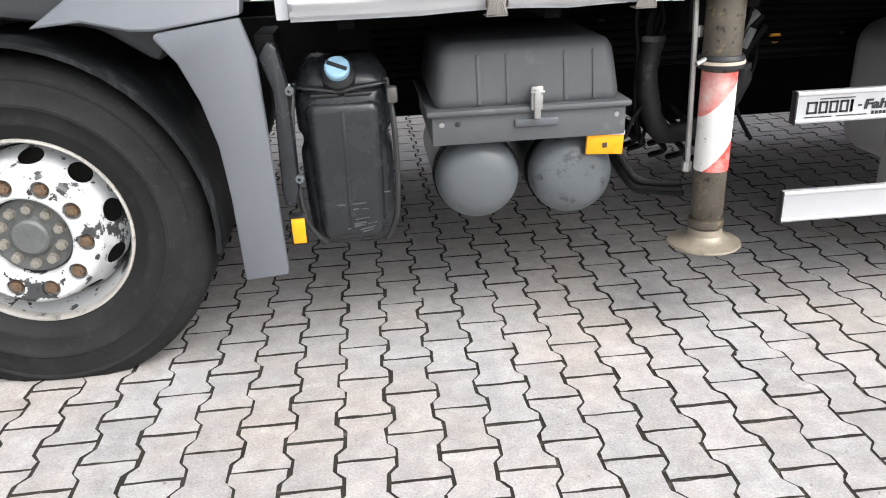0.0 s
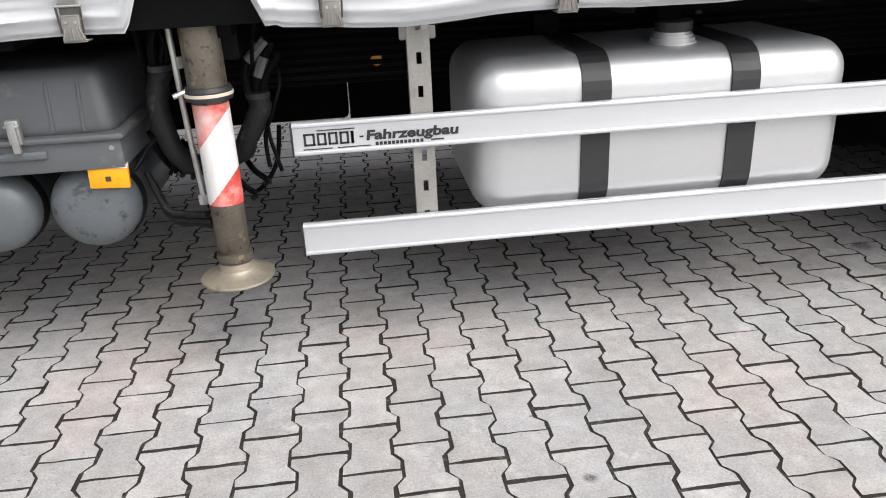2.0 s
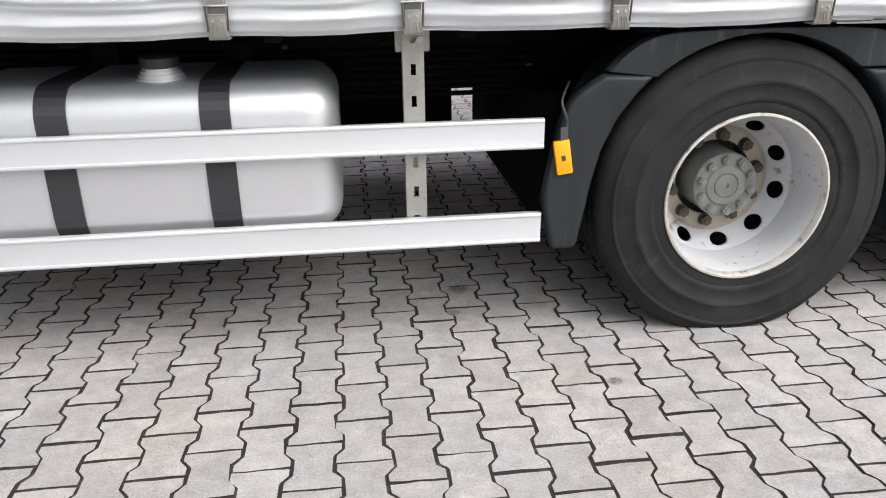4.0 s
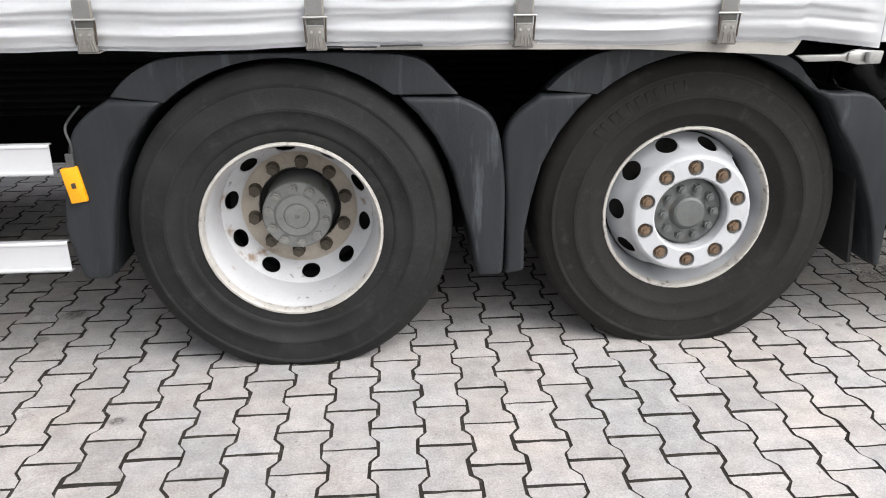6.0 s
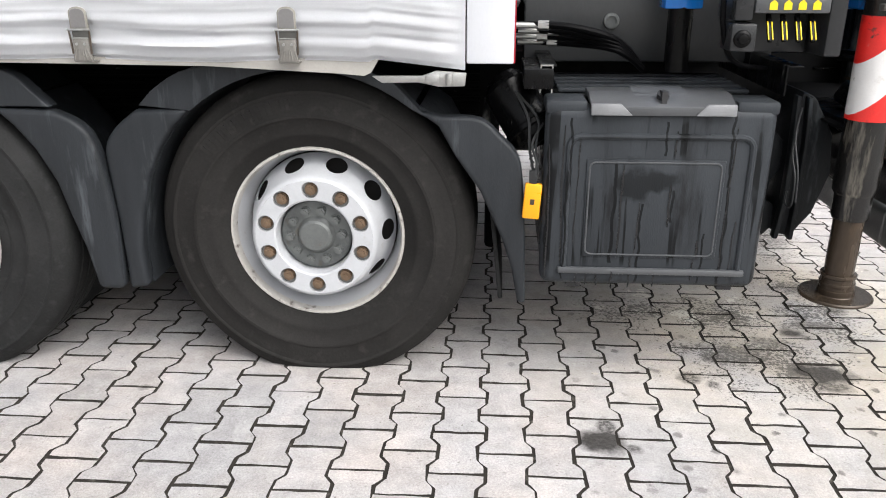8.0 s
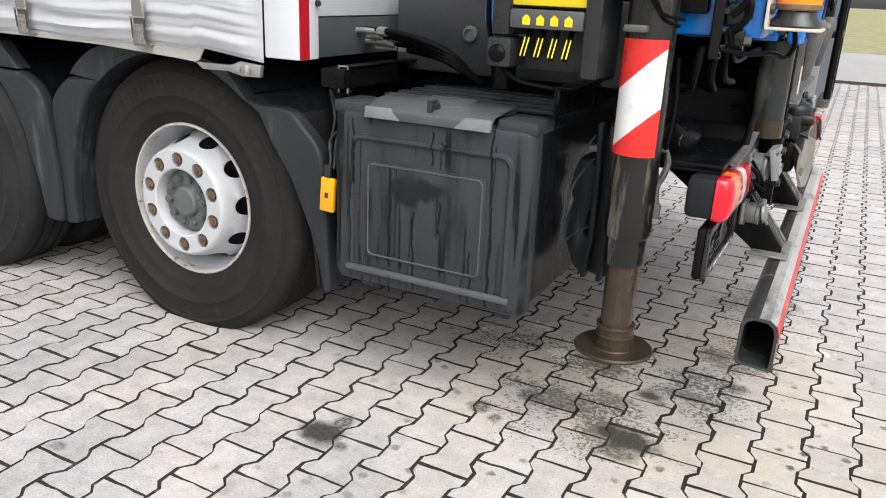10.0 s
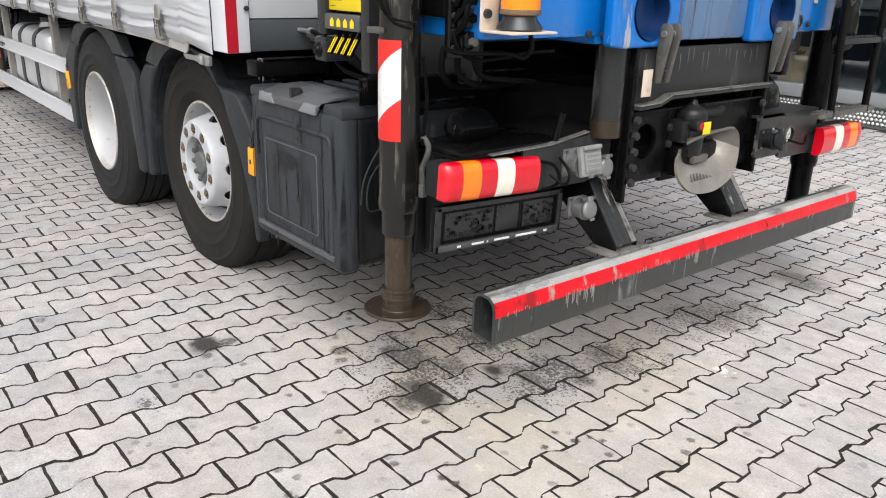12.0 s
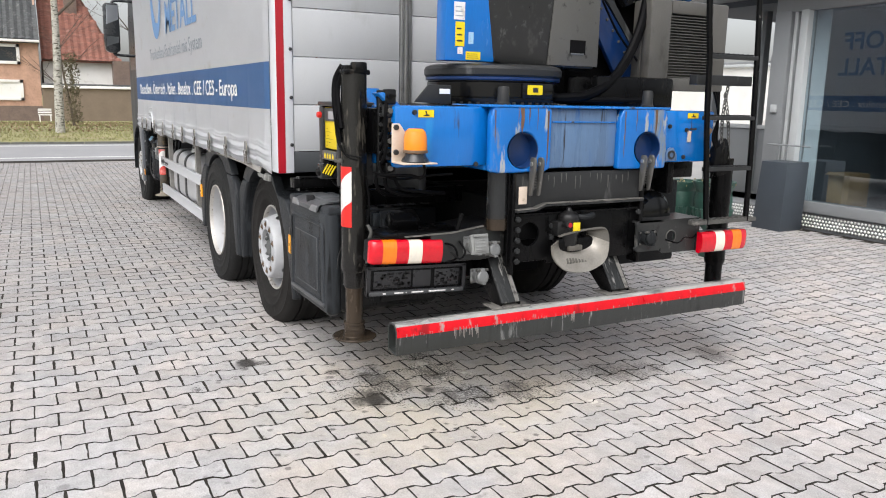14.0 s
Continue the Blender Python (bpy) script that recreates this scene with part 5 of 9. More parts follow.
for px, z0, z1, d, w in ((2.181, 0.45, 0.90, 0.0128, 0.003), (2.225, 0.52, 0.88, 0.0128, 0.0025), (2.135, 0.40, 0.84, 0.0128, 0.003), (2.365, 0.49, 0.78, 0.0188, 0.004), (2.345, 0.37, 0.43, 0.0265, 0.003), (2.418, 0.49, 0.66, 0.0188, 0.003), (2.41, 0.37, 0.475, 0.0128, 0.003), (2.517, 0.80, 0.885, 0.0128, 0.003), (2.515, 0.58, 0.72, 0.0188, 0.004), (2.69, 0.41, 0.90, 0.0128, 0.003), (2.60, 0.40, 0.475, 0.0128, 0.003), (2.605, 0.485, 0.54, 0.0188, 0.003), (2.72, 0.40, 0.60, 0.0128, 0.002), (2.24, 0.375, 0.42, 0.0128, 0.004), (2.27, 0.375, 0.43, 0.0128, 0.003), (2.30, 0.375, 0.415, 0.0128, 0.004), (2.48, 0.375, 0.425, 0.0128, 0.0025)):
    bm = B()
    n = 9
    left, right = [], []
    for i in range(n):
        z = z0 + (z1 - z0) * i / (n - 1)
        x = px + RUN.gauss(0, 0.0012) + 0.004 * math.sin(7 * z + px * 40)
        h = w * (0.5 + 0.5 * RUN.random()) * (0.5 if i in (0, n - 1) else 1)
        left.append((x - h, z))
        right.append((x + h, z))
    prism(bm, right + left[::-1], Y - d - 0.0006, Y - d)
    part("rain_run", bm, "wet_run", bb)
# raised frame round the front
bm = B()
prism(bm, [(2.12, 0.372), (2.81, 0.372), (2.81, 0.955), (2.12, 0.955)], Y - 0.012, Y + 0.075)
rounded(bm, 0.035, 5)
part("door", bm, "box_wet", bb)


def rounded_path(x0, x1, z0, z1, r, y, open_foot=False):
    """Points along a rectangle with rounded corners on the front of the box."""
    pts = []
    for cx, cz, a0 in ((x0 + r, z0 + r, 270), (x0 + r, z1 - r, 180), (x1 - r, z1 - r, 90), (x1 - r, z0 + r, 0)):
        if open_foot and cz < (z0 + z1) / 2:
            pts.append((cx - r if cx < (x0 + x1) / 2 else cx + r, y, z0))
            continue
        for k in range(6):
            t = radians(a0 - 18 * k)
            pts.append((cx + r * math.cos(t), y, cz + r * math.sin(t)))
    return pts


fr = B()
tube(fr, rounded_path(2.195, 2.745, 0.43, 0.866, 0.035, Y - 0.012, True), 0.010, 8, 1)
part("door_rib", fr, "box_wet", bb)
bm = B()
box(bm, 2.175, 2.765, Y - 0.026, Y - 0.008, 0.418, 0.440)
part("door_ridge", bm, "lid_grey", bb, "", 0.007)
bm = B()
prism(bm, [(2.25, 0.475), (2.67, 0.475), (2.67, 0.795), (2.25, 0.795)], Y - 0.018, Y - 0.008)
part("door_panel", bm, "box_wet", bb, "", 0.007)
fr = B()
ring = rounded_path(2.260, 2.658, 0.486, 0.786, 0.018, Y - 0.018)
tube(fr, ring + ring[:1], 0.0028, 6, 1)
part("panel_line", fr, "lid_grey", bb)
bm = B()
prism(bm, [(Y - 0.025, 0.928), (Y - 0.028, 0.958), (Y + 0.05, 0.986), (Y + 0.16, 0.990), (Y + 0.16, 0.965), (Y, 0.965)], 2.25, 2.68, "x")
lid = part("box_lid", bm, "lid_grey", bb, "dark grey hinged lid with a lock", 0.006)
bm = B()
prism(bm, [(Y - 0.030, 0.952), (Y + 0.045, 0.985), (Y + 0.16, 0.994), (Y + 0.16, 0.97), (Y, 0.952)], 2.385, 2.55, "x")
part("lid_plate", bm, "tool_grey", lid, "", 0.004)
# the ends' pale colour is a painted sky reflection
for x0, x1, t0, t1 in ((2.252, 2.375, 0.0, -0.035), (2.56, 2.678, 0.035, 0.0)):
    bm = B()
    v = box(bm, x0, x1, Y - 0.0335, Y - 0.022, 0.932, 0.966)
    for q in v:
        if q.co.z > 0.95:
            q.co.x += t0 if q.co.x < (x0 + x1) / 2 else t1
            q.co.y += 0.006
    part("lid_end", bm, "lid_sky_pale", lid, "lid end with a sky reflection painted pale", 0.003)
for x0, x1 in ((2.118, 2.245), (2.685, 2.812)):
    boxpart("corner_cap", (x0, x1, Y - 0.006, Y + 0.14, 0.93, 0.972), "box_plastic", bb, "", 0.012)
bm = B()
rod(bm, (2.468, Y + 0.03, 0.965), (2.468, Y + 0.015, 0.992), 0.018, seg=14)
box(bm, 2.460, 2.476, Y - 0.01, Y + 0.03, 0.965, 1.0)
part("lid_lock", bm, "print_black", lid)
for k in range(5):
    boxpart("top_rib", (2.17, 2.78, 2.16 + 0.09 * k, 2.20 + 0.09 * k, 0.962, 0.976), "box_plastic", bb, "", 0.005)
for x in (2.21, 2.70):
    boxpart("box_foot", (x, x + 0.05, Y + 0.03, Y + 0.09, 0.35, 0.372), "print_black", bb, "", 0.004)
# carrier angle irons over the box
for x in (2.10, 2.83):
    bm = B()
    prism(bm, [(x, 0.98), (x + 0.006, 0.98), (x + 0.006, 1.064), (x + 0.05, 1.064), (x + 0.05, 1.07), (x, 1.07)], 2.0, 2.74)
    part("box_carrier", bm, "crane_black", truck, "", 0.002)
bm = B()
v = lathe(bm, [(0, 0.0), (0.05, 0.0), (0.085, 0.025), (0.088, 0.05), (0.095, 0.055), (0.095, 0.07), (0.088, 0.075), (0.085, 0.22), (0.05, 0.26), (0, 0.265)], (0, 0, 0), "z", 28)
turned(bm, v, Matrix.Translation((2.12, 2.14, 0.80)) @ pose(0, 0, 0, -20, -35, 0))
part("brake_chamber", bm, "crane_black", truck, "black brake chamber")
for i in range(2):
    bm = B()
    tube(bm, [(2.03, 2.05, 0.98), (2.07 + 0.03 * i, 2.02, 0.90), (2.075 + 0.02 * i, 1.99, 0.82), (2.09 + 0.015 * i, 1.965, 0.74)], 0.0045, 6)
    part("brake_hose", bm, "crane_grey", truck)
bm = B()
for x in (2.10, 2.135):
    box(bm, x, x + 0.004, 1.995, 2.0, 0.985, 1.068)
box(bm, 2.10, 2.139, 1.995, 2.0, 1.066, 1.0705)
part("carrier_edge", bm, "steel", truck)
# print on the far curtain
for word, x, z in (("STOFF", -1.72, 2.60), ("METALL", -1.46, 2.13)):
    lettering("printed_word", word, Matrix.Translation((x, FAR + 0.0075, z)) @ pose(0, 0, 0, 90, 0, 180), 0.44, "print_blue", truck, 1.02, 0.001, 0.008)
words("printed_word", "Deutschland . Österreich . Italien . Benelux . CEE / CES - Europa", Matrix.Translation((1.1, FAR + 0.0075, 1.545)) @ pose(0, 0, 0, 90, 0, 180), 0.17, "print_white", truck, 1.235, 0.001, 0.0018)

# ---- rear of the truck: lamps, plate holder, coupling, bumper ----


def plate_with_hole(bm, y0, y1, z0, z1, hy, hz, r, x_front, depth, seg=32):
    """An upright plate facing the rear with a round hole through it."""
    out, mid, back = [], [], []
    for s in range(seg):
        a = 2 * math.pi * (s + 0.5) / seg
        c, w = math.cos(a), math.sin(a)
        q = min(((y1 - hy) if c > 0 else (hy - y0)) / max(abs(c), 1e-6), ((z1 - hz) if w > 0 else (hz - z0)) / max(abs(w), 1e-6))
        out.append((hy + q * c, hz + q * w))
        mid.append(bm.verts.new((x_front, hy + r * c, hz + r * w)))
        back.append(bm.verts.new((x_front - depth, hy + r * c, hz + r * w)))
    ov = [bm.verts.new((x_front, a, b)) for a, b in out]
    ob = [bm.verts.new((x_front - depth, a, b)) for a, b in out]
    for s in range(seg):
        t = (s + 1) % seg
        bm.faces.new((ov[s], ov[t], mid[t], mid[s]))
        bm.faces.new((mid[s], mid[t], back[t], back[s]))
        bm.faces.new((back[s], back[t], ob[t], ob[s]))
        bm.faces.new((ob[s], ob[t], ov[t], ov[s]))
    bmesh.ops.recalc_face_normals(bm, faces=bm.faces[:])


def tail_lamp(y0, y1, z0, z1, x, flip, lean):
    """A long tail lamp: black housing and a row of coloured lenses."""
    about = (x, (y0 + y1) / 2, (z0 + z1) / 2)
    h = boxpart("tail_lamp", (x - 0.085, x - 0.006, y0 + 0.004, y1 - 0.004, z0 + 0.004, z1 - 0.004), "black_plastic", truck, "long tail lamp with red, orange and white lenses", 0.015, (lean, 0, 0), about)
    cuts = [0.0, 0.16, 0.35, 0.52, 0.71, 1.0]
    mats = ["lens_red", "lens_orange", "lens_red", "lens_white", "lens_red"]
    for i, m in enumerate(mats):
        a, b = (cuts[i], cuts[i + 1]) if not flip else (1 - cuts[i + 1], 1 - cuts[i])
        ya, yb = y0 + (y1 - y0) * a, y0 + (y1 - y0) * b
        bm = B()
        zm, zh = (z0 + z1) / 2, (z1 - z0) / 2
        prof = [(-0.012, -zh)] + [(0.002 + 0.032 * math.cos(q) ** 0.55, zh * math.sin(q)) for q in np.linspace(-1.45, 1.45, 15)] + [(-0.012, zh)]
        if i == 0:
            d = 0.030 if not flip else -0.030
            o = ya if not flip else yb
            cuts_y = [(o, 0.35, 0.80), (o + d * 0.12, 0.62, 0.90), (o + d * 0.4, 0.86, 0.97), (o + d, 1.0, 1.0), (yb if not flip else ya, 1.0, 1.0)]
        else:
            cuts_y = [(ya, 1.0, 1.0), (yb, 1.0, 1.0)]
        rings = [[bm.verts.new((x - 0.012 + (a2 + 0.012) * sx, yy, zm + b2 * sz)) for a2, b2 in prof] for yy, sx, sz in cuts_y]
        for ra, rb in zip(rings, rings[1:]):
            for q in range(len(prof)):
                bm.faces.new((ra[q], ra[(q + 1) % len(prof)], rb[(q + 1) % len(prof)], rb[q]))
        bm.faces.new(rings[0])
        bm.faces.new(rings[-1])
        bmesh.ops.recalc_face_normals(bm, faces=bm.faces[:])
        v = bm.verts[:]
        turned(bm, v, Matrix.Translation(about) @ pose(0, 0, 0, lean, 0, 0) @ Matrix.Translation([-c for c in about]))
        part("lens", bm, m, h, "", 0.0, sharp=50)


tail_lamp(1.968, 2.352, 0.755, 0.873, 3.31, False, -3.2)
tail_lamp(4.0, 4.385, 0.690, 0.812, 3.43, True, 0)
# plate holder with bars in place of print
about = (3.3, 2.235, 0.665)
ph = boxpart("plate_holder", (3.27, 3.295, 1.962, 2.508, 0.592, 0.738), "crane_black", truck, "black empty number plate holder", 0.01, (-2.3, 0, 0), about)
pr = B()
for a, b, c, d in ((1.962, 2.508, 0.722, 0.738), (1.962, 2.508, 0.592, 0.618), (1.962, 1.982, 0.592, 0.738), (2.488, 2.508, 0.592, 0.738)):
    v = box(pr, 3.294, 3.306, a, b, c, d)
    turned(pr, v, Matrix.Translation(about) @ pose(0, 0, 0, -2.3, 0, 0) @ Matrix.Translation([-q for q in about]))
part("holder_frame", pr, "glass_dark", ph, "", 0.003)
boxpart("holder_strip", (3.300, 3.3062, 1.972, 2.498, 0.594, 0.616), "holder_strip", ph, "", 0.002, (-2.3, 0, 0), about)
for i, (a, b) in enumerate(((2.045, 2.06), (2.105, 2.155), (2.168, 2.173), (2.20, 2.265), (2.295, 2.39), (2.425, 2.44))):
    boxpart("printed_bar", (3.3064, 3.3072, a, b, 0.6005, 0.6075), "tape_white", ph, "", 0, (-2.3, 0, 0), (3.3, 2.235, 0.605))
for a, b in ((2.0, 2.20), (2.21, 2.31), (2.33, 2.47)):
    boxpart("holder_field", (3.293, 3.299, a, b, 0.628, 0.713), "glass_dark", ph, "", 0.003, (-2.3, 0, 0), about)
relief = random.Random(21)
bm = B()
for k in range(90):
    y = relief.choice((relief.uniform(2.01, 2.19), relief.uniform(2.34, 2.46)))
    z, w, h = relief.uniform(0.636, 0.705), relief.uniform(0.003, 0.010), relief.uniform(0.002, 0.006)
    v = box(bm, 3.298, 3.3015, y - w, y + w, z - h, z + h)
    turned(bm, v, Matrix.Translation(about) @ pose(0, 0, 0, -2.3, 0, 0) @ Matrix.Translation([-q for q in about]))
tagged(part("holder_relief", bm, "gloss_black", ph), kind="stuff")
# arms that carry the lamps
bm = B()
prism(bm, [(2.30, 0.745), (2.30, 0.885), (2.55, 0.90), (2.70, 0.915), (2.745, 0.90), (2.745, 0.76), (2.6, 0.74)], 3.30, 3.315, "x")
lb = part("lamp_bracket", bm, "bracket_scuffed", truck, "scuffed black lamp bracket", 0.004)
bm = B()
prism(bm, [(2.05, 0.885), (2.40, 0.888), (2.70, 0.925), (2.70, 0.915), (2.4, 0.878), (2.05, 0.875)], 3.02, 3.299, "x")
part("bracket_shelf", bm, "shade_black", truck, "", 0.004)
# pale strip: painted highlight on the bracket's scuffed top edge
bm = B()
prism(bm, [(2.16, 0.884), (2.42, 0.889), (2.60, 0.914), (2.60, 0.918), (2.42, 0.894), (2.16, 0.888)], 3.30, 3.322, "x")
part("worn_edge", bm, "frame_edge", lb)
bm = B()
tube(bm, [(3.30, 2.37, 0.84), (3.345, 2.41, 0.83), (3.36, 2.425, 0.78), (3.33, 2.41, 0.75), (3.30, 2.38, 0.745)], 0.006, 6)
part("lamp_cable", bm, "hose", truck)
bm = B()
plate_with_hole(bm, 3.74, 4.035, 0.70, 0.885, 3.81, 0.795, 0.034, 3.40, 0.012)
plate_with_hole(bm, 3.55, 3.74, 0.72, 0.895, 3.675, 0.812, 0.030, 3.40, 0.012)
box(bm, 3.2, 3.40, 3.55, 4.035, 0.885, 0.895)
part("lamp_bracket", bm, "bracket_scuffed", truck)
bm = B()
lathe(bm, [(0.034, -0.003), (0.039, -0.003), (0.040, 0.001)], (3.401, 3.81, 0.795), "x", 28, -1)
part("hole_rim", bm, "hook_grey", truck)
# sockets: a round body on a square flange, with a hinged lid
for y, z, r, m, tilt in ((2.530, 0.822, 0.042, "socket_grey", 14), (2.632, 0.797, 0.034, "socket_grey", 8), (2.566, 0.660, 0.034, "socket_grey", 10), (3.605, 0.80, 0.036, "black_plastic", 8)):
    x = 3.315 if y < 3 else 3.40
    bm = B()
    box(bm, x - 0.004, x + 0.010, y - r * 1.15, y + r * 1.15, z - r * 1.1, z + r * 1.1)
    rounded(bm, 0.006, 2)
    lathe(bm, [(0, 0), (r * 0.95, 0), (r, 0.006), (r, 0.034), (r * 1.08, 0.036), (r * 1.08, 0.046), (0, 0.048)], (x + 0.008, y, z), "x", 28)
    sk = part("trailer_socket", bm, m, truck)
    hinge = Matrix.Translation((x + 0.056, y, z + r * 1.1)) @ pose(0, 0, 0, 0, -tilt, 0)
    bm = B()
    v = lathe(bm, [(0, 0.006), (r * 0.5, 0.008), (r * 0.9, 0.004), (r, -0.003), (r, -0.008), (0, -0.008)], (0.006, 0, -r * 1.02), "x", 24)
    v += box(bm, -0.002, 0.012, -r * 0.35, r * 0.35, -r * 0.35, 0.010)
    v += box(bm, 0.008, 0.016, -r * 0.30, r * 0.30, -r * 2.15, -r * 1.85)
    turned(bm, v, hinge)
    lid2 = part("socket_lid", bm, m, sk, "", 0.005)
    bm = B()
    rod(bm, (x + 0.054, y - r, z + r * 1.15), (x + 0.054, y + r, z + r * 1.15), 0.007, seg=10)
    part("lid_hinge", bm, "hook_grey", sk)
    for a, b in ((-1, -1), (1, -1), (-1, 1), (1, 1)):
        bm = B()
        hexagon(bm, (x + 0.010, y + a * r * 0.98, z + b * r * 0.92), 0.006, 0.005, "x", 1)
        part("socket_bolt", bm, "hook_grey", sk)
bm = B()
v = box(bm, 0.0, 0.016, -0.050, 0.050, -0.086, 0.012)
v += box(bm, 0.014, 0.024, -0.036, 0.036, -0.074, -0.010)
for k in range(4):
    v += box(bm, 0.023, 0.027, -0.030, 0.030, -0.068 + 0.016 * k, -0.062 + 0.016 * k)
v += box(bm, 0.010, 0.030, -0.042, 0.042, 0.000, 0.014)
turned(bm, v, Matrix.Translation((3.372, 2.535, 0.872)) @ pose(0, 0, 0, 0, -12, 0))
part("socket_cover", bm, "socket_pale", truck, "pale grey ribbed socket cover", 0.006)
for pts in ([(3.34, 2.40, 0.80), (3.38, 2.43, 0.77), (3.36, 2.47, 0.80), (3.33, 2.45, 0.85)], [(3.44, 3.73, 0.79), (3.47, 3.80, 0.77), (3.44, 3.88, 0.79), (3.42, 3.96, 0.78), (3.42, 3.99, 0.80)]):
    bm = B()
    tube(bm, pts, 0.005, 6)
    part("lamp_cable", bm, "hose", truck)
bm = B()
rod(bm, (3.30, 2.452, 0.89), (3.31, 2.472, 0.985), 0.012, seg=10)
part("lever", bm, "crane_black", truck)
# cross members
bm = B()
plate_with_hole(bm, 2.735, 2.97, 0.72, 0.965, 2.845, 0.865, 0.062, 3.37, 0.02)
part("tail_cross_member", bm, "crane_black", truck, "", 0.004)
boxpart("coupling_plate", (3.34, 3.36, 2.97, 3.585, 0.70, 0.965), "crane_black", truck, "", 0.004)
for y in (2.725, 3.575):
    boxpart("frame_plate", (3.30, 3.385, y, y + 0.02, 0.66, 1.2), "crane_black", truck, "", 0.004)
boxpart("cover_plate", (3.20, 3.38, 2.746, 3.574, 0.966, 0.976), "crane_black", truck, "", 0.003)
for y, z in [(2.76, 0.73 + 0.055 * i) for i in range(5)] + [(3.56, 0.74 + 0.07 * i) for i in range(4)] + [(2.99, 0.90), (2.99, 0.84), (3.1, 0.92)]:
    bm = B()
    lathe(bm, [(0, -0.014), (0.013, -0.012), (0.016, 0)], (3.388 if y < 2.8 or y > 3.5 else 3.362, y, z), "x", 10, -1)
    part("frame_bolt", bm, "crane_grey", truck)
bm = B()
prism(bm, [(2.745, 0.995), (2.86, 1.0), (2.92, 1.022), (3.575, 1.022), (3.575, 1.185), (2.745, 1.185)], 3.345, 3.375, "x")
prism(bm, [(2.74, 0.985), (2.86, 0.99), (2.92, 1.012), (3.58, 1.012), (3.58, 1.024), (2.92, 1.024), (2.86, 1.002), (2.74, 0.997)], 3.33, 3.41, "x")
cross = part("crane_cross_beam", bm, "crane_grey", truck, "dark scratched steel cross beam", 0.004)
# pale strip: painted highlight along the beam's worn ledge
bm = B()
prism(bm, [(2.742, 0.999), (2.858, 1.004), (2.918, 1.026), (3.578, 1.026), (3.578, 1.030), (2.916, 1.030), (2.856, 1.008), (2.742, 1.003)], 3.376, 3.412, "x")
part("worn_edge", bm, "frame_edge", cross)
drips = random.Random(3)
for i in range(16):
    y, top, w = 2.80 + 0.045 * i + drips.uniform(-0.02, 0.02), 1.180 - drips.uniform(0, 0.02), drips.uniform(0.002, 0.005)
    low = top - drips.uniform(0.02, 0.075)
    bm = B()
    prism(bm, [(y - w, top), (y + w * 0.8, top), (y + w, (top + low) / 2), (y + w * 0.2, low), (y - w * 0.5, low + 0.01), (y - w * 0.3, (top + low) / 2)], 3.3752, 3.3758, "x")
    part("dirt_run", bm, "hook_grey", cross)
boxpart("type_plate", (3.40, 3.403, 2.75, 2.80, 1.03, 1.12), "cream", truck, "worn cream plate", 0.001)
# drawbar coupling: a cast funnel with a flared lip
cy, cz = 3.115, 0.785


RIM = [(3.456, 2.954, 0.845), (3.452, 3.06, 0.868), (3.452, 3.17, 0.880), (3.458, 3.272, 0.882), (3.466, 3.298, 0.845), (3.473, 3.296, 0.77), (3.475, 3.272, 0.708), (3.472, 3.20, 0.668), (3.468, 3.118, 0.658), (3.460, 3.03, 0.672), (3.447, 2.967, 0.725), (3.444, 2.945, 0.79)]
mouth = smooth_line(RIM[-1:] + RIM + RIM[:2], 4)[4:-4]


def jaw_shell(lower):
    """The lower tongue or the upper hood of the flared mouth."""
    cp = B()
    rows = []
    for u, bell in ((0.0, 0.0), (0.35, 0.12), (0.7, 0.5), (0.9, 0.82), (1.0, 1.0)):
        row = []
        for p in mouth[:-1]:
            back = Vector((3.375, 3.125 + (p.y - 3.12) * 0.50, 0.835 + (p.z - 0.78) * 0.28))
            q = back + (p - back) * bell
            q.x = back.x + (p.x - back.x) * u
            row.append(cp.verts.new(q))
        rows.append(row)
    m = len(rows[0])
    for a, b in zip(rows, rows[1:]):
        for k in range(m):
            low = mouth[k].z + mouth[(k + 1) % m].z < 1.60
            if not low and mouth[k].y < 3.03 and mouth[k].z < 0.853:
                continue
            if low == lower:
                cp.faces.new((a[k], a[(k + 1) % m], b[(k + 1) % m], b[k]))
    bmesh.ops.delete(cp, geom=[v for v in cp.verts if not v.link_faces], context="VERTS")
    bmesh.ops.recalc_face_normals(cp, faces=cp.faces[:])
    bmesh.ops.solidify(cp, geom=cp.faces[:], thickness=0.010)
    return cp


# tongue's lighter colour holds its sky reflection; the hood stays dark
coupling = part("coupling_jaw", jaw_shell(True), "jaw_skylit", truck, "worn cast drawbar coupling with a flared mouth", sharp=50)
part("jaw_hood", jaw_shell(False), "jaw_dark", coupling, sharp=50)
bm = B()
box(bm, 3.36, 3.42, 2.99, 3.24, 0.72, 0.84)
part("jaw_back", bm, "crane_black", coupling, "", 0.02)
bm = B()
lathe(bm, [(0, 0.79), (0.045, 0.79), (0.050, 0.80), (0.052, 0.86), (0.056, 0.90), (0.058, 0.945), (0.053, 0.962), (0.036, 0.972), (0.014, 0.984), (0.014, 1.0), (0, 1.002)], (3.39, cy - 0.035, 0), "z", 28)
rod(bm, (3.37, cy - 0.075, 0.915), (3.46, cy - 0.075, 0.915), 0.022, seg=18)
box(bm, 3.34, 3.42, cy - 0.125, cy + 0.02, 0.85, 0.93)
part("coupling_body", bm, "coupling_black", coupling, "", 0.010)
bm = B()
tube(bm, [(3.40, cy + 0.01, 0.945), (3.42, cy + 0.06, 0.945), (3.42, cy + 0.105, 0.955)], 0.017, 10)
part("coupling_handle", bm, "black_plastic", coupling)
bm = B()
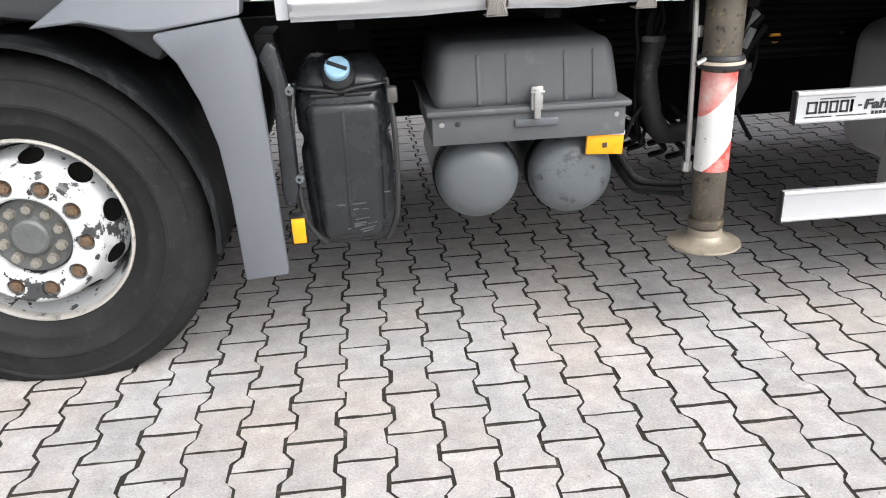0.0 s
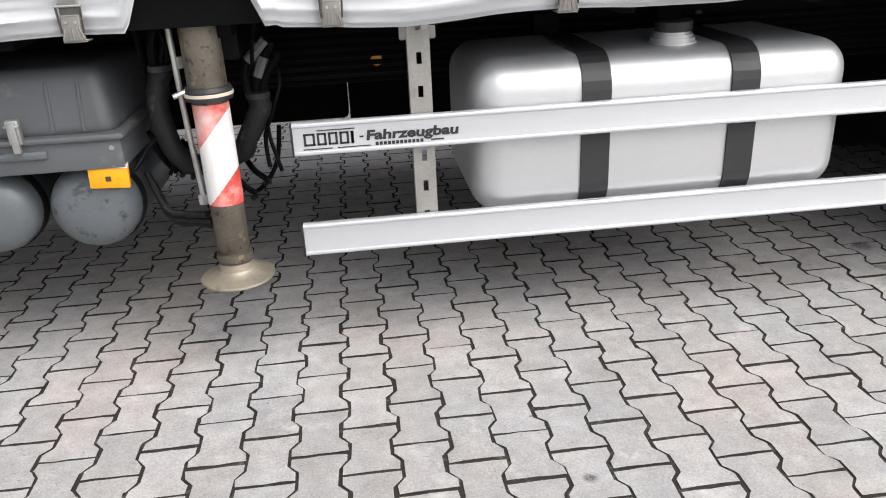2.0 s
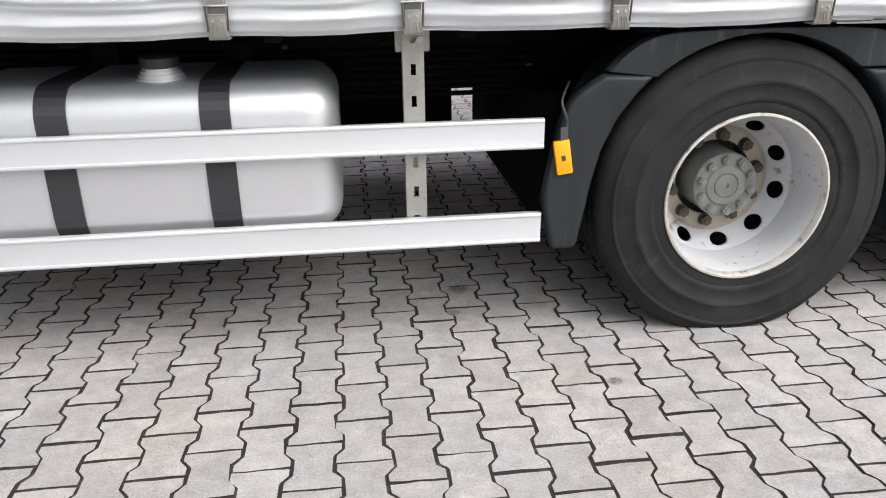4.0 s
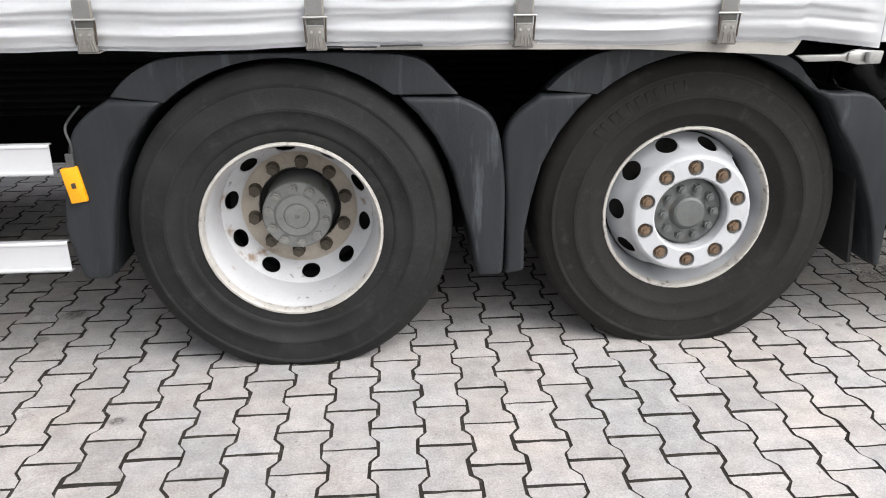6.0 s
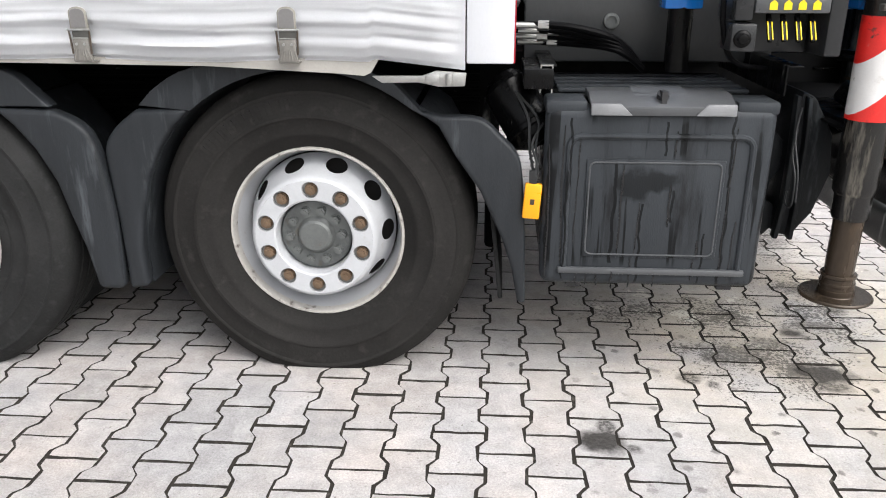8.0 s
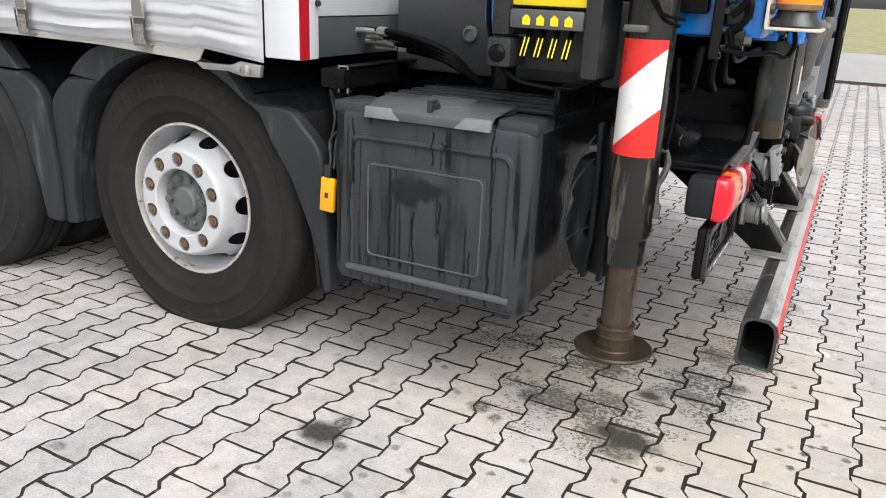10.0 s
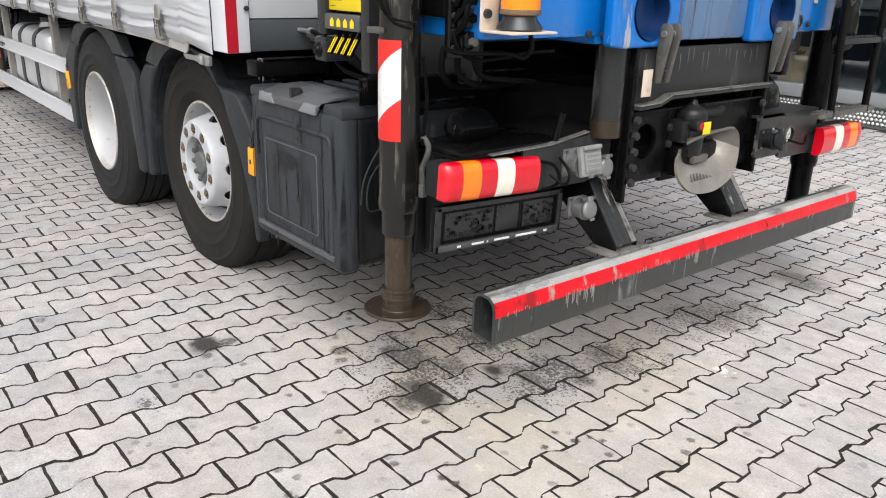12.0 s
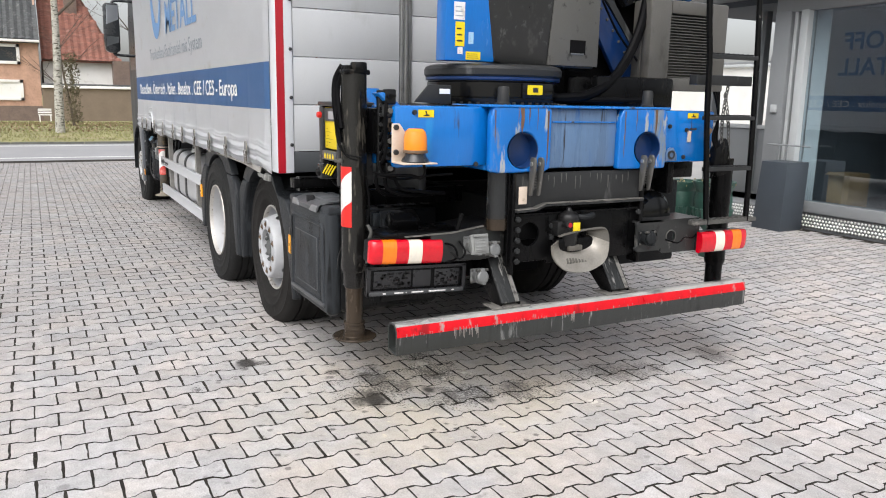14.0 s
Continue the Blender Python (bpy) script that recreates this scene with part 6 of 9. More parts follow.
lathe(bm, [(0, -0.004), (0.012, -0.003), (0.013, 0)], (3.461, cy - 0.075, 0.915), "x", 14, -1)
part("indicator_pin", bm, "red_tape", coupling)
boxpart("warning_label", (3.451, 3.455, cy - 0.05, cy - 0.005, 0.88, 0.925), "yellow", coupling, "yellow label", 0.001)
for i in range(10):
    y = cy - 0.085 + 0.019 * i
    boxpart("cast_mark", (3.434, 3.444, y + 0.012, y + 0.024, 0.704, 0.738), "jaw_dark", coupling, "", 0.001, (0, -35, 0))
boxpart("pin_keeper", (3.40, 3.44, cy - 0.06, cy + 0.03, 0.77, 0.80), "jaw_dark", coupling, "", 0.006)
# arms down to the bumper
for y0, y1 in ((2.635, 2.645), (2.745, 2.755), (3.35, 3.36), (3.47, 3.48)):
    bm = B()
    prism(bm, [(2.98, 0.80), (3.16, 0.84), (3.30, 0.74), (3.45, 0.535), (3.45, 0.50), (3.38, 0.50), (3.22, 0.62)], y0, y1)
    part("bumper_arm", bm, "crane_black", truck, "", 0.003)
for y0, y1 in ((2.64, 2.75), (3.355, 3.475)):
    bm = B()
    prism(bm, [(3.17, 0.835), (3.30, 0.742), (3.452, 0.537), (3.445, 0.527), (3.29, 0.732), (3.16, 0.828)], y0, y1)
    part("bumper_arm", bm, "arm_scuff_glint", truck, "", 0.002)
    # pale stripe: painted highlight down the scuffed arm
    bm = B()
    prism(bm, [(3.20, 0.816), (3.30, 0.744), (3.453, 0.539), (3.45, 0.535), (3.30, 0.739), (3.20, 0.811)], y1 - 0.028, y1 - 0.004)
    part("worn_edge", bm, "frame_edge", truck)
    boxpart("arm_foot", (3.36, 3.475, y0 - 0.06, y1 + 0.05, 0.512, 0.520), "frame_edge", truck, "", 0.003)
# underrun bumper: an open, rounded tube
outer = [(3.415, 0.365), (3.503, 0.358), (3.508, 0.365), (3.508, 0.468), (3.500, 0.494), (3.482, 0.507), (3.44, 0.509), (3.42, 0.500), (3.410, 0.482), (3.408, 0.375)]
inner = [(3.459 + (a - 3.459) * 0.82, 0.433 + (b - 0.433) * 0.88) for a, b in outer]
bm = B()
ends = []
for y in (2.028, 4.345):
    ends.append(([bm.verts.new((a, y, b)) for a, b in outer], [bm.verts.new((a, y, b)) for a, b in inner]))
n = len(outer)
for k in range(n):
    j = (k + 1) % n
    bm.faces.new((ends[0][0][k], ends[1][0][k], ends[1][0][j], ends[0][0][j]))
    bm.faces.new((ends[0][1][k], ends[0][1][j], ends[1][1][j], ends[1][1][k]))
    for e, o in ((0, 1), (1, -1)):
        q = (ends[e][0][k], ends[e][0][j], ends[e][1][j], ends[e][1][k])
        bm.faces.new(q if o > 0 else q[::-1])
bmesh.ops.recalc_face_normals(bm, faces=bm.faces[:])
bump = part("rear_bumper", bm, "bumper_grey", truck, "dark grey steel underrun bumper with a worn red stripe", sharp=40)
bm = B()
prism(bm, [(3.5085, 0.448), (3.5105, 0.448), (3.5105, 0.470), (3.502, 0.496), (3.500, 0.495), (3.5085, 0.469)], 2.03, 4.343, "y")
part("marking_tape", bm, "red_worn", bump, "worn red reflective tape")
# scuffed top strip with its sky reflection painted pale
bm = B()
prism(bm, [(3.500, 0.4945), (3.482, 0.5075), (3.455, 0.5088), (3.455, 0.5108), (3.483, 0.5095), (3.502, 0.4962)], 2.029, 4.344, "y")
part("bumper_top", bm, "bumper_top", bump)
runs = random.Random(14)
bm = B()
for y0, y1, n in ((2.05, 2.30, 16), (2.33, 2.47, 26), (2.55, 2.95, 30), (2.98, 3.12, 12), (3.2, 3.7, 18), (3.8, 4.2, 12)):
    for k in range(n):
        y, w = runs.uniform(y0, y1), runs.uniform(0.0007, 0.0022)
        top = 0.464 - abs(runs.gauss(0, 0.007))
        low = top - runs.uniform(0.006, 0.020) - (runs.uniform(0, 0.045) if y0 in (2.33, 2.98) else 0)
        prism(bm, [(y - w, top), (y + w * 0.7, top - 0.002), (y + w, (top + low) / 2), (y + w * 0.4, low), (y - w * 0.5, low + 0.004), (y - w * 0.6, (top + low) / 2)], 3.5085, 3.5110, "x")
tagged(part("scrape_marks", bm, "scrape", bump, "pale vertical scrapes"), kind="stuff")

# ---- loader crane ----
crane = thing("loader_crane", (3.1, 3.18, 0.28), "blue loader crane folded behind the load box, with black stabiliser legs", "crane")


def leg_tape(parent, c, r, z0, z1, cuts, faded, a0=160, a1=338):
    """Tape stuck on part of the leg's round, divided on a slant into red and white."""
    seg = 40
    angles = [radians(a0 + (a1 - a0) * i / seg) for i in range(seg + 1)]
    lines = [[z0] * (seg + 1)] + [[min(z1, max(z0, z0 + h + 0.062 * math.cos(a))) for a in angles] for h in cuts] + [[z1] * (seg + 1)]
    for k in range(len(lines) - 1):
        bm = B()
        for i in range(seg):
            quad = [(i, lines[k][i]), (i + 1, lines[k][i + 1]), (i + 1, lines[k + 1][i + 1]), (i, lines[k + 1][i])]
            if quad[3][1] - quad[0][1] < 1e-4 and quad[2][1] - quad[1][1] < 1e-4:
                continue
            ngon(bm, [(c[0] + r * math.cos(angles[j]), c[1] + r * math.sin(angles[j]), z) for j, z in quad])
        bmesh.ops.remove_doubles(bm, verts=bm.verts[:], dist=2e-5)
        bmesh.ops.solidify(bm, geom=bm.faces[:], thickness=-0.0012)
        part("warning_tape", bm, ("tape_pink" if faded else "tape_red") if k % 2 == 0 else "tape_white", parent, "", sharp=40)


def foot(parent, c, z, r, material):
    bm = B()
    lathe(bm, [(0, z), (r * 0.95, z), (r, z + 0.004), (r, z + 0.009), (r * 0.96, z + 0.013), (r * 0.62, z + 0.011), (r * 0.52, z + 0.012), (r * 0.505, z + 0.014), (r * 0.50, z + 0.030), (r * 0.465, z + 0.032), (r * 0.46, z + 0.062), (0.0, z + 0.062)], (c[0], c[1], 0), "z", 40)
    f = part("foot_plate", bm, material, parent, sharp=22)
    bm = B()
    for dz, rr in ((0.050, 0.055), (0.064, 0.051), (0.078, 0.055)):
        lathe(bm, [(0, z + dz - 0.006), (rr, z + dz - 0.006), (rr, z + dz + 0.006), (0, z + dz + 0.006)], (c[0], c[1], 0), "z", 28)
    part("foot_collar", bm, material, f, "", 0.002)


# leg by the black storage box
c = (3.082, 1.985)
bm = B()
lathe(bm, [(0, 0.685), (0.058, 0.685), (0.064, 0.697), (0.0655, 0.722), (0.063, 0.74), (0.063, 1.66), (0, 1.66)], (c[0], c[1], 0), "z", 40)
leg = part("stabiliser_leg", bm, "sleeve", crane, "black greasy stabiliser leg with red and white tape")
leg_tape(leg, c, 0.0642, 0.918, 1.216, (0.075, 0.224), False, 160, 328)
bm = B()
lathe(bm, [(0, 0.605), (0.051, 0.605), (0.055, 0.615), (0.055, 0.69), (0, 0.69)], (c[0], c[1], 0), "z", 36)
part("leg_collar", bm, "sleeve", leg)
bm = B()
lathe(bm, [(0, 0.41), (0.045, 0.41), (0.045, 0.61), (0, 0.61)], (c[0], c[1], 0), "z", 32)
part("inner_leg", bm, "leg_dark", leg)
foot(leg, c, 0.338, 0.113, "leg_dark")
# bent wire holder behind the leg
for pts in ([(2.93, 2.10, 0.93), (2.90, 2.035, 0.845), (2.90, 1.975, 0.75), (2.90, 1.96, 0.66)], [(2.93, 2.11, 0.86), (2.90, 2.04, 0.795), (2.90, 1.992, 0.73), (2.90, 1.988, 0.642), (2.90, 2.04, 0.632), (2.93, 2.12, 0.65)]):
    bm = B()
    tube(bm, pts, 0.0032, 6)
    part("wire_holder", bm, "crane_grey", truck)
# head of the leg with valves and hoses
bm = B()
box(bm, 3.03, 3.14, 1.92, 2.05, 1.655, 1.68)
box(bm, 3.02, 3.10, 1.93, 2.03, 1.66, 1.70)
rod(bm, (3.11, 2.0, 1.66), (3.11, 2.0, 1.715), 0.04, seg=16)
part("leg_valve", bm, "crane_black", leg, "", 0.008)
rng = random.Random(11)
for i, (pts, r) in enumerate((
        ([(3.04, 1.945, 1.70), (3.02, 1.915, 1.63), (3.035, 1.905, 1.53), (3.06, 1.908, 1.43), (3.075, 1.915, 1.33)], 0.016),
        ([(3.08, 1.94, 1.69), (3.055, 1.915, 1.60), (3.07, 1.912, 1.50), (3.095, 1.916, 1.40)], 0.012),
        ([(3.07, 1.912, 1.50), (3.05, 1.90, 1.44), (3.09, 1.905, 1.34), (3.12, 1.93, 1.27), (3.15, 1.98, 1.25)], 0.005),
        ([(3.05, 1.91, 1.52), (3.075, 1.895, 1.45), (3.07, 1.90, 1.36), (3.11, 1.92, 1.285), (3.16, 1.99, 1.265)], 0.004),
        ([(3.20, 2.06, 1.20), (3.19, 2.06, 1.13), (3.17, 2.12, 1.08), (3.1, 2.3, 1.06)], 0.010),
        ([(3.23, 2.09, 1.20), (3.225, 2.10, 1.12), (3.22, 2.2, 1.08), (3.15, 2.4, 1.07)], 0.010),
        ([(3.25, 2.12, 1.20), (3.25, 2.16, 1.12), (3.26, 2.26, 1.10), (3.22, 2.42, 1.08)], 0.009),
        ([(3.26, 2.04, 1.25), (3.275, 2.06, 1.19), (3.28, 2.14, 1.165), (3.29, 2.30, 1.18), (3.30, 2.42, 1.185)], 0.006),
        ([(3.15, 2.02, 1.17), (3.155, 2.035, 1.05), (3.15, 2.03, 0.95), (3.145, 2.03, 0.90)], 0.006))):
    bm = B()
    tube(bm, pts, r, 8)
    part("hydraulic_hose", bm, "hose", crane)
bm = B()
tube(bm, [(3.145, 2.03, 0.93), (3.155, 2.045, 0.895), (3.15, 2.04, 0.86), (3.135, 2.035, 0.82), (3.14, 2.035, 0.77)], 0.0095, 8)
part("leg_pipe", bm, "hook_grey", crane, "bent grey hydraulic pipe")
bm = B()
rod(bm, (3.14, 2.035, 0.735), (3.14, 2.035, 0.775), 0.015, seg=6)
part("hose_fitting", bm, "hook_grey", crane)
# upright valve plate with bolted edges between the leg and the beam
vp = boxpart("valve_plate", (3.215, 3.245, 2.045, 2.135, 1.17, 1.585), "gloss_black", crane, "black valve plate with bolts", 0.006)
for k in range(9):
    z = 1.20 + 0.045 * k
    for y in (2.056, 2.124):
        bm = B()
        hexagon(bm, (3.244, y, z), 0.0095, 0.011, "x", 1, 0.3 * k)
        part("plate_bolt", bm, "crane_grey", vp)
for k, (y, z, h, d, m) in enumerate(((2.09, 1.555, 0.035, 0.045, "gloss_black"), (2.085, 1.49, 0.028, 0.055, "crane_grey"), (2.095, 1.425, 0.035, 0.050, "leg_dark"), (2.085, 1.35, 0.030, 0.060, "gloss_black"), (2.09, 1.285, 0.026, 0.045, "crane_grey"), (2.09, 1.22, 0.028, 0.050, "gloss_black"))):
    b = boxpart("valve_block", (3.246, 3.246 + d, y - 0.026, y + 0.026, z - h, z + h), m, crane, "", 0.006)
    bm = B()
    rod(bm, (3.246 + d, y - 0.008, z), (3.262 + d, y - 0.008, z), 0.013, seg=6)
    part("valve_cap", bm, "hook_grey" if k % 2 else "crane_black", b)
bm = B()
for k in range(4):
    tube(bm, [(3.27, 2.075 + 0.008 * k, 1.54 - 0.05 * k), (3.30, 2.06, 1.50 - 0.06 * k), (3.295, 2.055, 1.42 - 0.05 * k), (3.26, 2.05, 1.36 - 0.04 * k)], 0.009, 7)
part("hydraulic_hose", bm, "hose", crane)
boxpart("leg_guide", (3.0, 3.2, 2.06, 2.3, 1.28, 1.50), "crane_black", crane, "", 0.01)
boxpart("leg_clamp", (3.03, 3.09, 1.900, 1.935, 1.232, 1.250), "hook_grey", leg, "pale clamp ring end", 0.004)

# leg on the far side
c = (3.2, 4.40)
bm = B()
lathe(bm, [(0, 0.55), (0.058, 0.55), (0.064, 0.57), (0.064, 1.22), (0, 1.22)], (c[0], c[1], 0), "z", 40)
legr = part("stabiliser_leg", bm, "crane_black", crane, "black stabiliser leg")
bm = B()
lathe(bm, [(0, 0.36), (0.052, 0.36), (0.052, 0.56), (0, 0.56)], (c[0], c[1], 0), "z", 32)
part("inner_leg", bm, "crane_black", legr)
foot(legr, c, 0.285, 0.128, "crane_black")

# leg by the side guard
front_legs = thing("front_stabiliser", (-3.435, 2.05, 0.26), "rusty front stabiliser leg with faded red and white tape", "stabiliser leg")
c = (-3.445, 2.01)
bm = B()
lathe(bm, [(0, 0.905), (0.058, 0.905), (0.058, 1.45), (0, 1.45)], (c[0], c[1], 0), "z", 40)
lf = part("outer_leg", bm, "leg_rust", front_legs)
bm = B()
lathe(bm, [(0.05, 0.882), (0.069, 0.886), (0.071, 0.897), (0.069, 0.905), (0.071, 0.913), (0.066, 0.925), (0.05, 0.926)], (c[0], c[1], 0), "z", 40, closed=True)
part("leg_collar", bm, "print_black", lf)
bm = B()
lathe(bm, [(0.06, 0.897), (0.0725, 0.899), (0.0725, 0.908), (0.06, 0.91)], (c[0], c[1], 0), "z", 40, closed=True)
part("clamp_band", bm, "cream", lf, "pale clamp band")
bm = B()
rod(bm, (c[0] - 0.06, 1.985, 0.915), (c[0] - 0.095, 1.97, 0.905), 0.008, seg=8)
part("clamp_screw", bm, "steel", lf)
bm = B()
lathe(bm, [(0, 0.405), (0.048, 0.405), (0.052, 0.412), (0.052, 0.90), (0, 0.90)], (c[0], c[1], 0), "z", 40)
lin = part("inner_leg", bm, "leg_rust", front_legs)
leg_tape(lin, c, 0.0532, 0.562, 0.876, (0.05, 0.235), True, 130, 375)
z, r = 0.300, 0.120
bm = B()
lathe(bm, [(0, z), (r * 0.96, z), (r, z + 0.005), (r * 0.985, z + 0.011), (r * 0.88, z + 0.014), (r * 0.70, z + 0.020), (r * 0.55, z + 0.028), (r * 0.48, z + 0.038), (r * 0.45, z + 0.060), (0, z + 0.072)], (c[0], c[1], 0), "z", 44)
ft2 = part("foot_plate", bm, "foot_rust", front_legs, "dished pale rusty foot plate", sharp=30)
bm = B()
lathe(bm, [(0, z + 0.068), (0.056, z + 0.068), (0.058, z + 0.080), (0.056, z + 0.092), (0.044, z + 0.094), (0.044, z + 0.106), (0, z + 0.106)], (c[0], c[1], 0), "z", 36)
part("foot_collar", bm, "leg_rust", ft2, sharp=30)
boxpart("leg_bracket", (-3.52, -3.35, 2.1, 2.76, 0.98, 1.12), "chassis", front_legs, "", 0.01)
# hose loop in a fabric sleeve round the leg, with the hoses that leave it
bm = B()
sleeve_line = smooth_line([Vector(p) for p in [(-3.606, 2.160, 0.953), (-3.626, 2.140, 0.870), (-3.625, 2.130, 0.782), (-3.597, 2.130, 0.696), (-3.537, 2.150, 0.648), (-3.411, 2.150, 0.671), (-3.357, 2.130, 0.748), (-3.317, 2.130, 0.818), (-3.319, 2.140, 0.853)]], 5)
tube(bm, sleeve_line, 0.034, 14, 2)
for v in bm.verts:
    v.co += Vector((0.007 * noise.noise((v.co.x * 26, v.co.z * 26, 1)), 0, 0.007 * noise.noise((v.co.x * 26, v.co.z * 26, 7))))
hose_loop = part("hose_loop", bm, "hose_sleeve", front_legs, "black fabric-sleeved hose loop")
for pts, r, m in (([(-3.619, 2.160, 0.943), (-3.622, 2.160, 1.006), (-3.604, 2.160, 1.073), (-3.568, 2.160, 1.129)], 0.016, "hose"), ([(-3.607, 2.170, 0.941), (-3.597, 2.170, 1.003), (-3.570, 2.170, 1.061), (-3.548, 2.170, 1.110)], 0.014, "hose"), ([(-3.348, 2.150, 0.857), (-3.352, 2.150, 0.920), (-3.337, 2.150, 0.967), (-3.276, 2.150, 1.028)], 0.013, "hose"), ([(-3.329, 2.150, 0.851), (-3.313, 2.150, 0.917), (-3.287, 2.150, 0.977), (-3.260, 2.150, 1.019)], 0.014, "hose"), ([(-3.309, 2.150, 0.850), (-3.295, 2.150, 0.907), (-3.264, 2.150, 0.954), (-3.243, 2.150, 0.983)], 0.012, "hose"), ([(-3.282, 2.300, 0.724), (-3.302, 2.300, 0.605), (-3.347, 2.300, 0.526), (-3.396, 2.300, 0.488)], 0.008, "hose"),
                  ([(-3.535, 2.03, 1.16), (-3.53, 2.02, 1.0), (-3.525, 2.02, 0.8), (-3.515, 2.03, 0.56)], 0.009, "steel"),
                  ([(-3.72, 2.2, 0.62), (-3.66, 2.12, 0.52), (-3.60, 2.1, 0.50), (-3.52, 2.06, 0.505)], 0.011, "hose_sleeve"),
                  ([(-3.72, 2.22, 0.60), (-3.66, 2.14, 0.49), (-3.60, 2.12, 0.475), (-3.51, 2.07, 0.478)], 0.011, "hose_sleeve"),
                  ([(-3.72, 2.24, 0.58), (-3.65, 2.16, 0.465), (-3.58, 2.14, 0.452), (-3.50, 2.08, 0.456)], 0.011, "hose_sleeve"),
                  ([(-3.78, 2.06, 0.66), (-3.72, 2.06, 0.67), (-3.68, 2.1, 0.72), (-3.62, 2.12, 0.78)], 0.007, "hose")):
    bm = B()
    tube(bm, pts, r, 10)
    part("hydraulic_hose", bm, m, front_legs)
for p, q in (((-3.337, 2.150, 0.967), (-3.276, 2.150, 1.028)), ((-3.313, 2.150, 0.917), (-3.287, 2.150, 0.977))):
    bm = B()
    rod(bm, p, q, 0.018, seg=8)
    part("hose_fitting", bm, "hub_grey", front_legs)
for z in (0.575, 1.0):
    bm = B()
    rod(bm, (-3.517, 2.03, z - 0.022), (-3.517, 2.03, z + 0.01), 0.016, seg=6)
    part("hose_fitting", bm, "steel", front_legs)
for i in range(4):
    bm = B()
    x, y, z = -3.66 + rng.uniform(0, 0.12) + (0.28 if i % 2 else 0), 2.10 + rng.uniform(0, 0.1), 1.12
    tube(bm, [(x, y, z)] + [(x + rng.uniform(-0.035, 0.035), y + rng.uniform(-0.03, 0.04), z - 0.1 * q) for q in range(1, 6)], rng.uniform(0.006, 0.011), 7)
    part("cable", bm, "hose", front_legs)
for x, y, z in ((-3.606, 2.160, 0.953), (-3.319, 2.140, 0.853)):
    bm = B()
    rod(bm, (x, y, z), (x, y, z + 0.018), 0.038, seg=14)
    part("cable_tie", bm, "crane_grey", front_legs)
for i in range(9):
    bm = B()
    y, z = 2.16 + rng.uniform(-0.03, 0.08), 0.60 + rng.uniform(-0.06, 0.12)
    x = -3.66 + 0.035 * i
    tube(bm, [(x - 0.06, y + 0.1, z + 0.1), (x, y, z + 0.03), (x + 0.04, y + 0.02, z - 0.02), (x + 0.02, y + 0.1, z - 0.06)], 0.011, 6)
    part("hydraulic_hose", bm, "hose", front_legs)

# stabiliser beam: blue steel with two rounded bulges
bm = B()
box(bm, 3.04, 3.335, 2.09, 2.60, 1.225, 1.515)
beam = part("stabiliser_beam", bm, "blue", crane, "scuffed blue stabiliser beam", 0.012)
boxpart("beam_arm", (3.04, 3.335, 3.70, 4.15, 1.215, 1.508), "blue", beam, "", 0.012)
boxpart("beam_core", (3.04, 3.33, 2.58, 3.72, 1.20, 1.515), "blue", beam, "", 0.01)
for y0, y1, hy, m in ((2.575, 2.94, 2.768, "blue_chipped"), (3.385, 3.73, 3.588, "blue_chipped")):
    bm = B()
    plate_with_hole(bm, y0, y1, 1.190, 1.520, hy, 1.302, 0.089, 3.40, 0.045)
    rounded(bm, 0.012, 3, 60)
    part("beam_bulge", bm, m, beam)
    # shallow tube in dark blue: the hole's inner shade is in the colour
    bm = B()
    lathe(bm, [(0.089, 0.0), (0.086, 0.002), (0.084, 0.06), (0, 0.06)], (3.402, hy, 1.302), "x", 32, -1)
    part("hole_tube", bm, "blue_dark", beam)
boxpart("worn_face", (3.33, 3.368, 2.935, 3.39, 1.205, 1.512), "blue_worn", beam, "blue paint worn to grey", 0.012)
boxpart("worn_face", (3.366, 3.378, 2.96, 3.37, 1.44, 1.447), "blue", beam, "", 0.001)
boxpart("beam_cap", (3.02, 3.405, 2.56, 3.74, 1.513, 1.527), "blue", beam, "", 0.006)
for y in (2.678, 3.62):
    bm = B()
    lathe(bm, [(0.036, 1.52), (0.036, 1.535), (0.030, 1.54), (0.029, 1.605), (0.024, 1.615), (0, 1.616)], (3.34, y, 0), "z", 20)
    part("rubber_stop", bm, "crane_grey", beam)
for y0, y1, z0, z1 in ((2.21, 2.293, 1.462, 1.497), (3.935, 4.018, 1.466, 1.496)):
    s = boxpart("warning_label", (3.336, 3.338, y0, y1, z0, z1), "yellow", beam, "yellow warning label", 0)
    bm = B()
    ym = (y0 + y1) / 2
    prism(bm, [(ym - 0.006, z1 - 0.006), (ym + 0.003, z1 - 0.006), (ym + 0.006, z0 + 0.014), (ym + 0.018, z0 + 0.012), (ym + 0.018, z0 + 0.006), (ym - 0.014, z0 + 0.006), (ym - 0.014, z0 + 0.011), (ym, z0 + 0.013)], 3.338, 3.339, "x")
    part("pictogram", bm, "print_black", s)
for y, z in ((2.19, 1.485), (2.53, 1.235), (2.60, 1.23), (3.93, 1.40), (3.80, 1.42), (3.92, 1.245)):
    bm = B()
    lathe(bm, [(0, -0.01), (0.011, -0.009), (0.013, 0)], (3.338, y, z), "x", 10, -1)
    part("bolt", bm, "crane_grey", beam)
# raised black bar paints the shade in the slot
boxpart("handle_slot", (3.336, 3.341, 3.955, 4.01, 1.40, 1.41), "print_black", beam, "", 0.002)
boxpart("latch_plate", (3.336, 3.344, 3.94, 3.968, 1.33, 1.395), "cream", beam, "", 0.006)
bm = B()
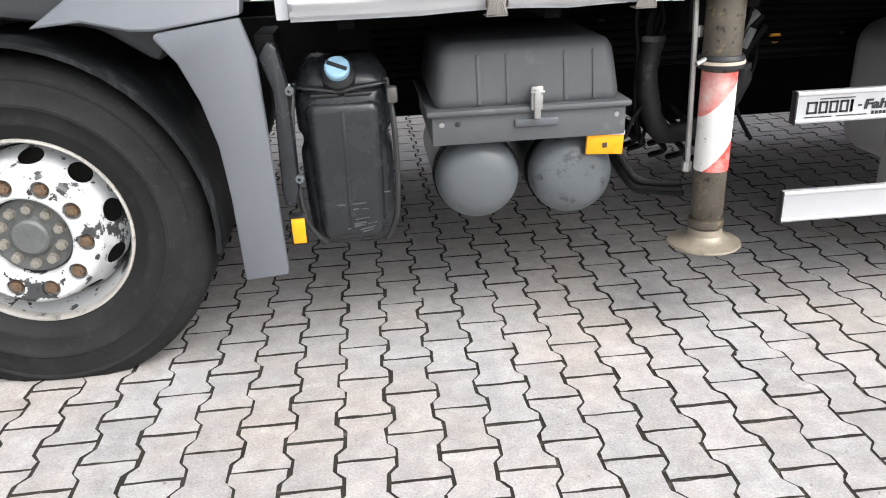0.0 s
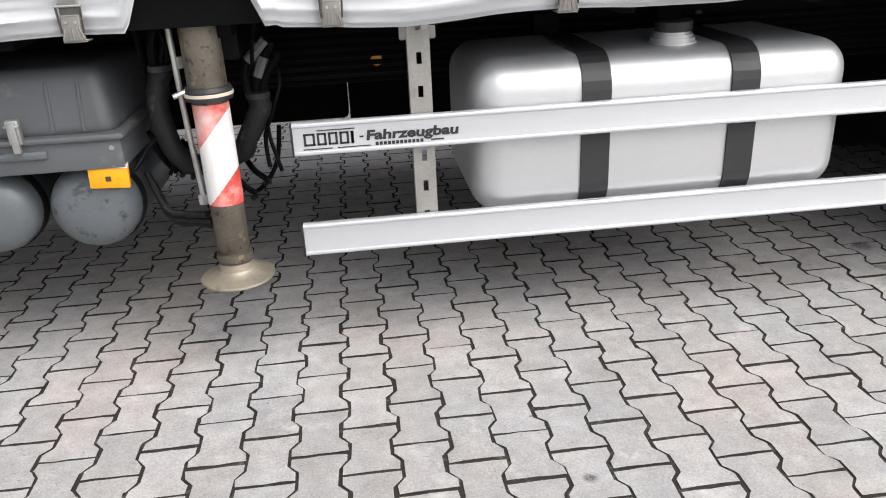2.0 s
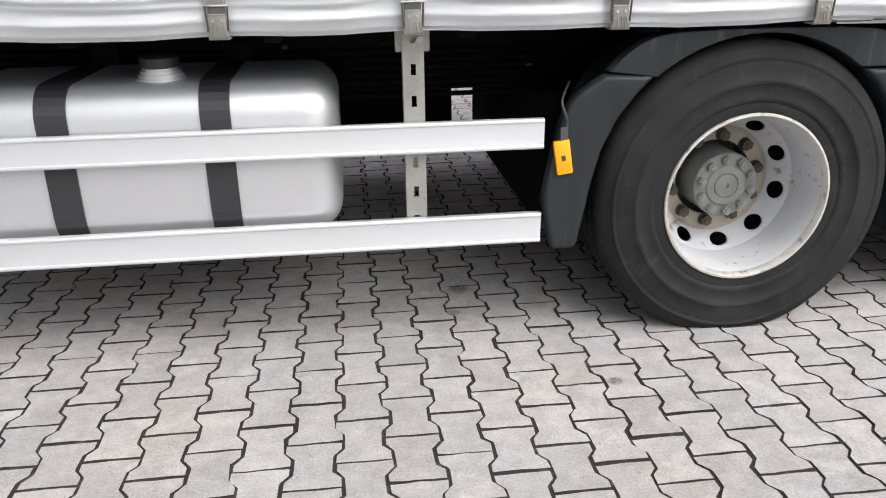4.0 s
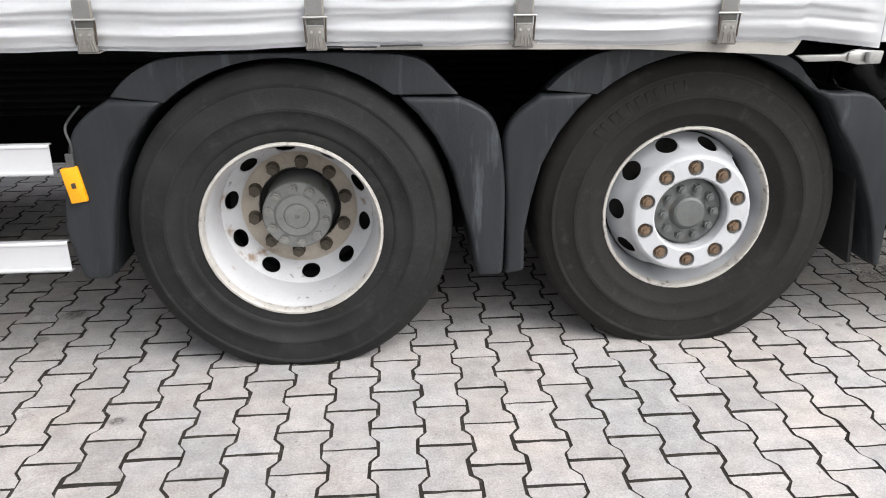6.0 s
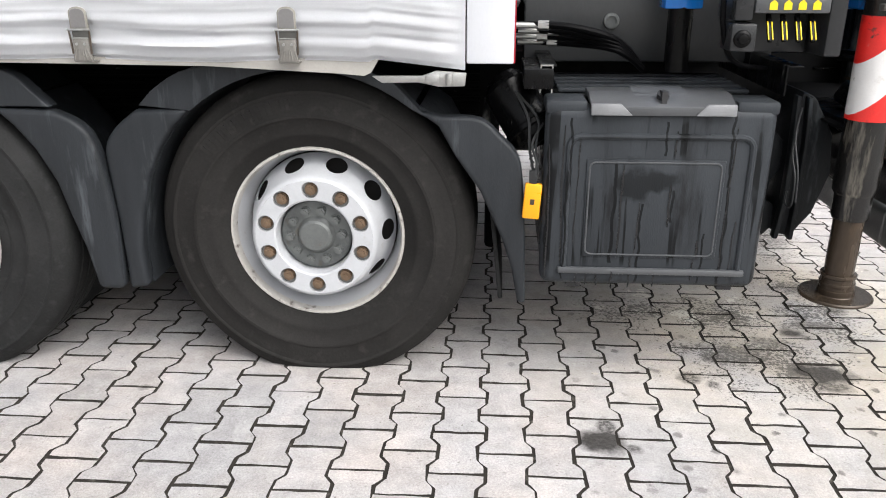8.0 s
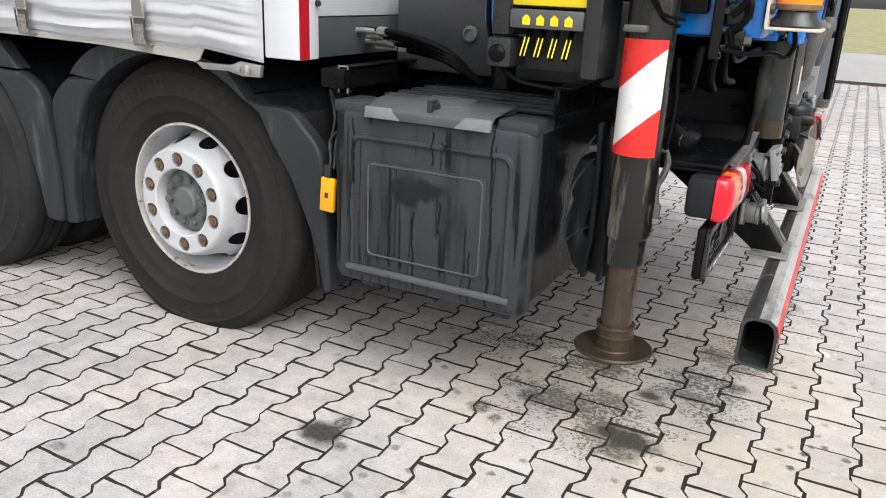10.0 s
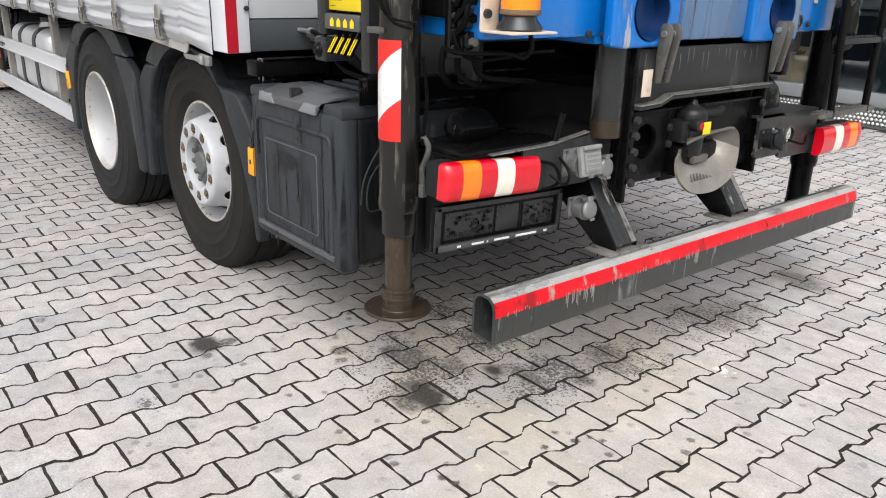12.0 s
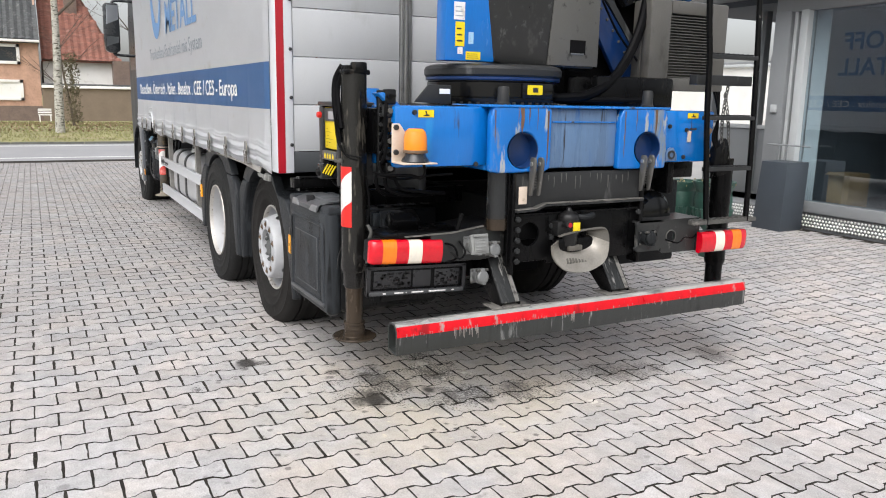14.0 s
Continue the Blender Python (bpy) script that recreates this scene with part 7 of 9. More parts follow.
prism(bm, [(3.775, 1.225), (3.86, 1.225), (3.86, 1.26), (3.83, 1.30), (3.80, 1.30), (3.775, 1.27)], 3.336, 3.352, "x")
part("lifting_eye", bm, "blue_worn", beam, "", 0.005)
bm = B()
lathe(bm, [(0.014, -0.004), (0.026, -0.004), (0.026, 0.002)], (3.354, 3.812, 1.26), "x", 18, -1)
part("lifting_ring", bm, "print_black", beam)
bm = B()
prism(bm, [(2.085, 1.515), (2.085, 1.42), (2.14, 1.42), (2.16, 1.50), (2.13, 1.53), (2.06, 1.575), (2.03, 1.57)], 3.19, 3.28, "x")
part("beam_end", bm, "blue", beam, "", 0.006)
for y, z0, z1, w in ((2.60, 1.33, 1.50, 0.007), (2.757, 1.385, 1.518, 0.026), (2.735, 1.42, 1.515, 0.005), (3.64, 1.37, 1.518, 0.018), (2.915, 1.22, 1.50, 0.012), (2.80, 1.43, 1.515, 0.009), (3.50, 1.40, 1.515, 0.006), (3.42, 1.25, 1.50, 0.008), (2.85, 1.40, 1.515, 0.005)):
    bm = B()
    prism(bm, [(y - w * 0.55, z1), (y + w * 0.4, z1), (y + w * 0.5, (z0 + z1) / 2), (y + w * 0.25, z0 + 0.03), (y, z0), (y - w * 0.3, z0 + 0.04), (y - w * 0.25, (z0 + z1) / 2 + 0.02)], 3.4, 3.4008, "x")
    part("rust_run", bm, "rust_streak", beam)
# beacon on its cream bracket
bcn = thing("beacon_light", (3.4, 2.2, 1.255), "orange beacon lamp on a cream steel bracket", "beacon light")
bm = B()
prism(bm, [(2.072, 1.255), (2.072, 1.433), (2.112, 1.433), (2.14, 1.395), (2.14, 1.255)], 3.336, 3.344, "x")
box(bm, 3.338, 3.47, 2.072, 2.25, 1.250, 1.257)
part("bracket", bm, "cream", bcn, "stained cream bracket", 0.003)
for z in (1.415, 1.30):
    bm = B()
    lathe(bm, [(0, -0.012), (0.012, -0.010), (0.014, 0)], (3.345, 2.092, z), "x", 10, -1)
    part("bolt", bm, "print_black", bcn)
bc = (3.402, 2.165)
bm = B()
lathe(bm, [(0, 1.257), (0.062, 1.257), (0.066, 1.262), (0.062, 1.272), (0.050, 1.285), (0.047, 1.300), (0, 1.300)], (bc[0], bc[1], 0), "z", 36)
part("base", bm, "canister", bcn, "black round base")
bm = B()
lathe(bm, [(0.046, 1.298), (0.055, 1.302), (0.056, 1.330), (0.054, 1.37), (0.048, 1.398), (0.034, 1.412), (0, 1.416)], (bc[0], bc[1], 0), "z", 36)
dome = part("dome", bm, "beacon", bcn, "ribbed orange dome")
bm = B()
lathe(bm, [(0.0565, 1.300), (0.0585, 1.302), (0.0585, 1.312), (0.0565, 1.314)], (bc[0], bc[1], 0), "z", 36, closed=True)
part("dome_ring", bm, "nut_rust", dome)
bm = B()
tube(bm, [(3.40, 2.21, 1.25), (3.405, 2.215, 1.21), (3.39, 2.20, 1.18), (3.36, 2.16, 1.19), (3.30, 2.05, 1.19), (3.25, 2.02, 1.20)], 0.007, 6)
part("cable", bm, "hose", bcn)

# hooks that hang over the cross beam
for y in (2.815, 2.862, 3.545, 3.60):
    bm = B()
    prism(bm, [(3.404, 1.255), (3.412, 1.268), (3.440, 1.268), (3.450, 1.252), (3.450, 1.225), (3.436, 1.15), (3.424, 1.075), (3.404, 1.07), (3.400, 1.16)], y - 0.007, y + 0.007)
    k = part("lock_hook", bm, "hook_grey", crane, "", 0.004)
    bm = B()
    rod(bm, (3.425, y - 0.014, 1.235), (3.425, y + 0.014, 1.235), 0.011, seg=10)
    part("hook_pin", bm, "steel", k)
for y in (2.838, 3.572):
    bm = B()
    tube(bm, [(3.415 + 0.010 * math.cos(1.6 * q), y + 0.010 * math.sin(1.6 * q), 1.215 - 0.0036 * q) for q in range(32)], 0.0022, 5, 1)
    part("hook_spring", bm, "hook_grey", crane)
bm = B()
rod(bm, (3.33, 2.665, 0.90), (3.33, 2.665, 1.20), 0.052, seg=28)
sc = part("support_column", bm, "column_black", crane, "scuffed dark support column")
bm = B()
lathe(bm, [(0.04, 0.895), (0.0545, 0.897), (0.0545, 0.955), (0.04, 0.957)], (3.33, 2.665, 0), "z", 28, closed=True)
part("column_ring", bm, "leg_dark", sc)
boxpart("column_rail", (3.33, 3.36, 2.715, 2.735, 0.70, 1.2), "crane_black", crane, "", 0.003)
boxpart("column_rail", (3.30, 3.37, 3.595, 3.615, 0.70, 1.2), "crane_black", crane, "", 0.003)

# slewing base and column
SB = (2.76, 2.965, 0)
bm = B()
lathe(bm, [(0, 1.515), (0.36, 1.515), (0.365, 1.53), (0.372, 1.545), (0.372, 1.56), (0.378, 1.565), (0.378, 1.640), (0.372, 1.648), (0.372, 1.655), (0, 1.66)], SB, "z", 64)
base = part("slewing_base", bm, "gloss_black", crane, "black round slewing base", 0)
bm = B()
lathe(bm, [(0.30, 1.652), (0.381, 1.652), (0.386, 1.658), (0.386, 1.668), (0.381, 1.674), (0.30, 1.676)], SB, "z", 64, closed=True)
part("base_seam", bm, "blue_dark", base)
bm = B()
lathe(bm, [(0, 1.672), (0.384, 1.672), (0.394, 1.682), (0.396, 1.712), (0.386, 1.728), (0.36, 1.738), (0, 1.742)], SB, "z", 64)
part("base_cover", bm, "crane_grey", base)
for k in range(-14, 15):
    a = radians(-20 + 7.5 * k)
    bm = B()
    rod(bm, (SB[0] + 0.370 * math.cos(a), SB[1] + 0.370 * math.sin(a), 1.522), (SB[0] + 0.370 * math.cos(a), SB[1] + 0.370 * math.sin(a), 1.538), 0.010, seg=6)
    part("base_bolt", bm, "crane_grey", base)
label_spot = Matrix.Translation((SB[0], SB[1], 0)) @ Matrix.Rotation(radians(3), 4, "Z") @ Matrix.Translation((-SB[0], -SB[1], 0))
for nm, dims, m in (("label_plate", (3.125, 3.145, 2.90, 3.10, 1.560, 1.640), "gloss_black"), ("warning_label", (3.145, 3.148, 2.93, 3.03, 1.580, 1.630), "yellow"), ("pictogram", (3.148, 3.149, 2.965, 3.0, 1.592, 1.616), "print_black")):
    bm = B()
    turned(bm, box(bm, *dims), label_spot)
    part(nm, bm, m, base, "", 0.002 if nm == "label_plate" else 0)
bm = B()
prism(bm, [(2.54, 1.75), (2.55, 2.6), (2.72, 2.6), (2.79, 2.15), (2.845, 1.75)], 2.86, 2.97, "x")
col = part("crane_column", bm, "blue", crane, "blue crane column with labels", 0.008)
for y0, y1, z0, z1, m in ((2.60, 2.655, 1.825, 1.95, "yellow"), (2.59, 2.655, 1.96, 2.05, "tape_white"), (2.615, 2.645, 1.785, 1.82, "tape_white"), (2.665, 2.755, 1.758, 1.80, "yellow"), (2.68, 2.71, 1.84, 1.90, "cap_blue")):
    s = boxpart("label", (2.97, 2.972, y0, y1, z0, z1), m, col, "", 0)
    for i in range(3):
        h = (z1 - z0) / 8
        boxpart("printed_bar", (2.972, 2.9728, y0 + 0.008, y1 - 0.012 - 0.004 * i, z0 + h * (1.5 + 2 * i), z0 + h * (2.0 + 2 * i)), "print_black" if m == "yellow" else "print_grey", s, "", 0)
bm = B()
prism(bm, [(2.80, 1.765), (2.74, 2.3), (2.74, 2.6), (3.56, 2.6), (3.565, 1.76), (3.53, 1.73), (2.9, 1.745)], 2.82, 2.955, "x")
cover = part("crane_cover", bm, "cover_grey", crane, "dark grey scuffed cover", 0.02)
# flat dark plate paints the shade of the grip recess
boxpart("cover_handle", (2.955, 2.9635, 3.355, 3.465, 1.815, 1.895), "shade_black", cover, "grip recess drawn as a plate of shade black", 0.0)
boxpart("grip_lip", (2.955, 2.967, 3.36, 3.455, 1.812, 1.822), "tool_grey", cover, "", 0.002)
bm = B()
prism(bm, [(3.2, 1.75), (3.28, 2.6), (3.56, 2.6), (3.56, 1.75)], 2.955, 2.962, "x")
part("cover_face", bm, "cover_light", cover, "pale scuffed cover face", 0.003)
# folded boom, its blue side plate and the hoses beside it
boxpart("boom", (2.50, 2.72, 3.50, 4.40, 1.56, 2.62), "shade_black", crane, "black folded boom section", 0.02)
bm = B()
prism(bm, [(3.58, 2.16), (3.64, 2.20), (3.95, 1.86), (3.96, 1.70), (3.86, 1.66), (3.80, 1.72), (3.60, 2.02)], 2.80, 2.84, "x")
bp = part("boom_plate", bm, "blue_dark", crane, "dark blue boom plate", 0.01)
bm = B()
prism(bm, [(3.60, 2.26), (3.64, 2.28), (4.0, 1.84), (3.97, 1.82)], 2.84, 2.85, "x")
part("plate_edge", bm, "crane_grey", bp)
for i in range(6):
    bm = B()
    lathe(bm, [(0, -0.008), (0.008, -0.007), (0.01, 0)], (2.842, 3.66 + 0.05 * i, 2.10 - 0.062 * i), "x", 8, -1)
    part("plate_bolt", bm, "hook_grey", bp)
bm = B()
rod(bm, (2.80, 3.60, 2.7), (2.78, 3.92, 2.16), 0.075, seg=24)
part("lift_cylinder", bm, "crane_black", crane, "black lift cylinder")
for pts, r in (([(2.95, 3.10, 1.565), (3.02, 3.40, 1.575), (3.0, 3.62, 1.66), (2.96, 3.78, 1.80), (2.93, 3.90, 2.0), (2.92, 3.95, 2.2)], 0.030),
               ([(2.96, 3.30, 1.55), (3.04, 3.55, 1.56), (3.02, 3.75, 1.56), (3.0, 3.95, 1.57)], 0.020),
               ([(2.90, 3.62, 2.14), (2.90, 3.75, 1.96), (2.92, 3.90, 1.80)], 0.007)):
    bm = B()
    tube(bm, pts, r, 10)
    part("hydraulic_hose", bm, "hose", crane)
boxpart("boom_tip", (2.70, 2.95, 3.93, 4.32, 2.175, 2.60), "blue", crane, "blue boom end with a label", 0.03)
boxpart("label", (2.951, 2.953, 3.98, 4.22, 2.18, 2.20), "tape_white", crane, "", 0)
# oil cooler
bm = B()
box(bm, 2.84, 2.92, 3.92, 4.56, 1.63, 2.16)
cool = part("oil_cooler", bm, "cooler_paint", crane, "grey oil cooler with a finned core", 0.006)
for a, b, c2, d in ((3.92, 4.083, 1.625, 2.165), (4.425, 4.56, 1.625, 2.165), (4.083, 4.425, 2.085, 2.165), (4.083, 4.425, 1.625, 1.705)):
    boxpart("cooler_frame", (2.92, 3.0, a, b, c2, d), "cooler_paint", cool, "", 0.012)
for k in range(22):
    boxpart("cooling_fin", (2.94, 2.985, 4.085, 4.423, 1.709 + 0.0172 * k, 1.714 + 0.0172 * k), "hook_grey", cool, "", 0)
bm = B()
tube(bm, [(2.97, 4.05, 1.63), (2.98, 4.06, 1.57), (2.97, 3.98, 1.53)], 0.02, 8)
part("cooler_pipe", bm, "steel", cool)
bm = B()
prism(bm, [(2.32, 1.53), (2.40, 1.62), (2.53, 1.62), (2.53, 1.525)], 3.05, 3.07, "x")
sb = part("side_bracket", bm, "crane_grey", crane, "", 0.004)
boxpart("label", (3.07, 3.072, 2.46, 2.52, 1.575, 1.60), "print_white", sb, "", 0)

# control box with levers
ctl = thing("control_box", (2.8, 2.0, 1.10), "black crane control box with a yellow panel and levers", "control box")
for a, b, low in ((2.645, 2.70, 1.20), (2.91, 2.96, 1.10)):
    boxpart("side_cheek", (a, b, 1.955, 2.14, low, 1.50), "control_black", ctl, "", 0.010)
boxpart("housing", (2.701, 2.909, 1.985, 2.14, 1.276, 1.50), "control_black", ctl, "", 0.004)
boxpart("top_cap", (2.64, 2.965, 1.95, 2.145, 1.501, 1.525), "control_black", ctl, "", 0.008)
boxpart("back_plate", (2.701, 2.909, 2.10, 2.14, 1.10, 1.274), "control_black", ctl, "", 0.004)
strip = boxpart("lever_strip", (2.70, 2.91, 1.952, 2.02, 1.222, 1.272), "lid_grey", ctl, "grey lever strip", 0.006)
yp = boxpart("panel", (2.70, 2.91, 1.972, 1.986, 1.282, 1.495), "yellow", ctl, "yellow instruction panel", 0.001)
boxpart("display", (2.705, 2.905, 1.966, 1.975, 1.425, 1.492), "lid_grey", yp, "", 0.002)
boxpart("display_screen", (2.77, 2.85, 1.963, 1.967, 1.435, 1.475), "alu_tank", yp, "", 0.001)
for i in range(6):
    boxpart("printed_bar", (2.712, 2.74 + 0.02 * ((i * 7) % 5), 1.9712, 1.9722, 1.295 + 0.018 * i, 1.2965 + 0.018 * i), "crane_grey", yp, "", 0)
bm = B()
lathe(bm, [(0, -0.022), (0.012, -0.021), (0.016, -0.016), (0.016, 0)], (2.68, 1.955, 1.455), "y", 16)
part("stop_button", bm, "tape_red", ctl, "red stop button")
boxpart("knob_block", (2.640, 2.712, 1.945, 2.06, 1.115, 1.195), "control_black", ctl, "", 0.008)
bm = B()
lathe(bm, [(0, -0.016), (0.014, -0.016), (0.017, -0.008), (0.024, -0.006), (0.027, 0.006)], (2.672, 1.945, 1.152), "y", 22)
part("turn_knob", bm, "crane_black", ctl, "", 0.002)
for i in range(4):
    x = 2.750 + 0.040 * i
    bm = B()
    prism(bm, [(x - 0.011, 1.232), (x + 0.011, 1.232), (x + 0.011, 1.250), (x, 1.260), (x - 0.011, 1.250)], 1.9505, 1.9525)
    part("lever_label", bm, "yellow", strip)
    tilt = (-32, 0, 0)
    at = (x, 2.0, 1.22)
    lv = boxpart("lever", (x - 0.0075, x + 0.0075, 1.985, 1.997, 1.125, 1.215), "crane_black", ctl, "black lever with yellow edges", 0.004, tilt, at)
    for side in (-1, 1):
        boxpart("lever_edge", (x + side * 0.0058 - 0.0018, x + side * 0.0058 + 0.0018, 1.982, 1.986, 1.128, 1.185), "yellow", lv, "", 0.001, tilt, at)
bm = B()
tube(bm, [(2.64, 2.0, 1.42), (2.62, 1.99, 1.3), (2.63, 2.0, 1.18), (2.68, 2.04, 1.08), (2.8, 2.1, 1.05)], 0.008, 6)
part("cable", bm, "hose", ctl)

for i in range(4):
    x, y, z = 2.10 + 0.035 * (i % 2), 2.235 + 0.03 * i, 1.168 - 0.02 * i
    bm = B()
    rod(bm, (x - 0.10, y, z), (x, y, z), 0.010, seg=10)
    rod(bm, (x, y, z), (x + 0.035, y - 0.004, z), 0.016, seg=6)
    part("hose_fitting", bm, "steel", crane)
bm = B()
hexagon(bm, (2.36, 2.42, 1.17), 0.028, 0.006)
lathe(bm, [(0.018, -0.010), (0.026, -0.008), (0.028, 0.0)], (2.36, 2.414, 1.17), "y", 18)
part("frame_plug", bm, "hub_grey", crane)
# dark frame between box and crane
boxpart("crane_frame", (2.06, 2.92, 2.42, 2.47, 1.03, 1.30), "frame_sheen", crane, "", 0.01)
boxpart("crane_frame", (2.06, 3.30, 3.85, 3.90, 1.03, 1.30), "crane_black", crane, "", 0.01)
boxpart("crane_frame", (2.06, 2.92, 2.475, 3.845, 1.22, 1.285), "deck_plate", crane, "scuffed deck plate", 0.006)
boxpart("crane_frame", (2.3, 3.2, 2.5, 3.8, 1.30, 1.52), "crane_black", crane, "", 0.02)
boxpart("blue_plate", (2.50, 2.62, 2.22, 2.32, 1.22, 1.60), "blue", crane, "", 0.006)
bm = B()
rod(bm, (2.56, 2.26, 1.02), (2.56, 2.26, 1.24), 0.04, seg=16)
part("hydraulic_pipe", bm, "crane_black", crane)
for i in range(4):
    bm = B()
    tube(bm, [(2.03, 2.25 + 0.03 * i, 1.17 - 0.02 * i), (2.2, 2.22 + 0.03 * i, 1.165 - 0.02 * i), (2.36, 2.24, 1.12 - 0.01 * i), (2.46, 2.3, 1.02)], 0.0115, 8)
    part("hydraulic_hose", bm, "hose", crane)
boxpart("light_bracket", (2.05, 2.14, 1.97, 2.3, 1.0, 1.06), "crane_black", truck, "", 0.004)
# moulded wheel chocks carried behind the rear stand
bm = B()
prism(bm, [(2.925, 0.485), (2.985, 0.475), (3.045, 0.56), (3.085, 0.70), (3.07, 0.83), (3.0, 0.95), (2.955, 0.972), (2.935, 0.88), (2.93, 0.70)], 2.17, 2.36)
chock = part("wheel_chock", bm, "black_plastic", truck, "black moulded plastic wheel chock", 0.014)
for pts in ([(2.915, 0.478), (2.93, 0.478), (2.945, 0.60), (2.946, 0.78), (2.938, 0.96), (2.925, 0.96), (2.93, 0.78), (2.928, 0.60)], [(2.965, 0.475), (2.98, 0.475), (2.985, 0.62), (2.985, 0.80), (2.975, 0.955), (2.962, 0.955), (2.97, 0.80), (2.97, 0.62)]):
    bm = B()
    prism(bm, pts, 2.135, 2.175)
    part("chock_rib", bm, "black_plastic", chock, "", 0.004)
bm = B()
prism(bm, [(2.835, 0.565), (2.87, 0.485), (2.90, 0.465), (2.93, 0.50), (2.925, 0.58), (2.895, 0.60), (2.905, 0.67), (2.93, 0.70), (2.928, 0.80), (2.90, 0.83), (2.855, 0.84), (2.825, 0.76), (2.85, 0.70), (2.83, 0.64)], 2.20, 2.34)
part("chock_foot", bm, "black_plastic", chock, "", 0.010)
boxpart("wheel_chock", (3.10, 3.20, 2.14, 2.30, 0.90, 0.98), "crane_black", truck, "", 0.02, (0, 32, 0))
boxpart("lamp_shelf", (3.05, 3.30, 2.05, 2.65, 0.885, 0.90), "crane_black", truck, "", 0.004)
# mudguard and exhaust on the far side
bm = B()
arc = [(1.352 + 0.58 * math.cos(a), HUB_Z + 0.58 * math.sin(a)) for a in np.linspace(-0.2, math.pi, 24)]
prism(bm, arc + [(1.352 + 0.6 * math.cos(a), HUB_Z + 0.6 * math.sin(a)) for a in np.linspace(math.pi, -0.2, 24)], 3.9, 4.36)
part("mudguard", bm, "black_plastic", truck)
boxpart("far_box", (2.2, 2.9, 3.72, 4.34, 0.52, 1.06), "black_plastic", truck, "", 0.02)
bm = B()
lathe(bm, [(0, 0.0), (0.06, 0.003), (0.11, 0.02), (0.138, 0.055), (0.142, 0.09), (0.142, 0.40), (0, 0.42)], (3.30, 3.80, 0.90), "x", 40, -1)
ft = part("far_air_tank", bm, "gloss_black", truck, "glossy black air tank")
bm = B()
lathe(bm, [(0.143, 0.10), (0.150, 0.10), (0.150, 0.14), (0.143, 0.14)], (3.30, 3.80, 0.90), "x", 40, -1, closed=True)
part("tank_band", bm, "crane_grey", ft)

boxpart("crane_base_frame", (2.72, 3.02, 3.52, 4.12, 1.50, 1.70), "crane_black", crane, "", 0.02)
boxpart("beam_slide", (3.02, 3.22, 3.74, 4.13, 1.11, 1.212), "crane_black", crane, "", 0.012)
# access ladder above the far tail lamp
LX = 3.46
ladder = thing("access_ladder", (LX, 4.15, 0.88), "dark steel access ladder bolted above the far tail lamp", "ladder")
for pts in ([(LX, 4.02, 0.86), (LX, 3.985, 1.19), (LX, 3.955, 1.50), (LX, 3.94, 1.80), (LX, 3.91, 2.05), (LX, 3.87, 2.6)], [(LX, 4.345, 0.865), (LX, 4.336, 1.34), (LX, 4.315, 1.82), (LX, 4.294, 2.13), (LX, 4.26, 2.6)]):
    bm = B()
    tube(bm, pts, 0.0165, 10)
    part("rail", bm, "crane_black", ladder)
for z, y0, y1 in ((0.878, 3.91, 4.42), (1.185, 3.985, 4.34), (1.475, 3.955, 4.33), (1.815, 3.94, 4.315), (2.15, 3.90, 4.29)):
    bm = B()
    box(bm, LX - 0.035, LX + 0.015, y0, y1, z - 0.015, z + 0.008)
    n = 13 if z < 1 else 9
    for k in range(n):
        a = y0 + 0.012 + (y1 - y0 - 0.03) * k / n
        box(bm, LX - 0.036, LX + 0.016, a, a + 0.011, z + 0.008, z + 0.015)
    part("rung", bm, "crane_grey" if z > 1 else "hook_grey", ladder, "", 0.002)
boxpart("ladder_plate", (LX - 0.1, LX - 0.04, 3.90, 4.34, 1.655, 1.71), "crane_grey", ladder, "", 0.004)
for z in (1.40, 1.26):
    bm = B()
    lathe(bm, [(0, -0.014), (0.016, -0.012), (0.02, 0)], (LX - 0.02, 4.0, z), "x", 10, -1)
    part("bolt", bm, "nut_rust", ladder)
bm = B()
for q in range(3):
    tube(bm, [(LX - 0.06, 4.06 + 0.02 * q, 1.62), (LX - 0.05, 4.10, 1.48 - 0.02 * q), (LX - 0.06, 4.08 + 0.015 * q, 1.36), (LX - 0.05, 4.12, 1.24), (LX - 0.07, 4.10, 1.12)], 0.007, 6)
part("cable", bm, "hose", ladder)


def chain(parent, top, bottom, sway):
    bm = B()
    a, b = Vector(top), Vector(bottom)
    n = int((b - a).length / 0.024)
    for k in range(n):
        p = a.lerp(b, k / n) + Vector((0, sway * math.sin(3.0 * k / n), 0))
        ring = [(p.x + (0.009 * math.cos(t) if k % 2 else 0), p.y + (0 if k % 2 else 0.009 * math.cos(t)), p.z + 0.017 * math.sin(t)) for t in np.linspace(0, 2 * math.pi, 9)]
        tube(bm, ring, 0.0035, 5, 1)
    part("chain", bm, "hook_grey", parent, "hanging grey link chain")


chain(ladder, (LX - 0.05, 4.14, 1.60), (LX - 0.05, 4.20, 1.22), 0.02)
chain(ladder, (LX - 0.05, 4.16, 1.66), (LX - 0.05, 4.15, 1.30), -0.02)
bm = B()
prism(bm, [(4.10, 1.30), (4.18, 1.36), (4.21, 1.30), (4.23, 1.20), (4.20, 1.14), (4.12, 1.13), (4.09, 1.20)], LX - 0.10, LX - 0.04, "x")
part("chain_pouch", bm, "crane_black", ladder, "black sagging chain pouch", 0.015)

# ---- ground, road and verge ----
M["asphalt"] = mat("asphalt", (0.30, 0.30, 0.31), 0.8, var=0.12, scale=0.7, fine=90, bump=0.25)
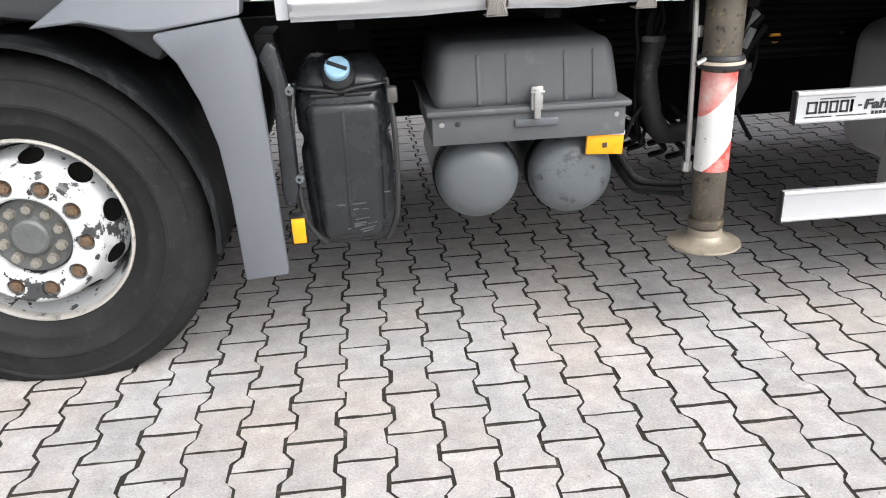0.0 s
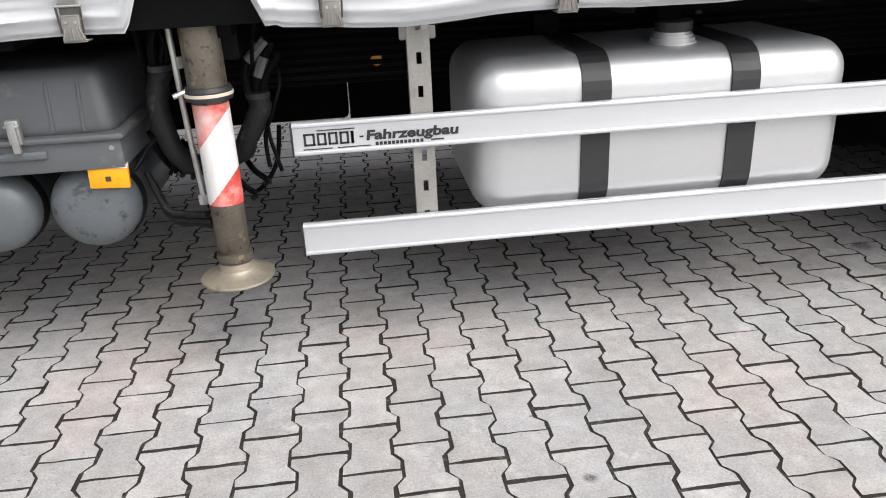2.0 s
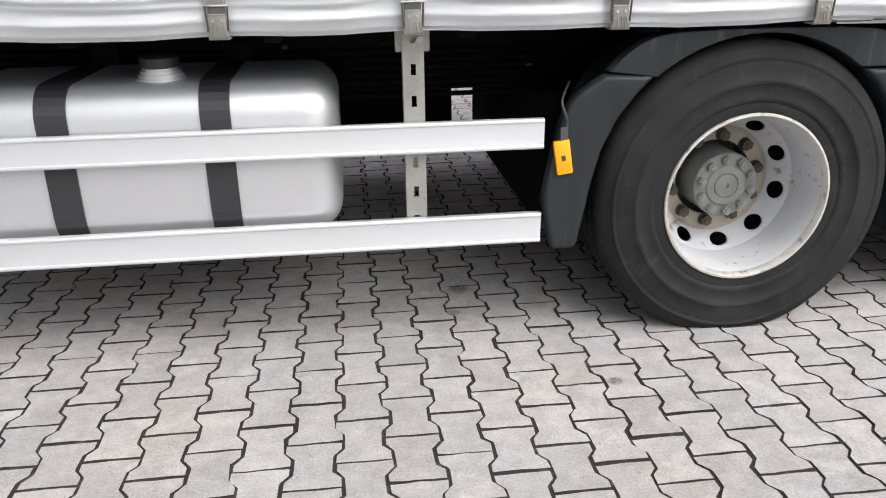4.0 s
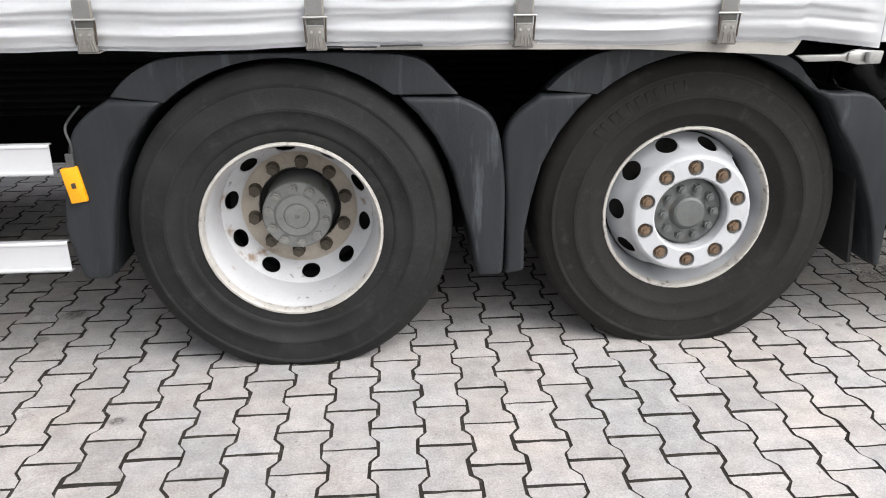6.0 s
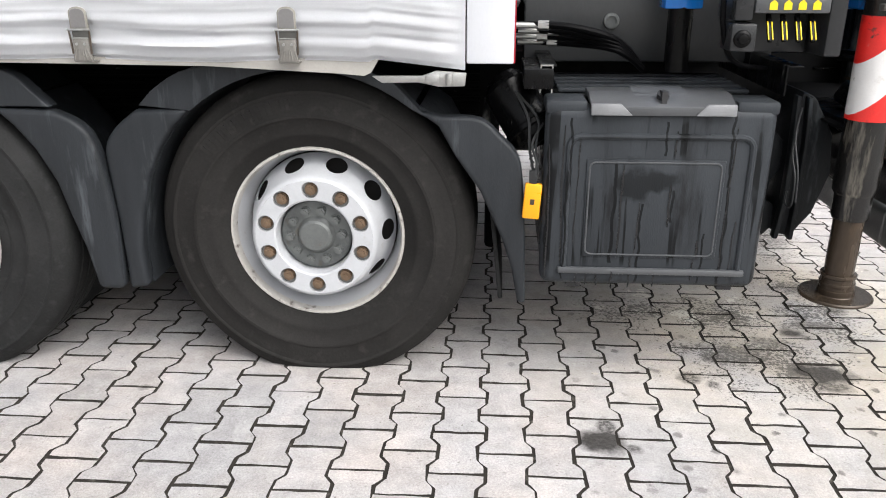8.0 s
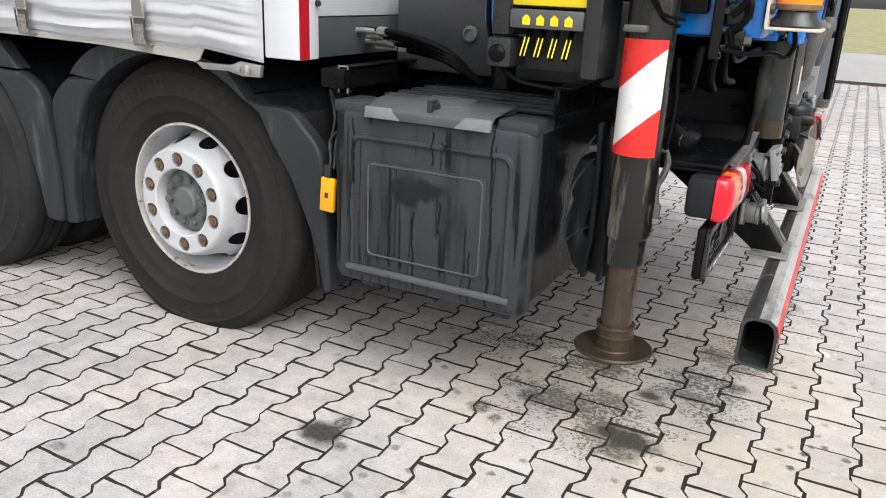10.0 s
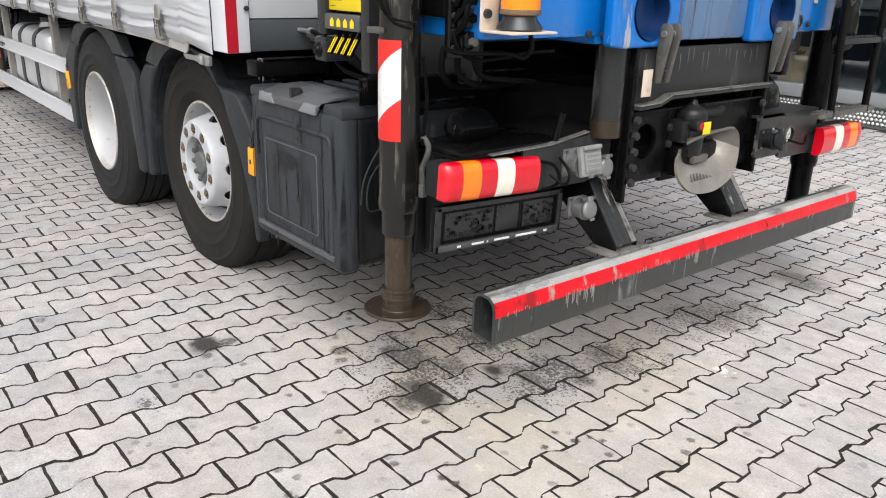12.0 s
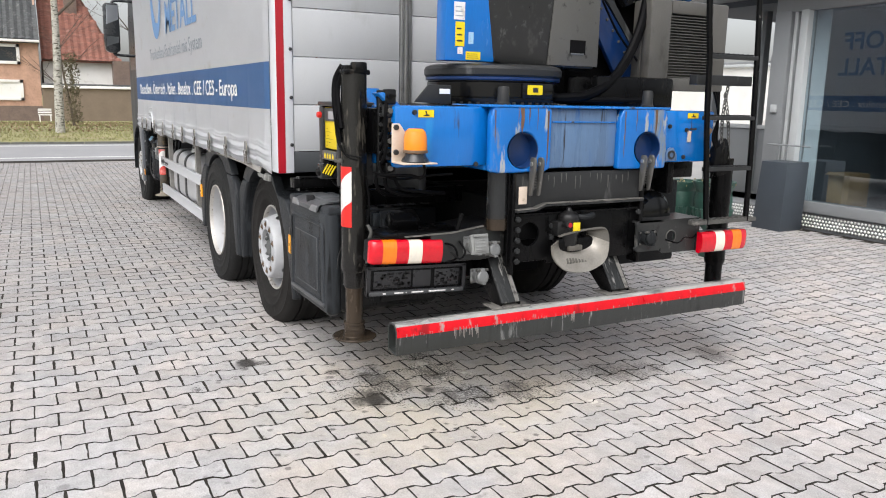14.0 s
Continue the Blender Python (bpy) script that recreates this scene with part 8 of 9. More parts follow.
M["grass"] = mat("grass_ground", (0.27, 0.255, 0.125), 0.95, var=0.3, scale=2.0, fine=30, bump=0.5, spot=(0.30, 0.235, 0.15), spot_amount=0.45, spot_scale=1.6, stretch=(1, 0.3, 1))
M["kerb"] = mat("kerb_concrete", (0.11, 0.11, 0.10), 0.8, var=0.35, scale=3, fine=60, bump=0.2)
M["line"] = mat("road_line", (0.66, 0.66, 0.65), 0.6, var=0.1, scale=3, fine=60, bump=0.1)
bm = B()
v = box(bm, -400, 400, -400, 400, -1.2, -0.06)
lone("ground", bm, "grass", "flat rough ground round the yard", "ground", "structure")
M["apron"] = mat("yard_concrete", (0.34, 0.335, 0.33), 0.85, var=0.15, scale=0.6, fine=50, bump=0.2, spot=(0.26, 0.255, 0.25), spot_amount=0.4, spot_scale=1.2)
bm = B()
box(bm, -13.2, 24, -14, 26, -0.3, -0.014)
lone("yard", bm, "apron", "plain grey yard surface beyond the paving", "yard", "structure")
bm = B()
box(bm, -19.7, -13.2, -120, 120, -0.3, -0.02)
road = lone("road", bm, "asphalt", "grey wet-looking asphalt road", "road", "structure")
bm = B()
box(bm, -14.35, -14.2, -120, 120, -0.02, -0.016)
part("road_line", bm, "line", road, "white edge line")
bm = B()
box(bm, -19.0, -18.82, -120, 120, -0.02, -0.016)
part("road_line", bm, "line", road, "white edge line")
for k in range(-14, 22):
    y = k * 1.0
    boxpart("kerb_stone", (-19.82, -19.7, y, y + 0.99, -0.2, 0.045), "kerb", road, "", 0.012)
bm = B()
n = 60
rows = []
for i in range(n + 1):
    x = -19.82 - (40.0) * (i / n) ** 1.4
    rows.append([bm.verts.new((x, y, 0.04 + min(0.30, (-19.82 - x) * 0.07) + 0.03 * noise.noise((x, y * 0.7, 0)))) for y in np.linspace(-60, 60, 121)])
for a, b in zip(rows, rows[1:]):
    for j in range(120):
        bm.faces.new((a[j], a[j + 1], b[j + 1], b[j]))
bmesh.ops.recalc_face_normals(bm, faces=bm.faces[:])
lone("verge", bm, "grass", "patchy winter grass verge beyond the road", "grass verge", "structure")
M["blade"] = mat("grass_blades", (0.25, 0.245, 0.11), 0.9, var=0.35, scale=1.5, fine=20, bump=0)
M["leaf_dead"] = mat("dead_leaves", (0.30, 0.20, 0.13), 0.9, var=0.4, scale=4, fine=30, bump=0)
rng = random.Random(3)
for name, m, count, x0, x1, size, label in (("grass_tufts", "blade", 11000, -28.5, -20.0, 0.045, "short yellowish grass tufts"), ("fallen_leaves", "leaf_dead", 3800, -27.5, -22.3, 0.07, "brown fallen leaves under the trees")):
    vs, fs = [], []
    for _ in range(count):
        x, y = rng.uniform(x0, x1), rng.uniform(-6, 8)
        z = 0.04 + min(0.30, (-19.82 - x) * 0.07)
        a, h = rng.uniform(0, math.pi), size * rng.uniform(0.5, 1.4)
        dx, dy = h * 0.5 * math.cos(a), h * 0.5 * math.sin(a)
        k = len(vs)
        lean = rng.uniform(-0.5, 0.5) * h
        if m == "blade":
            vs += [(x - dx, y - dy, z), (x + dx, y + dy, z), (x + lean, y + lean, z + h * 1.3)]
            fs.append((k, k + 1, k + 2))
        else:
            vs += [(x - dx, y - dy, z + 0.02), (x + dy, y - dx, z + 0.04), (x + dx, y + dy, z + 0.05), (x - dy, y + dx, z + 0.02)]
            fs.append((k, k + 1, k + 2, k + 3))
    me = bpy.data.meshes.new(name)
    me.from_pydata(vs, [], fs)
    me.materials.append(M[m])
    tagged(new(name, me), label, "grass" if m == "blade" else "leaves", kind="stuff")

# ---- houses across the road ----
M["brick_wall"] = mat("brick_wall", (0.47, 0.29, 0.21), 0.85, var=0.25, scale=3, fine=14, bump=0.2, spot=(0.34, 0.205, 0.15), spot_amount=0.4, spot_scale=9)
M["brick_dark"] = mat("brick_dark", (0.17, 0.125, 0.105), 0.85, var=0.25, scale=3, fine=14, bump=0.2)
M["tile_dark"] = mat("roof_tile_dark", (0.085, 0.088, 0.09), 0.6, var=0.5, scale=6, fine=14, bump=0.3, spot=(0.20, 0.20, 0.195), spot_amount=0.42, spot_scale=5)
M["tile_red"] = mat("roof_tile_red", (0.25, 0.105, 0.078), 0.75, var=0.45, scale=5, fine=14, bump=0.2, spot=(0.36, 0.21, 0.17), spot_amount=0.42, spot_scale=6, stretch=(1, 0.4, 1), spot2=(0.12, 0.055, 0.04), spot2_amount=0.4, spot2_scale=9)
M["plaster"] = mat("white_plaster", (0.80, 0.79, 0.76), 0.8, var=0.08, scale=1.5, fine=40, bump=0.1, spot=(0.5, 0.48, 0.44), spot_amount=0.28, spot_scale=1.4)
M["brown_wall"] = mat("brown_wall", (0.20, 0.155, 0.115), 0.85, var=0.15, scale=2, fine=30, bump=0.15)
M["window_glass"] = mat("house_glass", (0.03, 0.034, 0.038), 0.12, var=0.3, scale=2, fine=20, bump=0)


def roof_tiles(parent, x0, z0, x1, z1, y0, y1, material, hip=0.0):
    """Rows of overlapping tiles on a slope from the eaves (x0, z0) up to (x1, z1)."""
    rows = 24
    cols = int((y1 - y0) / 0.26)
    vs, fs = [], []
    dx, dz = (x1 - x0) / rows, (z1 - z0) / rows
    for r in range(rows):
        for c in range(cols):
            ya, yb = y0 + (y1 - y0) * c / cols, y0 + (y1 - y0) * (c + 1) / cols
            if yb > y1 - hip * r / rows:
                continue
            xa, za, xb, zb = x0 + dx * r, z0 + dz * r, x0 + dx * (r + 1.15), z0 + dz * (r + 1.15)
            k = len(vs)
            ym = (ya + yb) / 2
            vs += [(xa, ya, za), (xa, ym, za + 0.05), (xa, yb - 0.012, za), (xb, yb - 0.012, zb - 0.04), (xb, ym, zb + 0.01), (xb, ya, zb - 0.04)]
            fs += [(k, k + 1, k + 4, k + 5), (k + 1, k + 2, k + 3, k + 4)]
    me = bpy.data.meshes.new("roof_tiles")
    me.from_pydata(vs, [], fs)
    me.materials.append(M[material])
    ob = tagged(new("roof_tiles", me), kind="stuff")
    ob.parent = parent
    ob.matrix_parent_inverse = WORLD[parent].inverted()


def house_window(parent, x, y0, y1, z0, z1, blind=False):
    bm = B()
    f = 0.12
    for a, b, c, d in ((y0, y1, z0, z0 + f), (y0, y1, z1 - f, z1), (y0, y0 + f, z0, z1), (y1 - f, y1, z0, z1)):
        box(bm, x, x + 0.08, a, b, c, d)
    w = part("window", bm, "plaster", parent, "", 0.004)
    boxpart("pane", (x + 0.01, x + 0.03, y0 + f, y1 - f, z0 + f, z1 - f), "plaster" if blind else "window_glass", w, "", 0)


hx = -30.0
house = thing("brick_house", (hx - 4, -3, 0.35), "brown brick house with a dark tiled roof across the road", "house")
boxpart("wall", (hx - 8, hx, -8.0, 1.05, 0.9, 3.55), "brick_wall", house, "", 0)
boxpart("plinth", (hx - 8, hx + 0.02, -8.0, 1.07, 0.2, 0.95), "brick_dark", house, "", 0)
boxpart("gutter", (hx + 0.1, hx + 0.35, -8.0, 1.1, 3.50, 3.60), "plaster", house, "", 0.02)
boxpart("roof_deck", (hx - 4.2, hx + 0.2, -8.0, 1.1, 3.5, 3.56), "brick_dark", house, "", 0)
bm = B()
prism(bm, [(hx + 0.30, 3.54), (hx - 4.2, 7.50), (hx - 4.2, 7.40), (hx + 0.25, 3.46)], -8.0, 1.1)
part("roof_slope", bm, "tile_dark", house)
roof_tiles(house, hx + 0.35, 3.62, hx - 4.2, 7.6, -8.0, 1.15, "tile_dark")
house_window(house, hx + 0.0, -0.85, 0.36, 2.62, 3.42)
house_window(house, hx + 0.0, -1.6, 0.40, 1.17, 2.0, True)
bm = B()
prism(bm, [(hx + 0.1, 3.6), (hx - 4.0, 7.5), (hx - 8, 3.6)], 0.98, 1.05)
part("gable", bm, "brick_wall", house)

house2 = thing("white_house", (hx - 6, 3, 0.35), "white rendered house with a red tiled roof across the road", "house")
boxpart("wall", (hx - 7, hx - 1.0, 1.2, 4.1, 0.3, 2.95), "plaster", house2, "", 0)
roof_tiles(house2, hx - 0.6, 2.88, hx - 4.6, 6.6, 1.15, 4.3, "tile_red", 1.6)
bm = B()
ngon(bm, [(hx - 0.65, 1.15, 2.80), (hx - 0.65, 4.25, 2.80), (hx - 4.6, 2.66, 6.48), (hx - 4.6, 1.15, 6.48)])
bmesh.ops.solidify(bm, geom=bm.faces[:], thickness=0.08)
part("roof_slope", bm, "tile_red", house2)
boxpart("roof_deck", (hx - 4.6, hx - 0.7, 1.2, 4.2, 2.82, 2.88), "brick_dark", house2, "", 0)
bm = B()
ngon(bm, [(hx - 0.7, 4.25, 2.88), (hx - 4.6, 2.62, 6.6), (hx - 7.0, 4.25, 2.88)])
part("roof_side", bm, "tile_red", house2)
chim = boxpart("chimney", (hx - 3.4, hx - 2.9, 2.25, 2.75, 4.6, 6.3), "brick_dark", house2, "", 0.01)
boxpart("annex", (hx - 4, hx - 0.3, 3.9, 5.6, 1.9, 2.9), "brick_dark", house2, "", 0)
wall_g = thing("garden_wall", (hx, 4, 0.3), "low brown garage wall with a white coping", "wall")
boxpart("wall", (hx - 0.4, hx + 0.15, 1.08, 12.0, 0.25, 1.70), "brown_wall", wall_g, "", 0)
boxpart("coping", (hx - 0.5, hx + 0.25, 1.06, 12.0, 1.70, 1.81), "plaster", wall_g, "", 0.01)
boxpart("coping_shadow", (hx - 0.5, hx + 0.22, 1.06, 12.0, 1.81, 1.89), "tile_dark", wall_g, "", 0.01)
bench = thing("garden_bench", (hx + 1.0, 0.7, 0.36), "white garden bench in front of the brick house", "bench")
for i in range(4):
    boxpart("slat", (hx + 0.9 + 0.1 * i, hx + 0.98 + 0.1 * i, 0.85, 1.35, 0.60, 0.63), "plaster", bench, "", 0.005)
for i in range(3):
    boxpart("back_slat", (hx + 0.84, hx + 0.87, 0.85, 1.35, 0.68 + 0.07 * i, 0.72 + 0.07 * i), "plaster", bench, "", 0.005)
for y in (0.9, 1.3):
    for x in (0.92, 1.25):
        boxpart("leg", (hx + x, hx + x + 0.04, y - 0.02, y + 0.02, 0.33, 0.60), "plaster", bench, "", 0.004)

# far houses further along the street, low and pale
for i, (y0, y1, h, m) in enumerate(((14, 24, 3.4, "brick_wall"), (27, 38, 3.0, "plaster"), (-24, -13, 3.2, "plaster"))):
    far_house = thing("far_house", (hx - 6, (y0 + y1) / 2, 0.3), "plain house further along the street", "house", "far houses")
    boxpart("wall", (hx - 10, hx - 2, y0, y1, 0.2, h), m, far_house, "", 0)
    bm = B()
    prism(bm, [(hx - 1.6, h), (hx - 6, h + 3.2), (hx - 10.4, h)], y0 - 0.3, y1 + 0.3)
    part("roof", bm, "tile_dark" if i else "tile_red", far_house)
    for k in range(3):
        house_window(far_house, hx - 2.0, y0 + 1.2 + 2.8 * k, y0 + 2.6 + 2.8 * k, 1.2, 2.4)

# ---- bare trees ----
M["birch"] = mat("birch_bark", (0.40, 0.385, 0.34), 0.85, var=0.4, scale=8, fine=40, bump=0.6, spot=(0.055, 0.05, 0.034), spot_amount=0.53, spot_scale=7, stretch=(1, 1, 2.4), spot2=(0.16, 0.14, 0.09), spot2_amount=0.45, spot2_scale=12, crisp=0.4)
M["twig"] = mat("twig_bark", (0.10, 0.078, 0.06), 0.9, var=0.3, scale=9, fine=60, bump=0.2)
M["ivy"] = mat("ivy_leaf", (0.10, 0.085, 0.045), 0.8, var=0.4, scale=6, fine=30, bump=0)


def bare_tree(at, height, r, seed, label, bark, depth=4, wander=0.10):
    t = thing("tree", at, label, "tree")
    rg = random.Random(seed)
    trunk, twigs = B(), B()

    def grow(bm, p, d, ln, rad, level):
        pts = [p]
        for s in range(4):
            d = (d + Vector((rg.gauss(0, 1), rg.gauss(0, 1), 0)) * (wander if level == 0 else 0.10) + Vector((0, 0, rg.gauss(0.03, 0.06)))).normalized()
            pts.append(pts[-1] + d * ln / 4)
        rings = smooth_line(pts, 3)
        seg = 10 if level == 0 else 5
        prev = None
        for i, q in enumerate(rings):
            rr = rad * (1 - 0.55 * i / (len(rings) - 1))
            s1 = d.orthogonal().normalized()
            s2 = d.cross(s1)
            ring = [bm.verts.new(q + rr * (math.cos(2 * math.pi * k / seg) * s1 + math.sin(2 * math.pi * k / seg) * s2)) for k in range(seg)]
            if prev:
                for k in range(seg):
                    bm.faces.new((prev[k], prev[(k + 1) % seg], ring[(k + 1) % seg], ring[k]))
            prev = ring
        if level < depth:
            for k in range(6 if level == 0 else 4):
                f = rg.uniform(0.35, 1.0)
                q = rings[int(f * (len(rings) - 1))]
                a = rg.uniform(0, 2 * math.pi)
                nd = (d * 0.7 + Vector((math.cos(a), math.sin(a), rg.uniform(0.0, 0.6)))).normalized()
                grow(twigs if level >= 0 else bm, q, nd, ln * rg.uniform(0.42, 0.62), rad * 0.42 * (1 - 0.3 * f), level + 1)

    grow(trunk, Vector(at), Vector((0, 0, 1)), height, r, 0)
    part("trunk", trunk, bark, t, sharp=80)
    tagged(part("branches", twigs, "twig", t, sharp=80), kind="stuff")
    return t


bare_tree((-22.3, 1.42, 0.2), 6.4, 0.155, 21, "bare birch tree with flaking bark on the verge", "birch", 4, 0.018)
bare_tree((-24.2, 1.95, 0.3), 3.4, 0.05, 5, "small bare shrubby tree on the verge", "twig", 3)
bare_tree((-26.0, 5.2, 0.3), 5.5, 0.10, 9, "bare young tree on the verge", "twig", 3)
bare_tree((-16, 20, 0.0), 6.0, 0.14, 31, "bare tree behind the showroom", "twig", 4)
rg = random.Random(8)
vs, fs = [], []
for _ in range(900):
    a, z = rg.uniform(0, 6.28), rg.uniform(0.5, 2.9)
    x, y = -24.2 + 0.22 * math.cos(a) * rg.random(), 1.95 + 0.3 * math.sin(a) * rg.random()
    k, s = len(vs), rg.uniform(0.03, 0.07)
    vs += [(x, y, z), (x + rg.uniform(-s, s), y + s, z + rg.uniform(-s, s)), (x + rg.uniform(-s, s), y + rg.uniform(-s, s), z - s)]
    fs.append((k, k + 1, k + 2))
me = bpy.data.meshes.new("dry_leaves")
me.from_pydata(vs, [], fs)
me.materials.append(M["ivy"])
tagged(new("dry_leaves", me), "brown leaves clinging to the small tree", "leaves", kind="stuff")

# ---- showroom building ----
M["frame_grey"] = mat("frame_grey", (0.23, 0.24, 0.25), 0.4, var=0.06, scale=2, fine=120, bump=0.04)
M["frame_light"] = mat("frame_light", (0.48, 0.50, 0.51), 0.4, var=0.06, scale=2, fine=120, bump=0.04)
M["slate_box"] = mat("slate_panel", (0.045, 0.055, 0.068), 0.45, var=0.12, scale=3, fine=120, bump=0.08)
M["checker"] = mat("checker_plate", (0.17, 0.175, 0.18), 0.35, metal=0.7, var=0.15, scale=5, fine=100, bump=0.1)
M["checker_bump"] = mat("checker_tread", (0.72, 0.72, 0.71), 0.3, metal=0.5, var=0.1, scale=6, fine=100, bump=0.05)
M["red_fascia"] = mat("red_fascia", (0.45, 0.02, 0.03), 0.4, var=0.06, scale=2, fine=100, bump=0.04)
# shade of the unlit room, put into its colour
M["room_shade"] = mat("showroom_shade", (0.075, 0.085, 0.10), 0.7, var=0.15, scale=1, fine=30, bump=0)
M["cardboard"] = mat("cardboard", (0.34, 0.22, 0.11), 0.8, var=0.15, scale=6, fine=80, bump=0.15)
M["urn_green"] = mat("urn_glaze", (0.028, 0.08, 0.062), 0.4, var=0.3, scale=9, fine=60, bump=0.3, spot=(0.08, 0.13, 0.105), spot_amount=0.4, spot_scale=14)
M["straw"] = mat("dry_plants", (0.30, 0.25, 0.13), 0.9, var=0.3, scale=9, fine=60, bump=0)
pane = bpy.data.materials.new("window_pane")
pane.use_nodes = True
pb = pane.node_tree.nodes["Principled BSDF"]
pb.inputs["Base Color"].default_value = (0.48, 0.60, 0.68, 1)
pb.inputs["Transmission Weight"].default_value = 1.0
pb.inputs["Roughness"].default_value = 0.01
pb.inputs["IOR"].default_value = 2.3
M["window_pane"] = pane

FY = 9.25
show = thing("showroom", (3, FY, 0), "grey glass-fronted showroom with a checker-plate base and red fascia", "building")
boxpart("base", (-0.1, 3.2, FY + 0.02, FY + 0.4, 0.0, 0.22), "frame_grey", show, "", 0.004)
boxpart("checker_panel", (-2.55, 3.2, FY + 0.006, FY + 0.02, 0.03, 0.205), "checker", show, "aluminium checker plate", 0)
vs, fs = [], []
for i in range(int(5.7 / 0.045)):
    for j in range(4):
        x, z = -2.54 + 0.045 * i + (0.0225 if j % 2 else 0), 0.05 + 0.042 * j
        k = len(vs)
        s = 0.0195
        vs += [(x - s, FY + 0.006, z), (x, FY + 0.006, z - s), (x + s, FY + 0.006, z), (x, FY + 0.006, z + s), (x - s * 0.6, FY + 0.001, z), (x, FY + 0.001, z - s * 0.6), (x + s * 0.6, FY + 0.001, z), (x, FY + 0.001, z + s * 0.6)]
        fs += [(k + 4, k + 5, k + 6, k + 7), (k, k + 1, k + 5, k + 4), (k + 1, k + 2, k + 6, k + 5), (k + 2, k + 3, k + 7, k + 6), (k + 3, k, k + 4, k + 7)]
me = bpy.data.meshes.new("checker_tread")
me.from_pydata(vs, [], fs)
me.materials.append(M["checker_bump"])
ob = tagged(new("checker_tread", me), kind="stuff")
ob.parent = show
ob.matrix_parent_inverse = WORLD[show].inverted()
boxpart("sill", (-0.14, 3.22, FY - 0.03, FY + 0.2, 0.225, 0.36), "frame_grey", show, "", 0.006)
boxpart("head_beam", (-0.5, 3.2, FY - 0.02, FY + 0.3, 2.72, 2.98), "frame_grey", show, "", 0.006)
boxpart("fascia", (-2.6, 3.3, FY - 0.55, FY + 0.3, 2.98, 3.08), "frame_grey", show, "", 0.006)
boxpart("fascia_band", (-2.6, 3.3, FY - 0.57, FY - 0.55, 2.99, 3.5), "red_fascia", show, "red fascia board", 0.004)
for x, w, m in ((-0.5, 0.24, "frame_grey"), (-0.25, 0.05, "frame_light"), (-0.12, 0.11, "frame_light"), (2.35, 0.12, "frame_grey"), (3.08, 0.12, "frame_grey")):
    boxpart("mullion", (x, x + w, FY - 0.03 if w > 0.1 else FY + 0.02, FY + 0.12, 0.0 if w > 0.2 else 0.36, 2.73), m, show, "", 0.006)
boxpart("blind", (0.0, 0.20, FY + 0.13, FY + 0.14, 0.36, 2.72), "plaster", show, "pale roller blind", 0)
for x0, x1 in ((0.0, 2.35), (2.47, 3.08)):
    p = boxpart("pane", (x0, x1, FY + 0.05, FY + 0.062, 0.36, 2.72), "window_pane", show, "", 0)
    p.visible_shadow = False
# inside: one dark tone stands in for the shade of the unlit room
boxpart("inner_floor", (-2.5, 3.1, FY + 0.4, FY + 6, 0.1, 0.22), "room_shade", show, "", 0)
boxpart("inner_back", (-2.5, 3.1, FY + 6, FY + 6.2, 0.1, 3.2), "room_shade", show, "", 0)
boxpart("inner_ceiling", (-2.5, 3.1, FY + 0.3, FY + 6, 2.9, 3.0), "room_shade", show, "", 0)
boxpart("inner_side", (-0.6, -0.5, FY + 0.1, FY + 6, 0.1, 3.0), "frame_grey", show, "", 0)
boxpart("inner_side", (3.1, 3.2, FY + 0.12, FY + 6.2, 0.1, 3.0), "room_shade", show, "", 0)
boxpart("roof", (-2.6, 3.25, FY - 0.5, FY + 6.2, 3.08, 3.2), "frame_grey", show, "", 0)
# recessed entrance at the end of the front
boxpart("entrance_door", (-0.62, -0.56, FY + 0.1, FY + 1.0, 0.05, 2.2), "frame_grey", show, "", 0.01)
boxpart("terrace", (-2.55, -0.5, FY + 0.02, FY + 2.5, 0.0, 0.22), "frame_grey", show, "", 0.004)
boxpart("entrance_panel", (-2.5, -0.63, FY + 1.0, FY + 1.06, 0.22, 1.20), "frame_grey", show, "", 0.004)
for x in (-2.45, -1.55, -0.72):
    boxpart("entrance_post", (x, x + 0.08, FY + 0.96, FY + 1.08, 0.22, 2.98), "frame_grey", show, "", 0.006)
boxpart("entrance_rail", (-2.45, -0.63, FY + 0.97, FY + 1.07, 1.20, 1.26), "frame_light", show, "", 0.006)
boxpart("switch_box", (-0.42, -0.34, FY - 0.07, FY - 0.03, 1.46, 1.56), "frame_light", show, "", 0.006)
bm = B()
rod(bm, (-0.36, FY - 0.12, 1.05), (0.30, FY - 0.14, 1.05), 0.010, seg=8)
for x in (-0.16, -0.05):
    rod(bm, (x, FY - 0.13, 0.0), (x, FY - 0.13, 1.06), 0.008, seg=8)
rod(bm, (-0.30, FY - 0.12, 1.05), (-0.30, FY - 0.02, 1.05), 0.008, seg=8)
part("hand_rail", bm, "frame_grey", show)
carton = thing("cardboard_box", (0.55, FY + 0.6, 0.22), "open brown cardboard box behind the showroom glass", "box")
boxpart("carton", (0.24, 0.54, FY + 0.35, FY + 0.75, 0.22, 0.72), "cardboard", carton, "", 0.004)
boxpart("flap", (0.24, 0.54, FY + 0.28, FY + 0.36, 0.71, 0.716), "cardboard", carton, "", 0.001, (25, 0, 0))
stool = thing("round_stool", (1.6, FY + 1.2, 0.22), "round stool with a pale seat inside the showroom", "stool")
bm = B()
lathe(bm, [(0, 0.68), (0.28, 0.68), (0.3, 0.70), (0.3, 0.76), (0, 0.78)], (1.6, FY + 1.2, 0), "z", 28)
part("seat", bm, "frame_light", stool, "", 0.004)
bm = B()
rod(bm, (1.6, FY + 1.2, 0.22), (1.6, FY + 1.2, 0.68), 0.03)
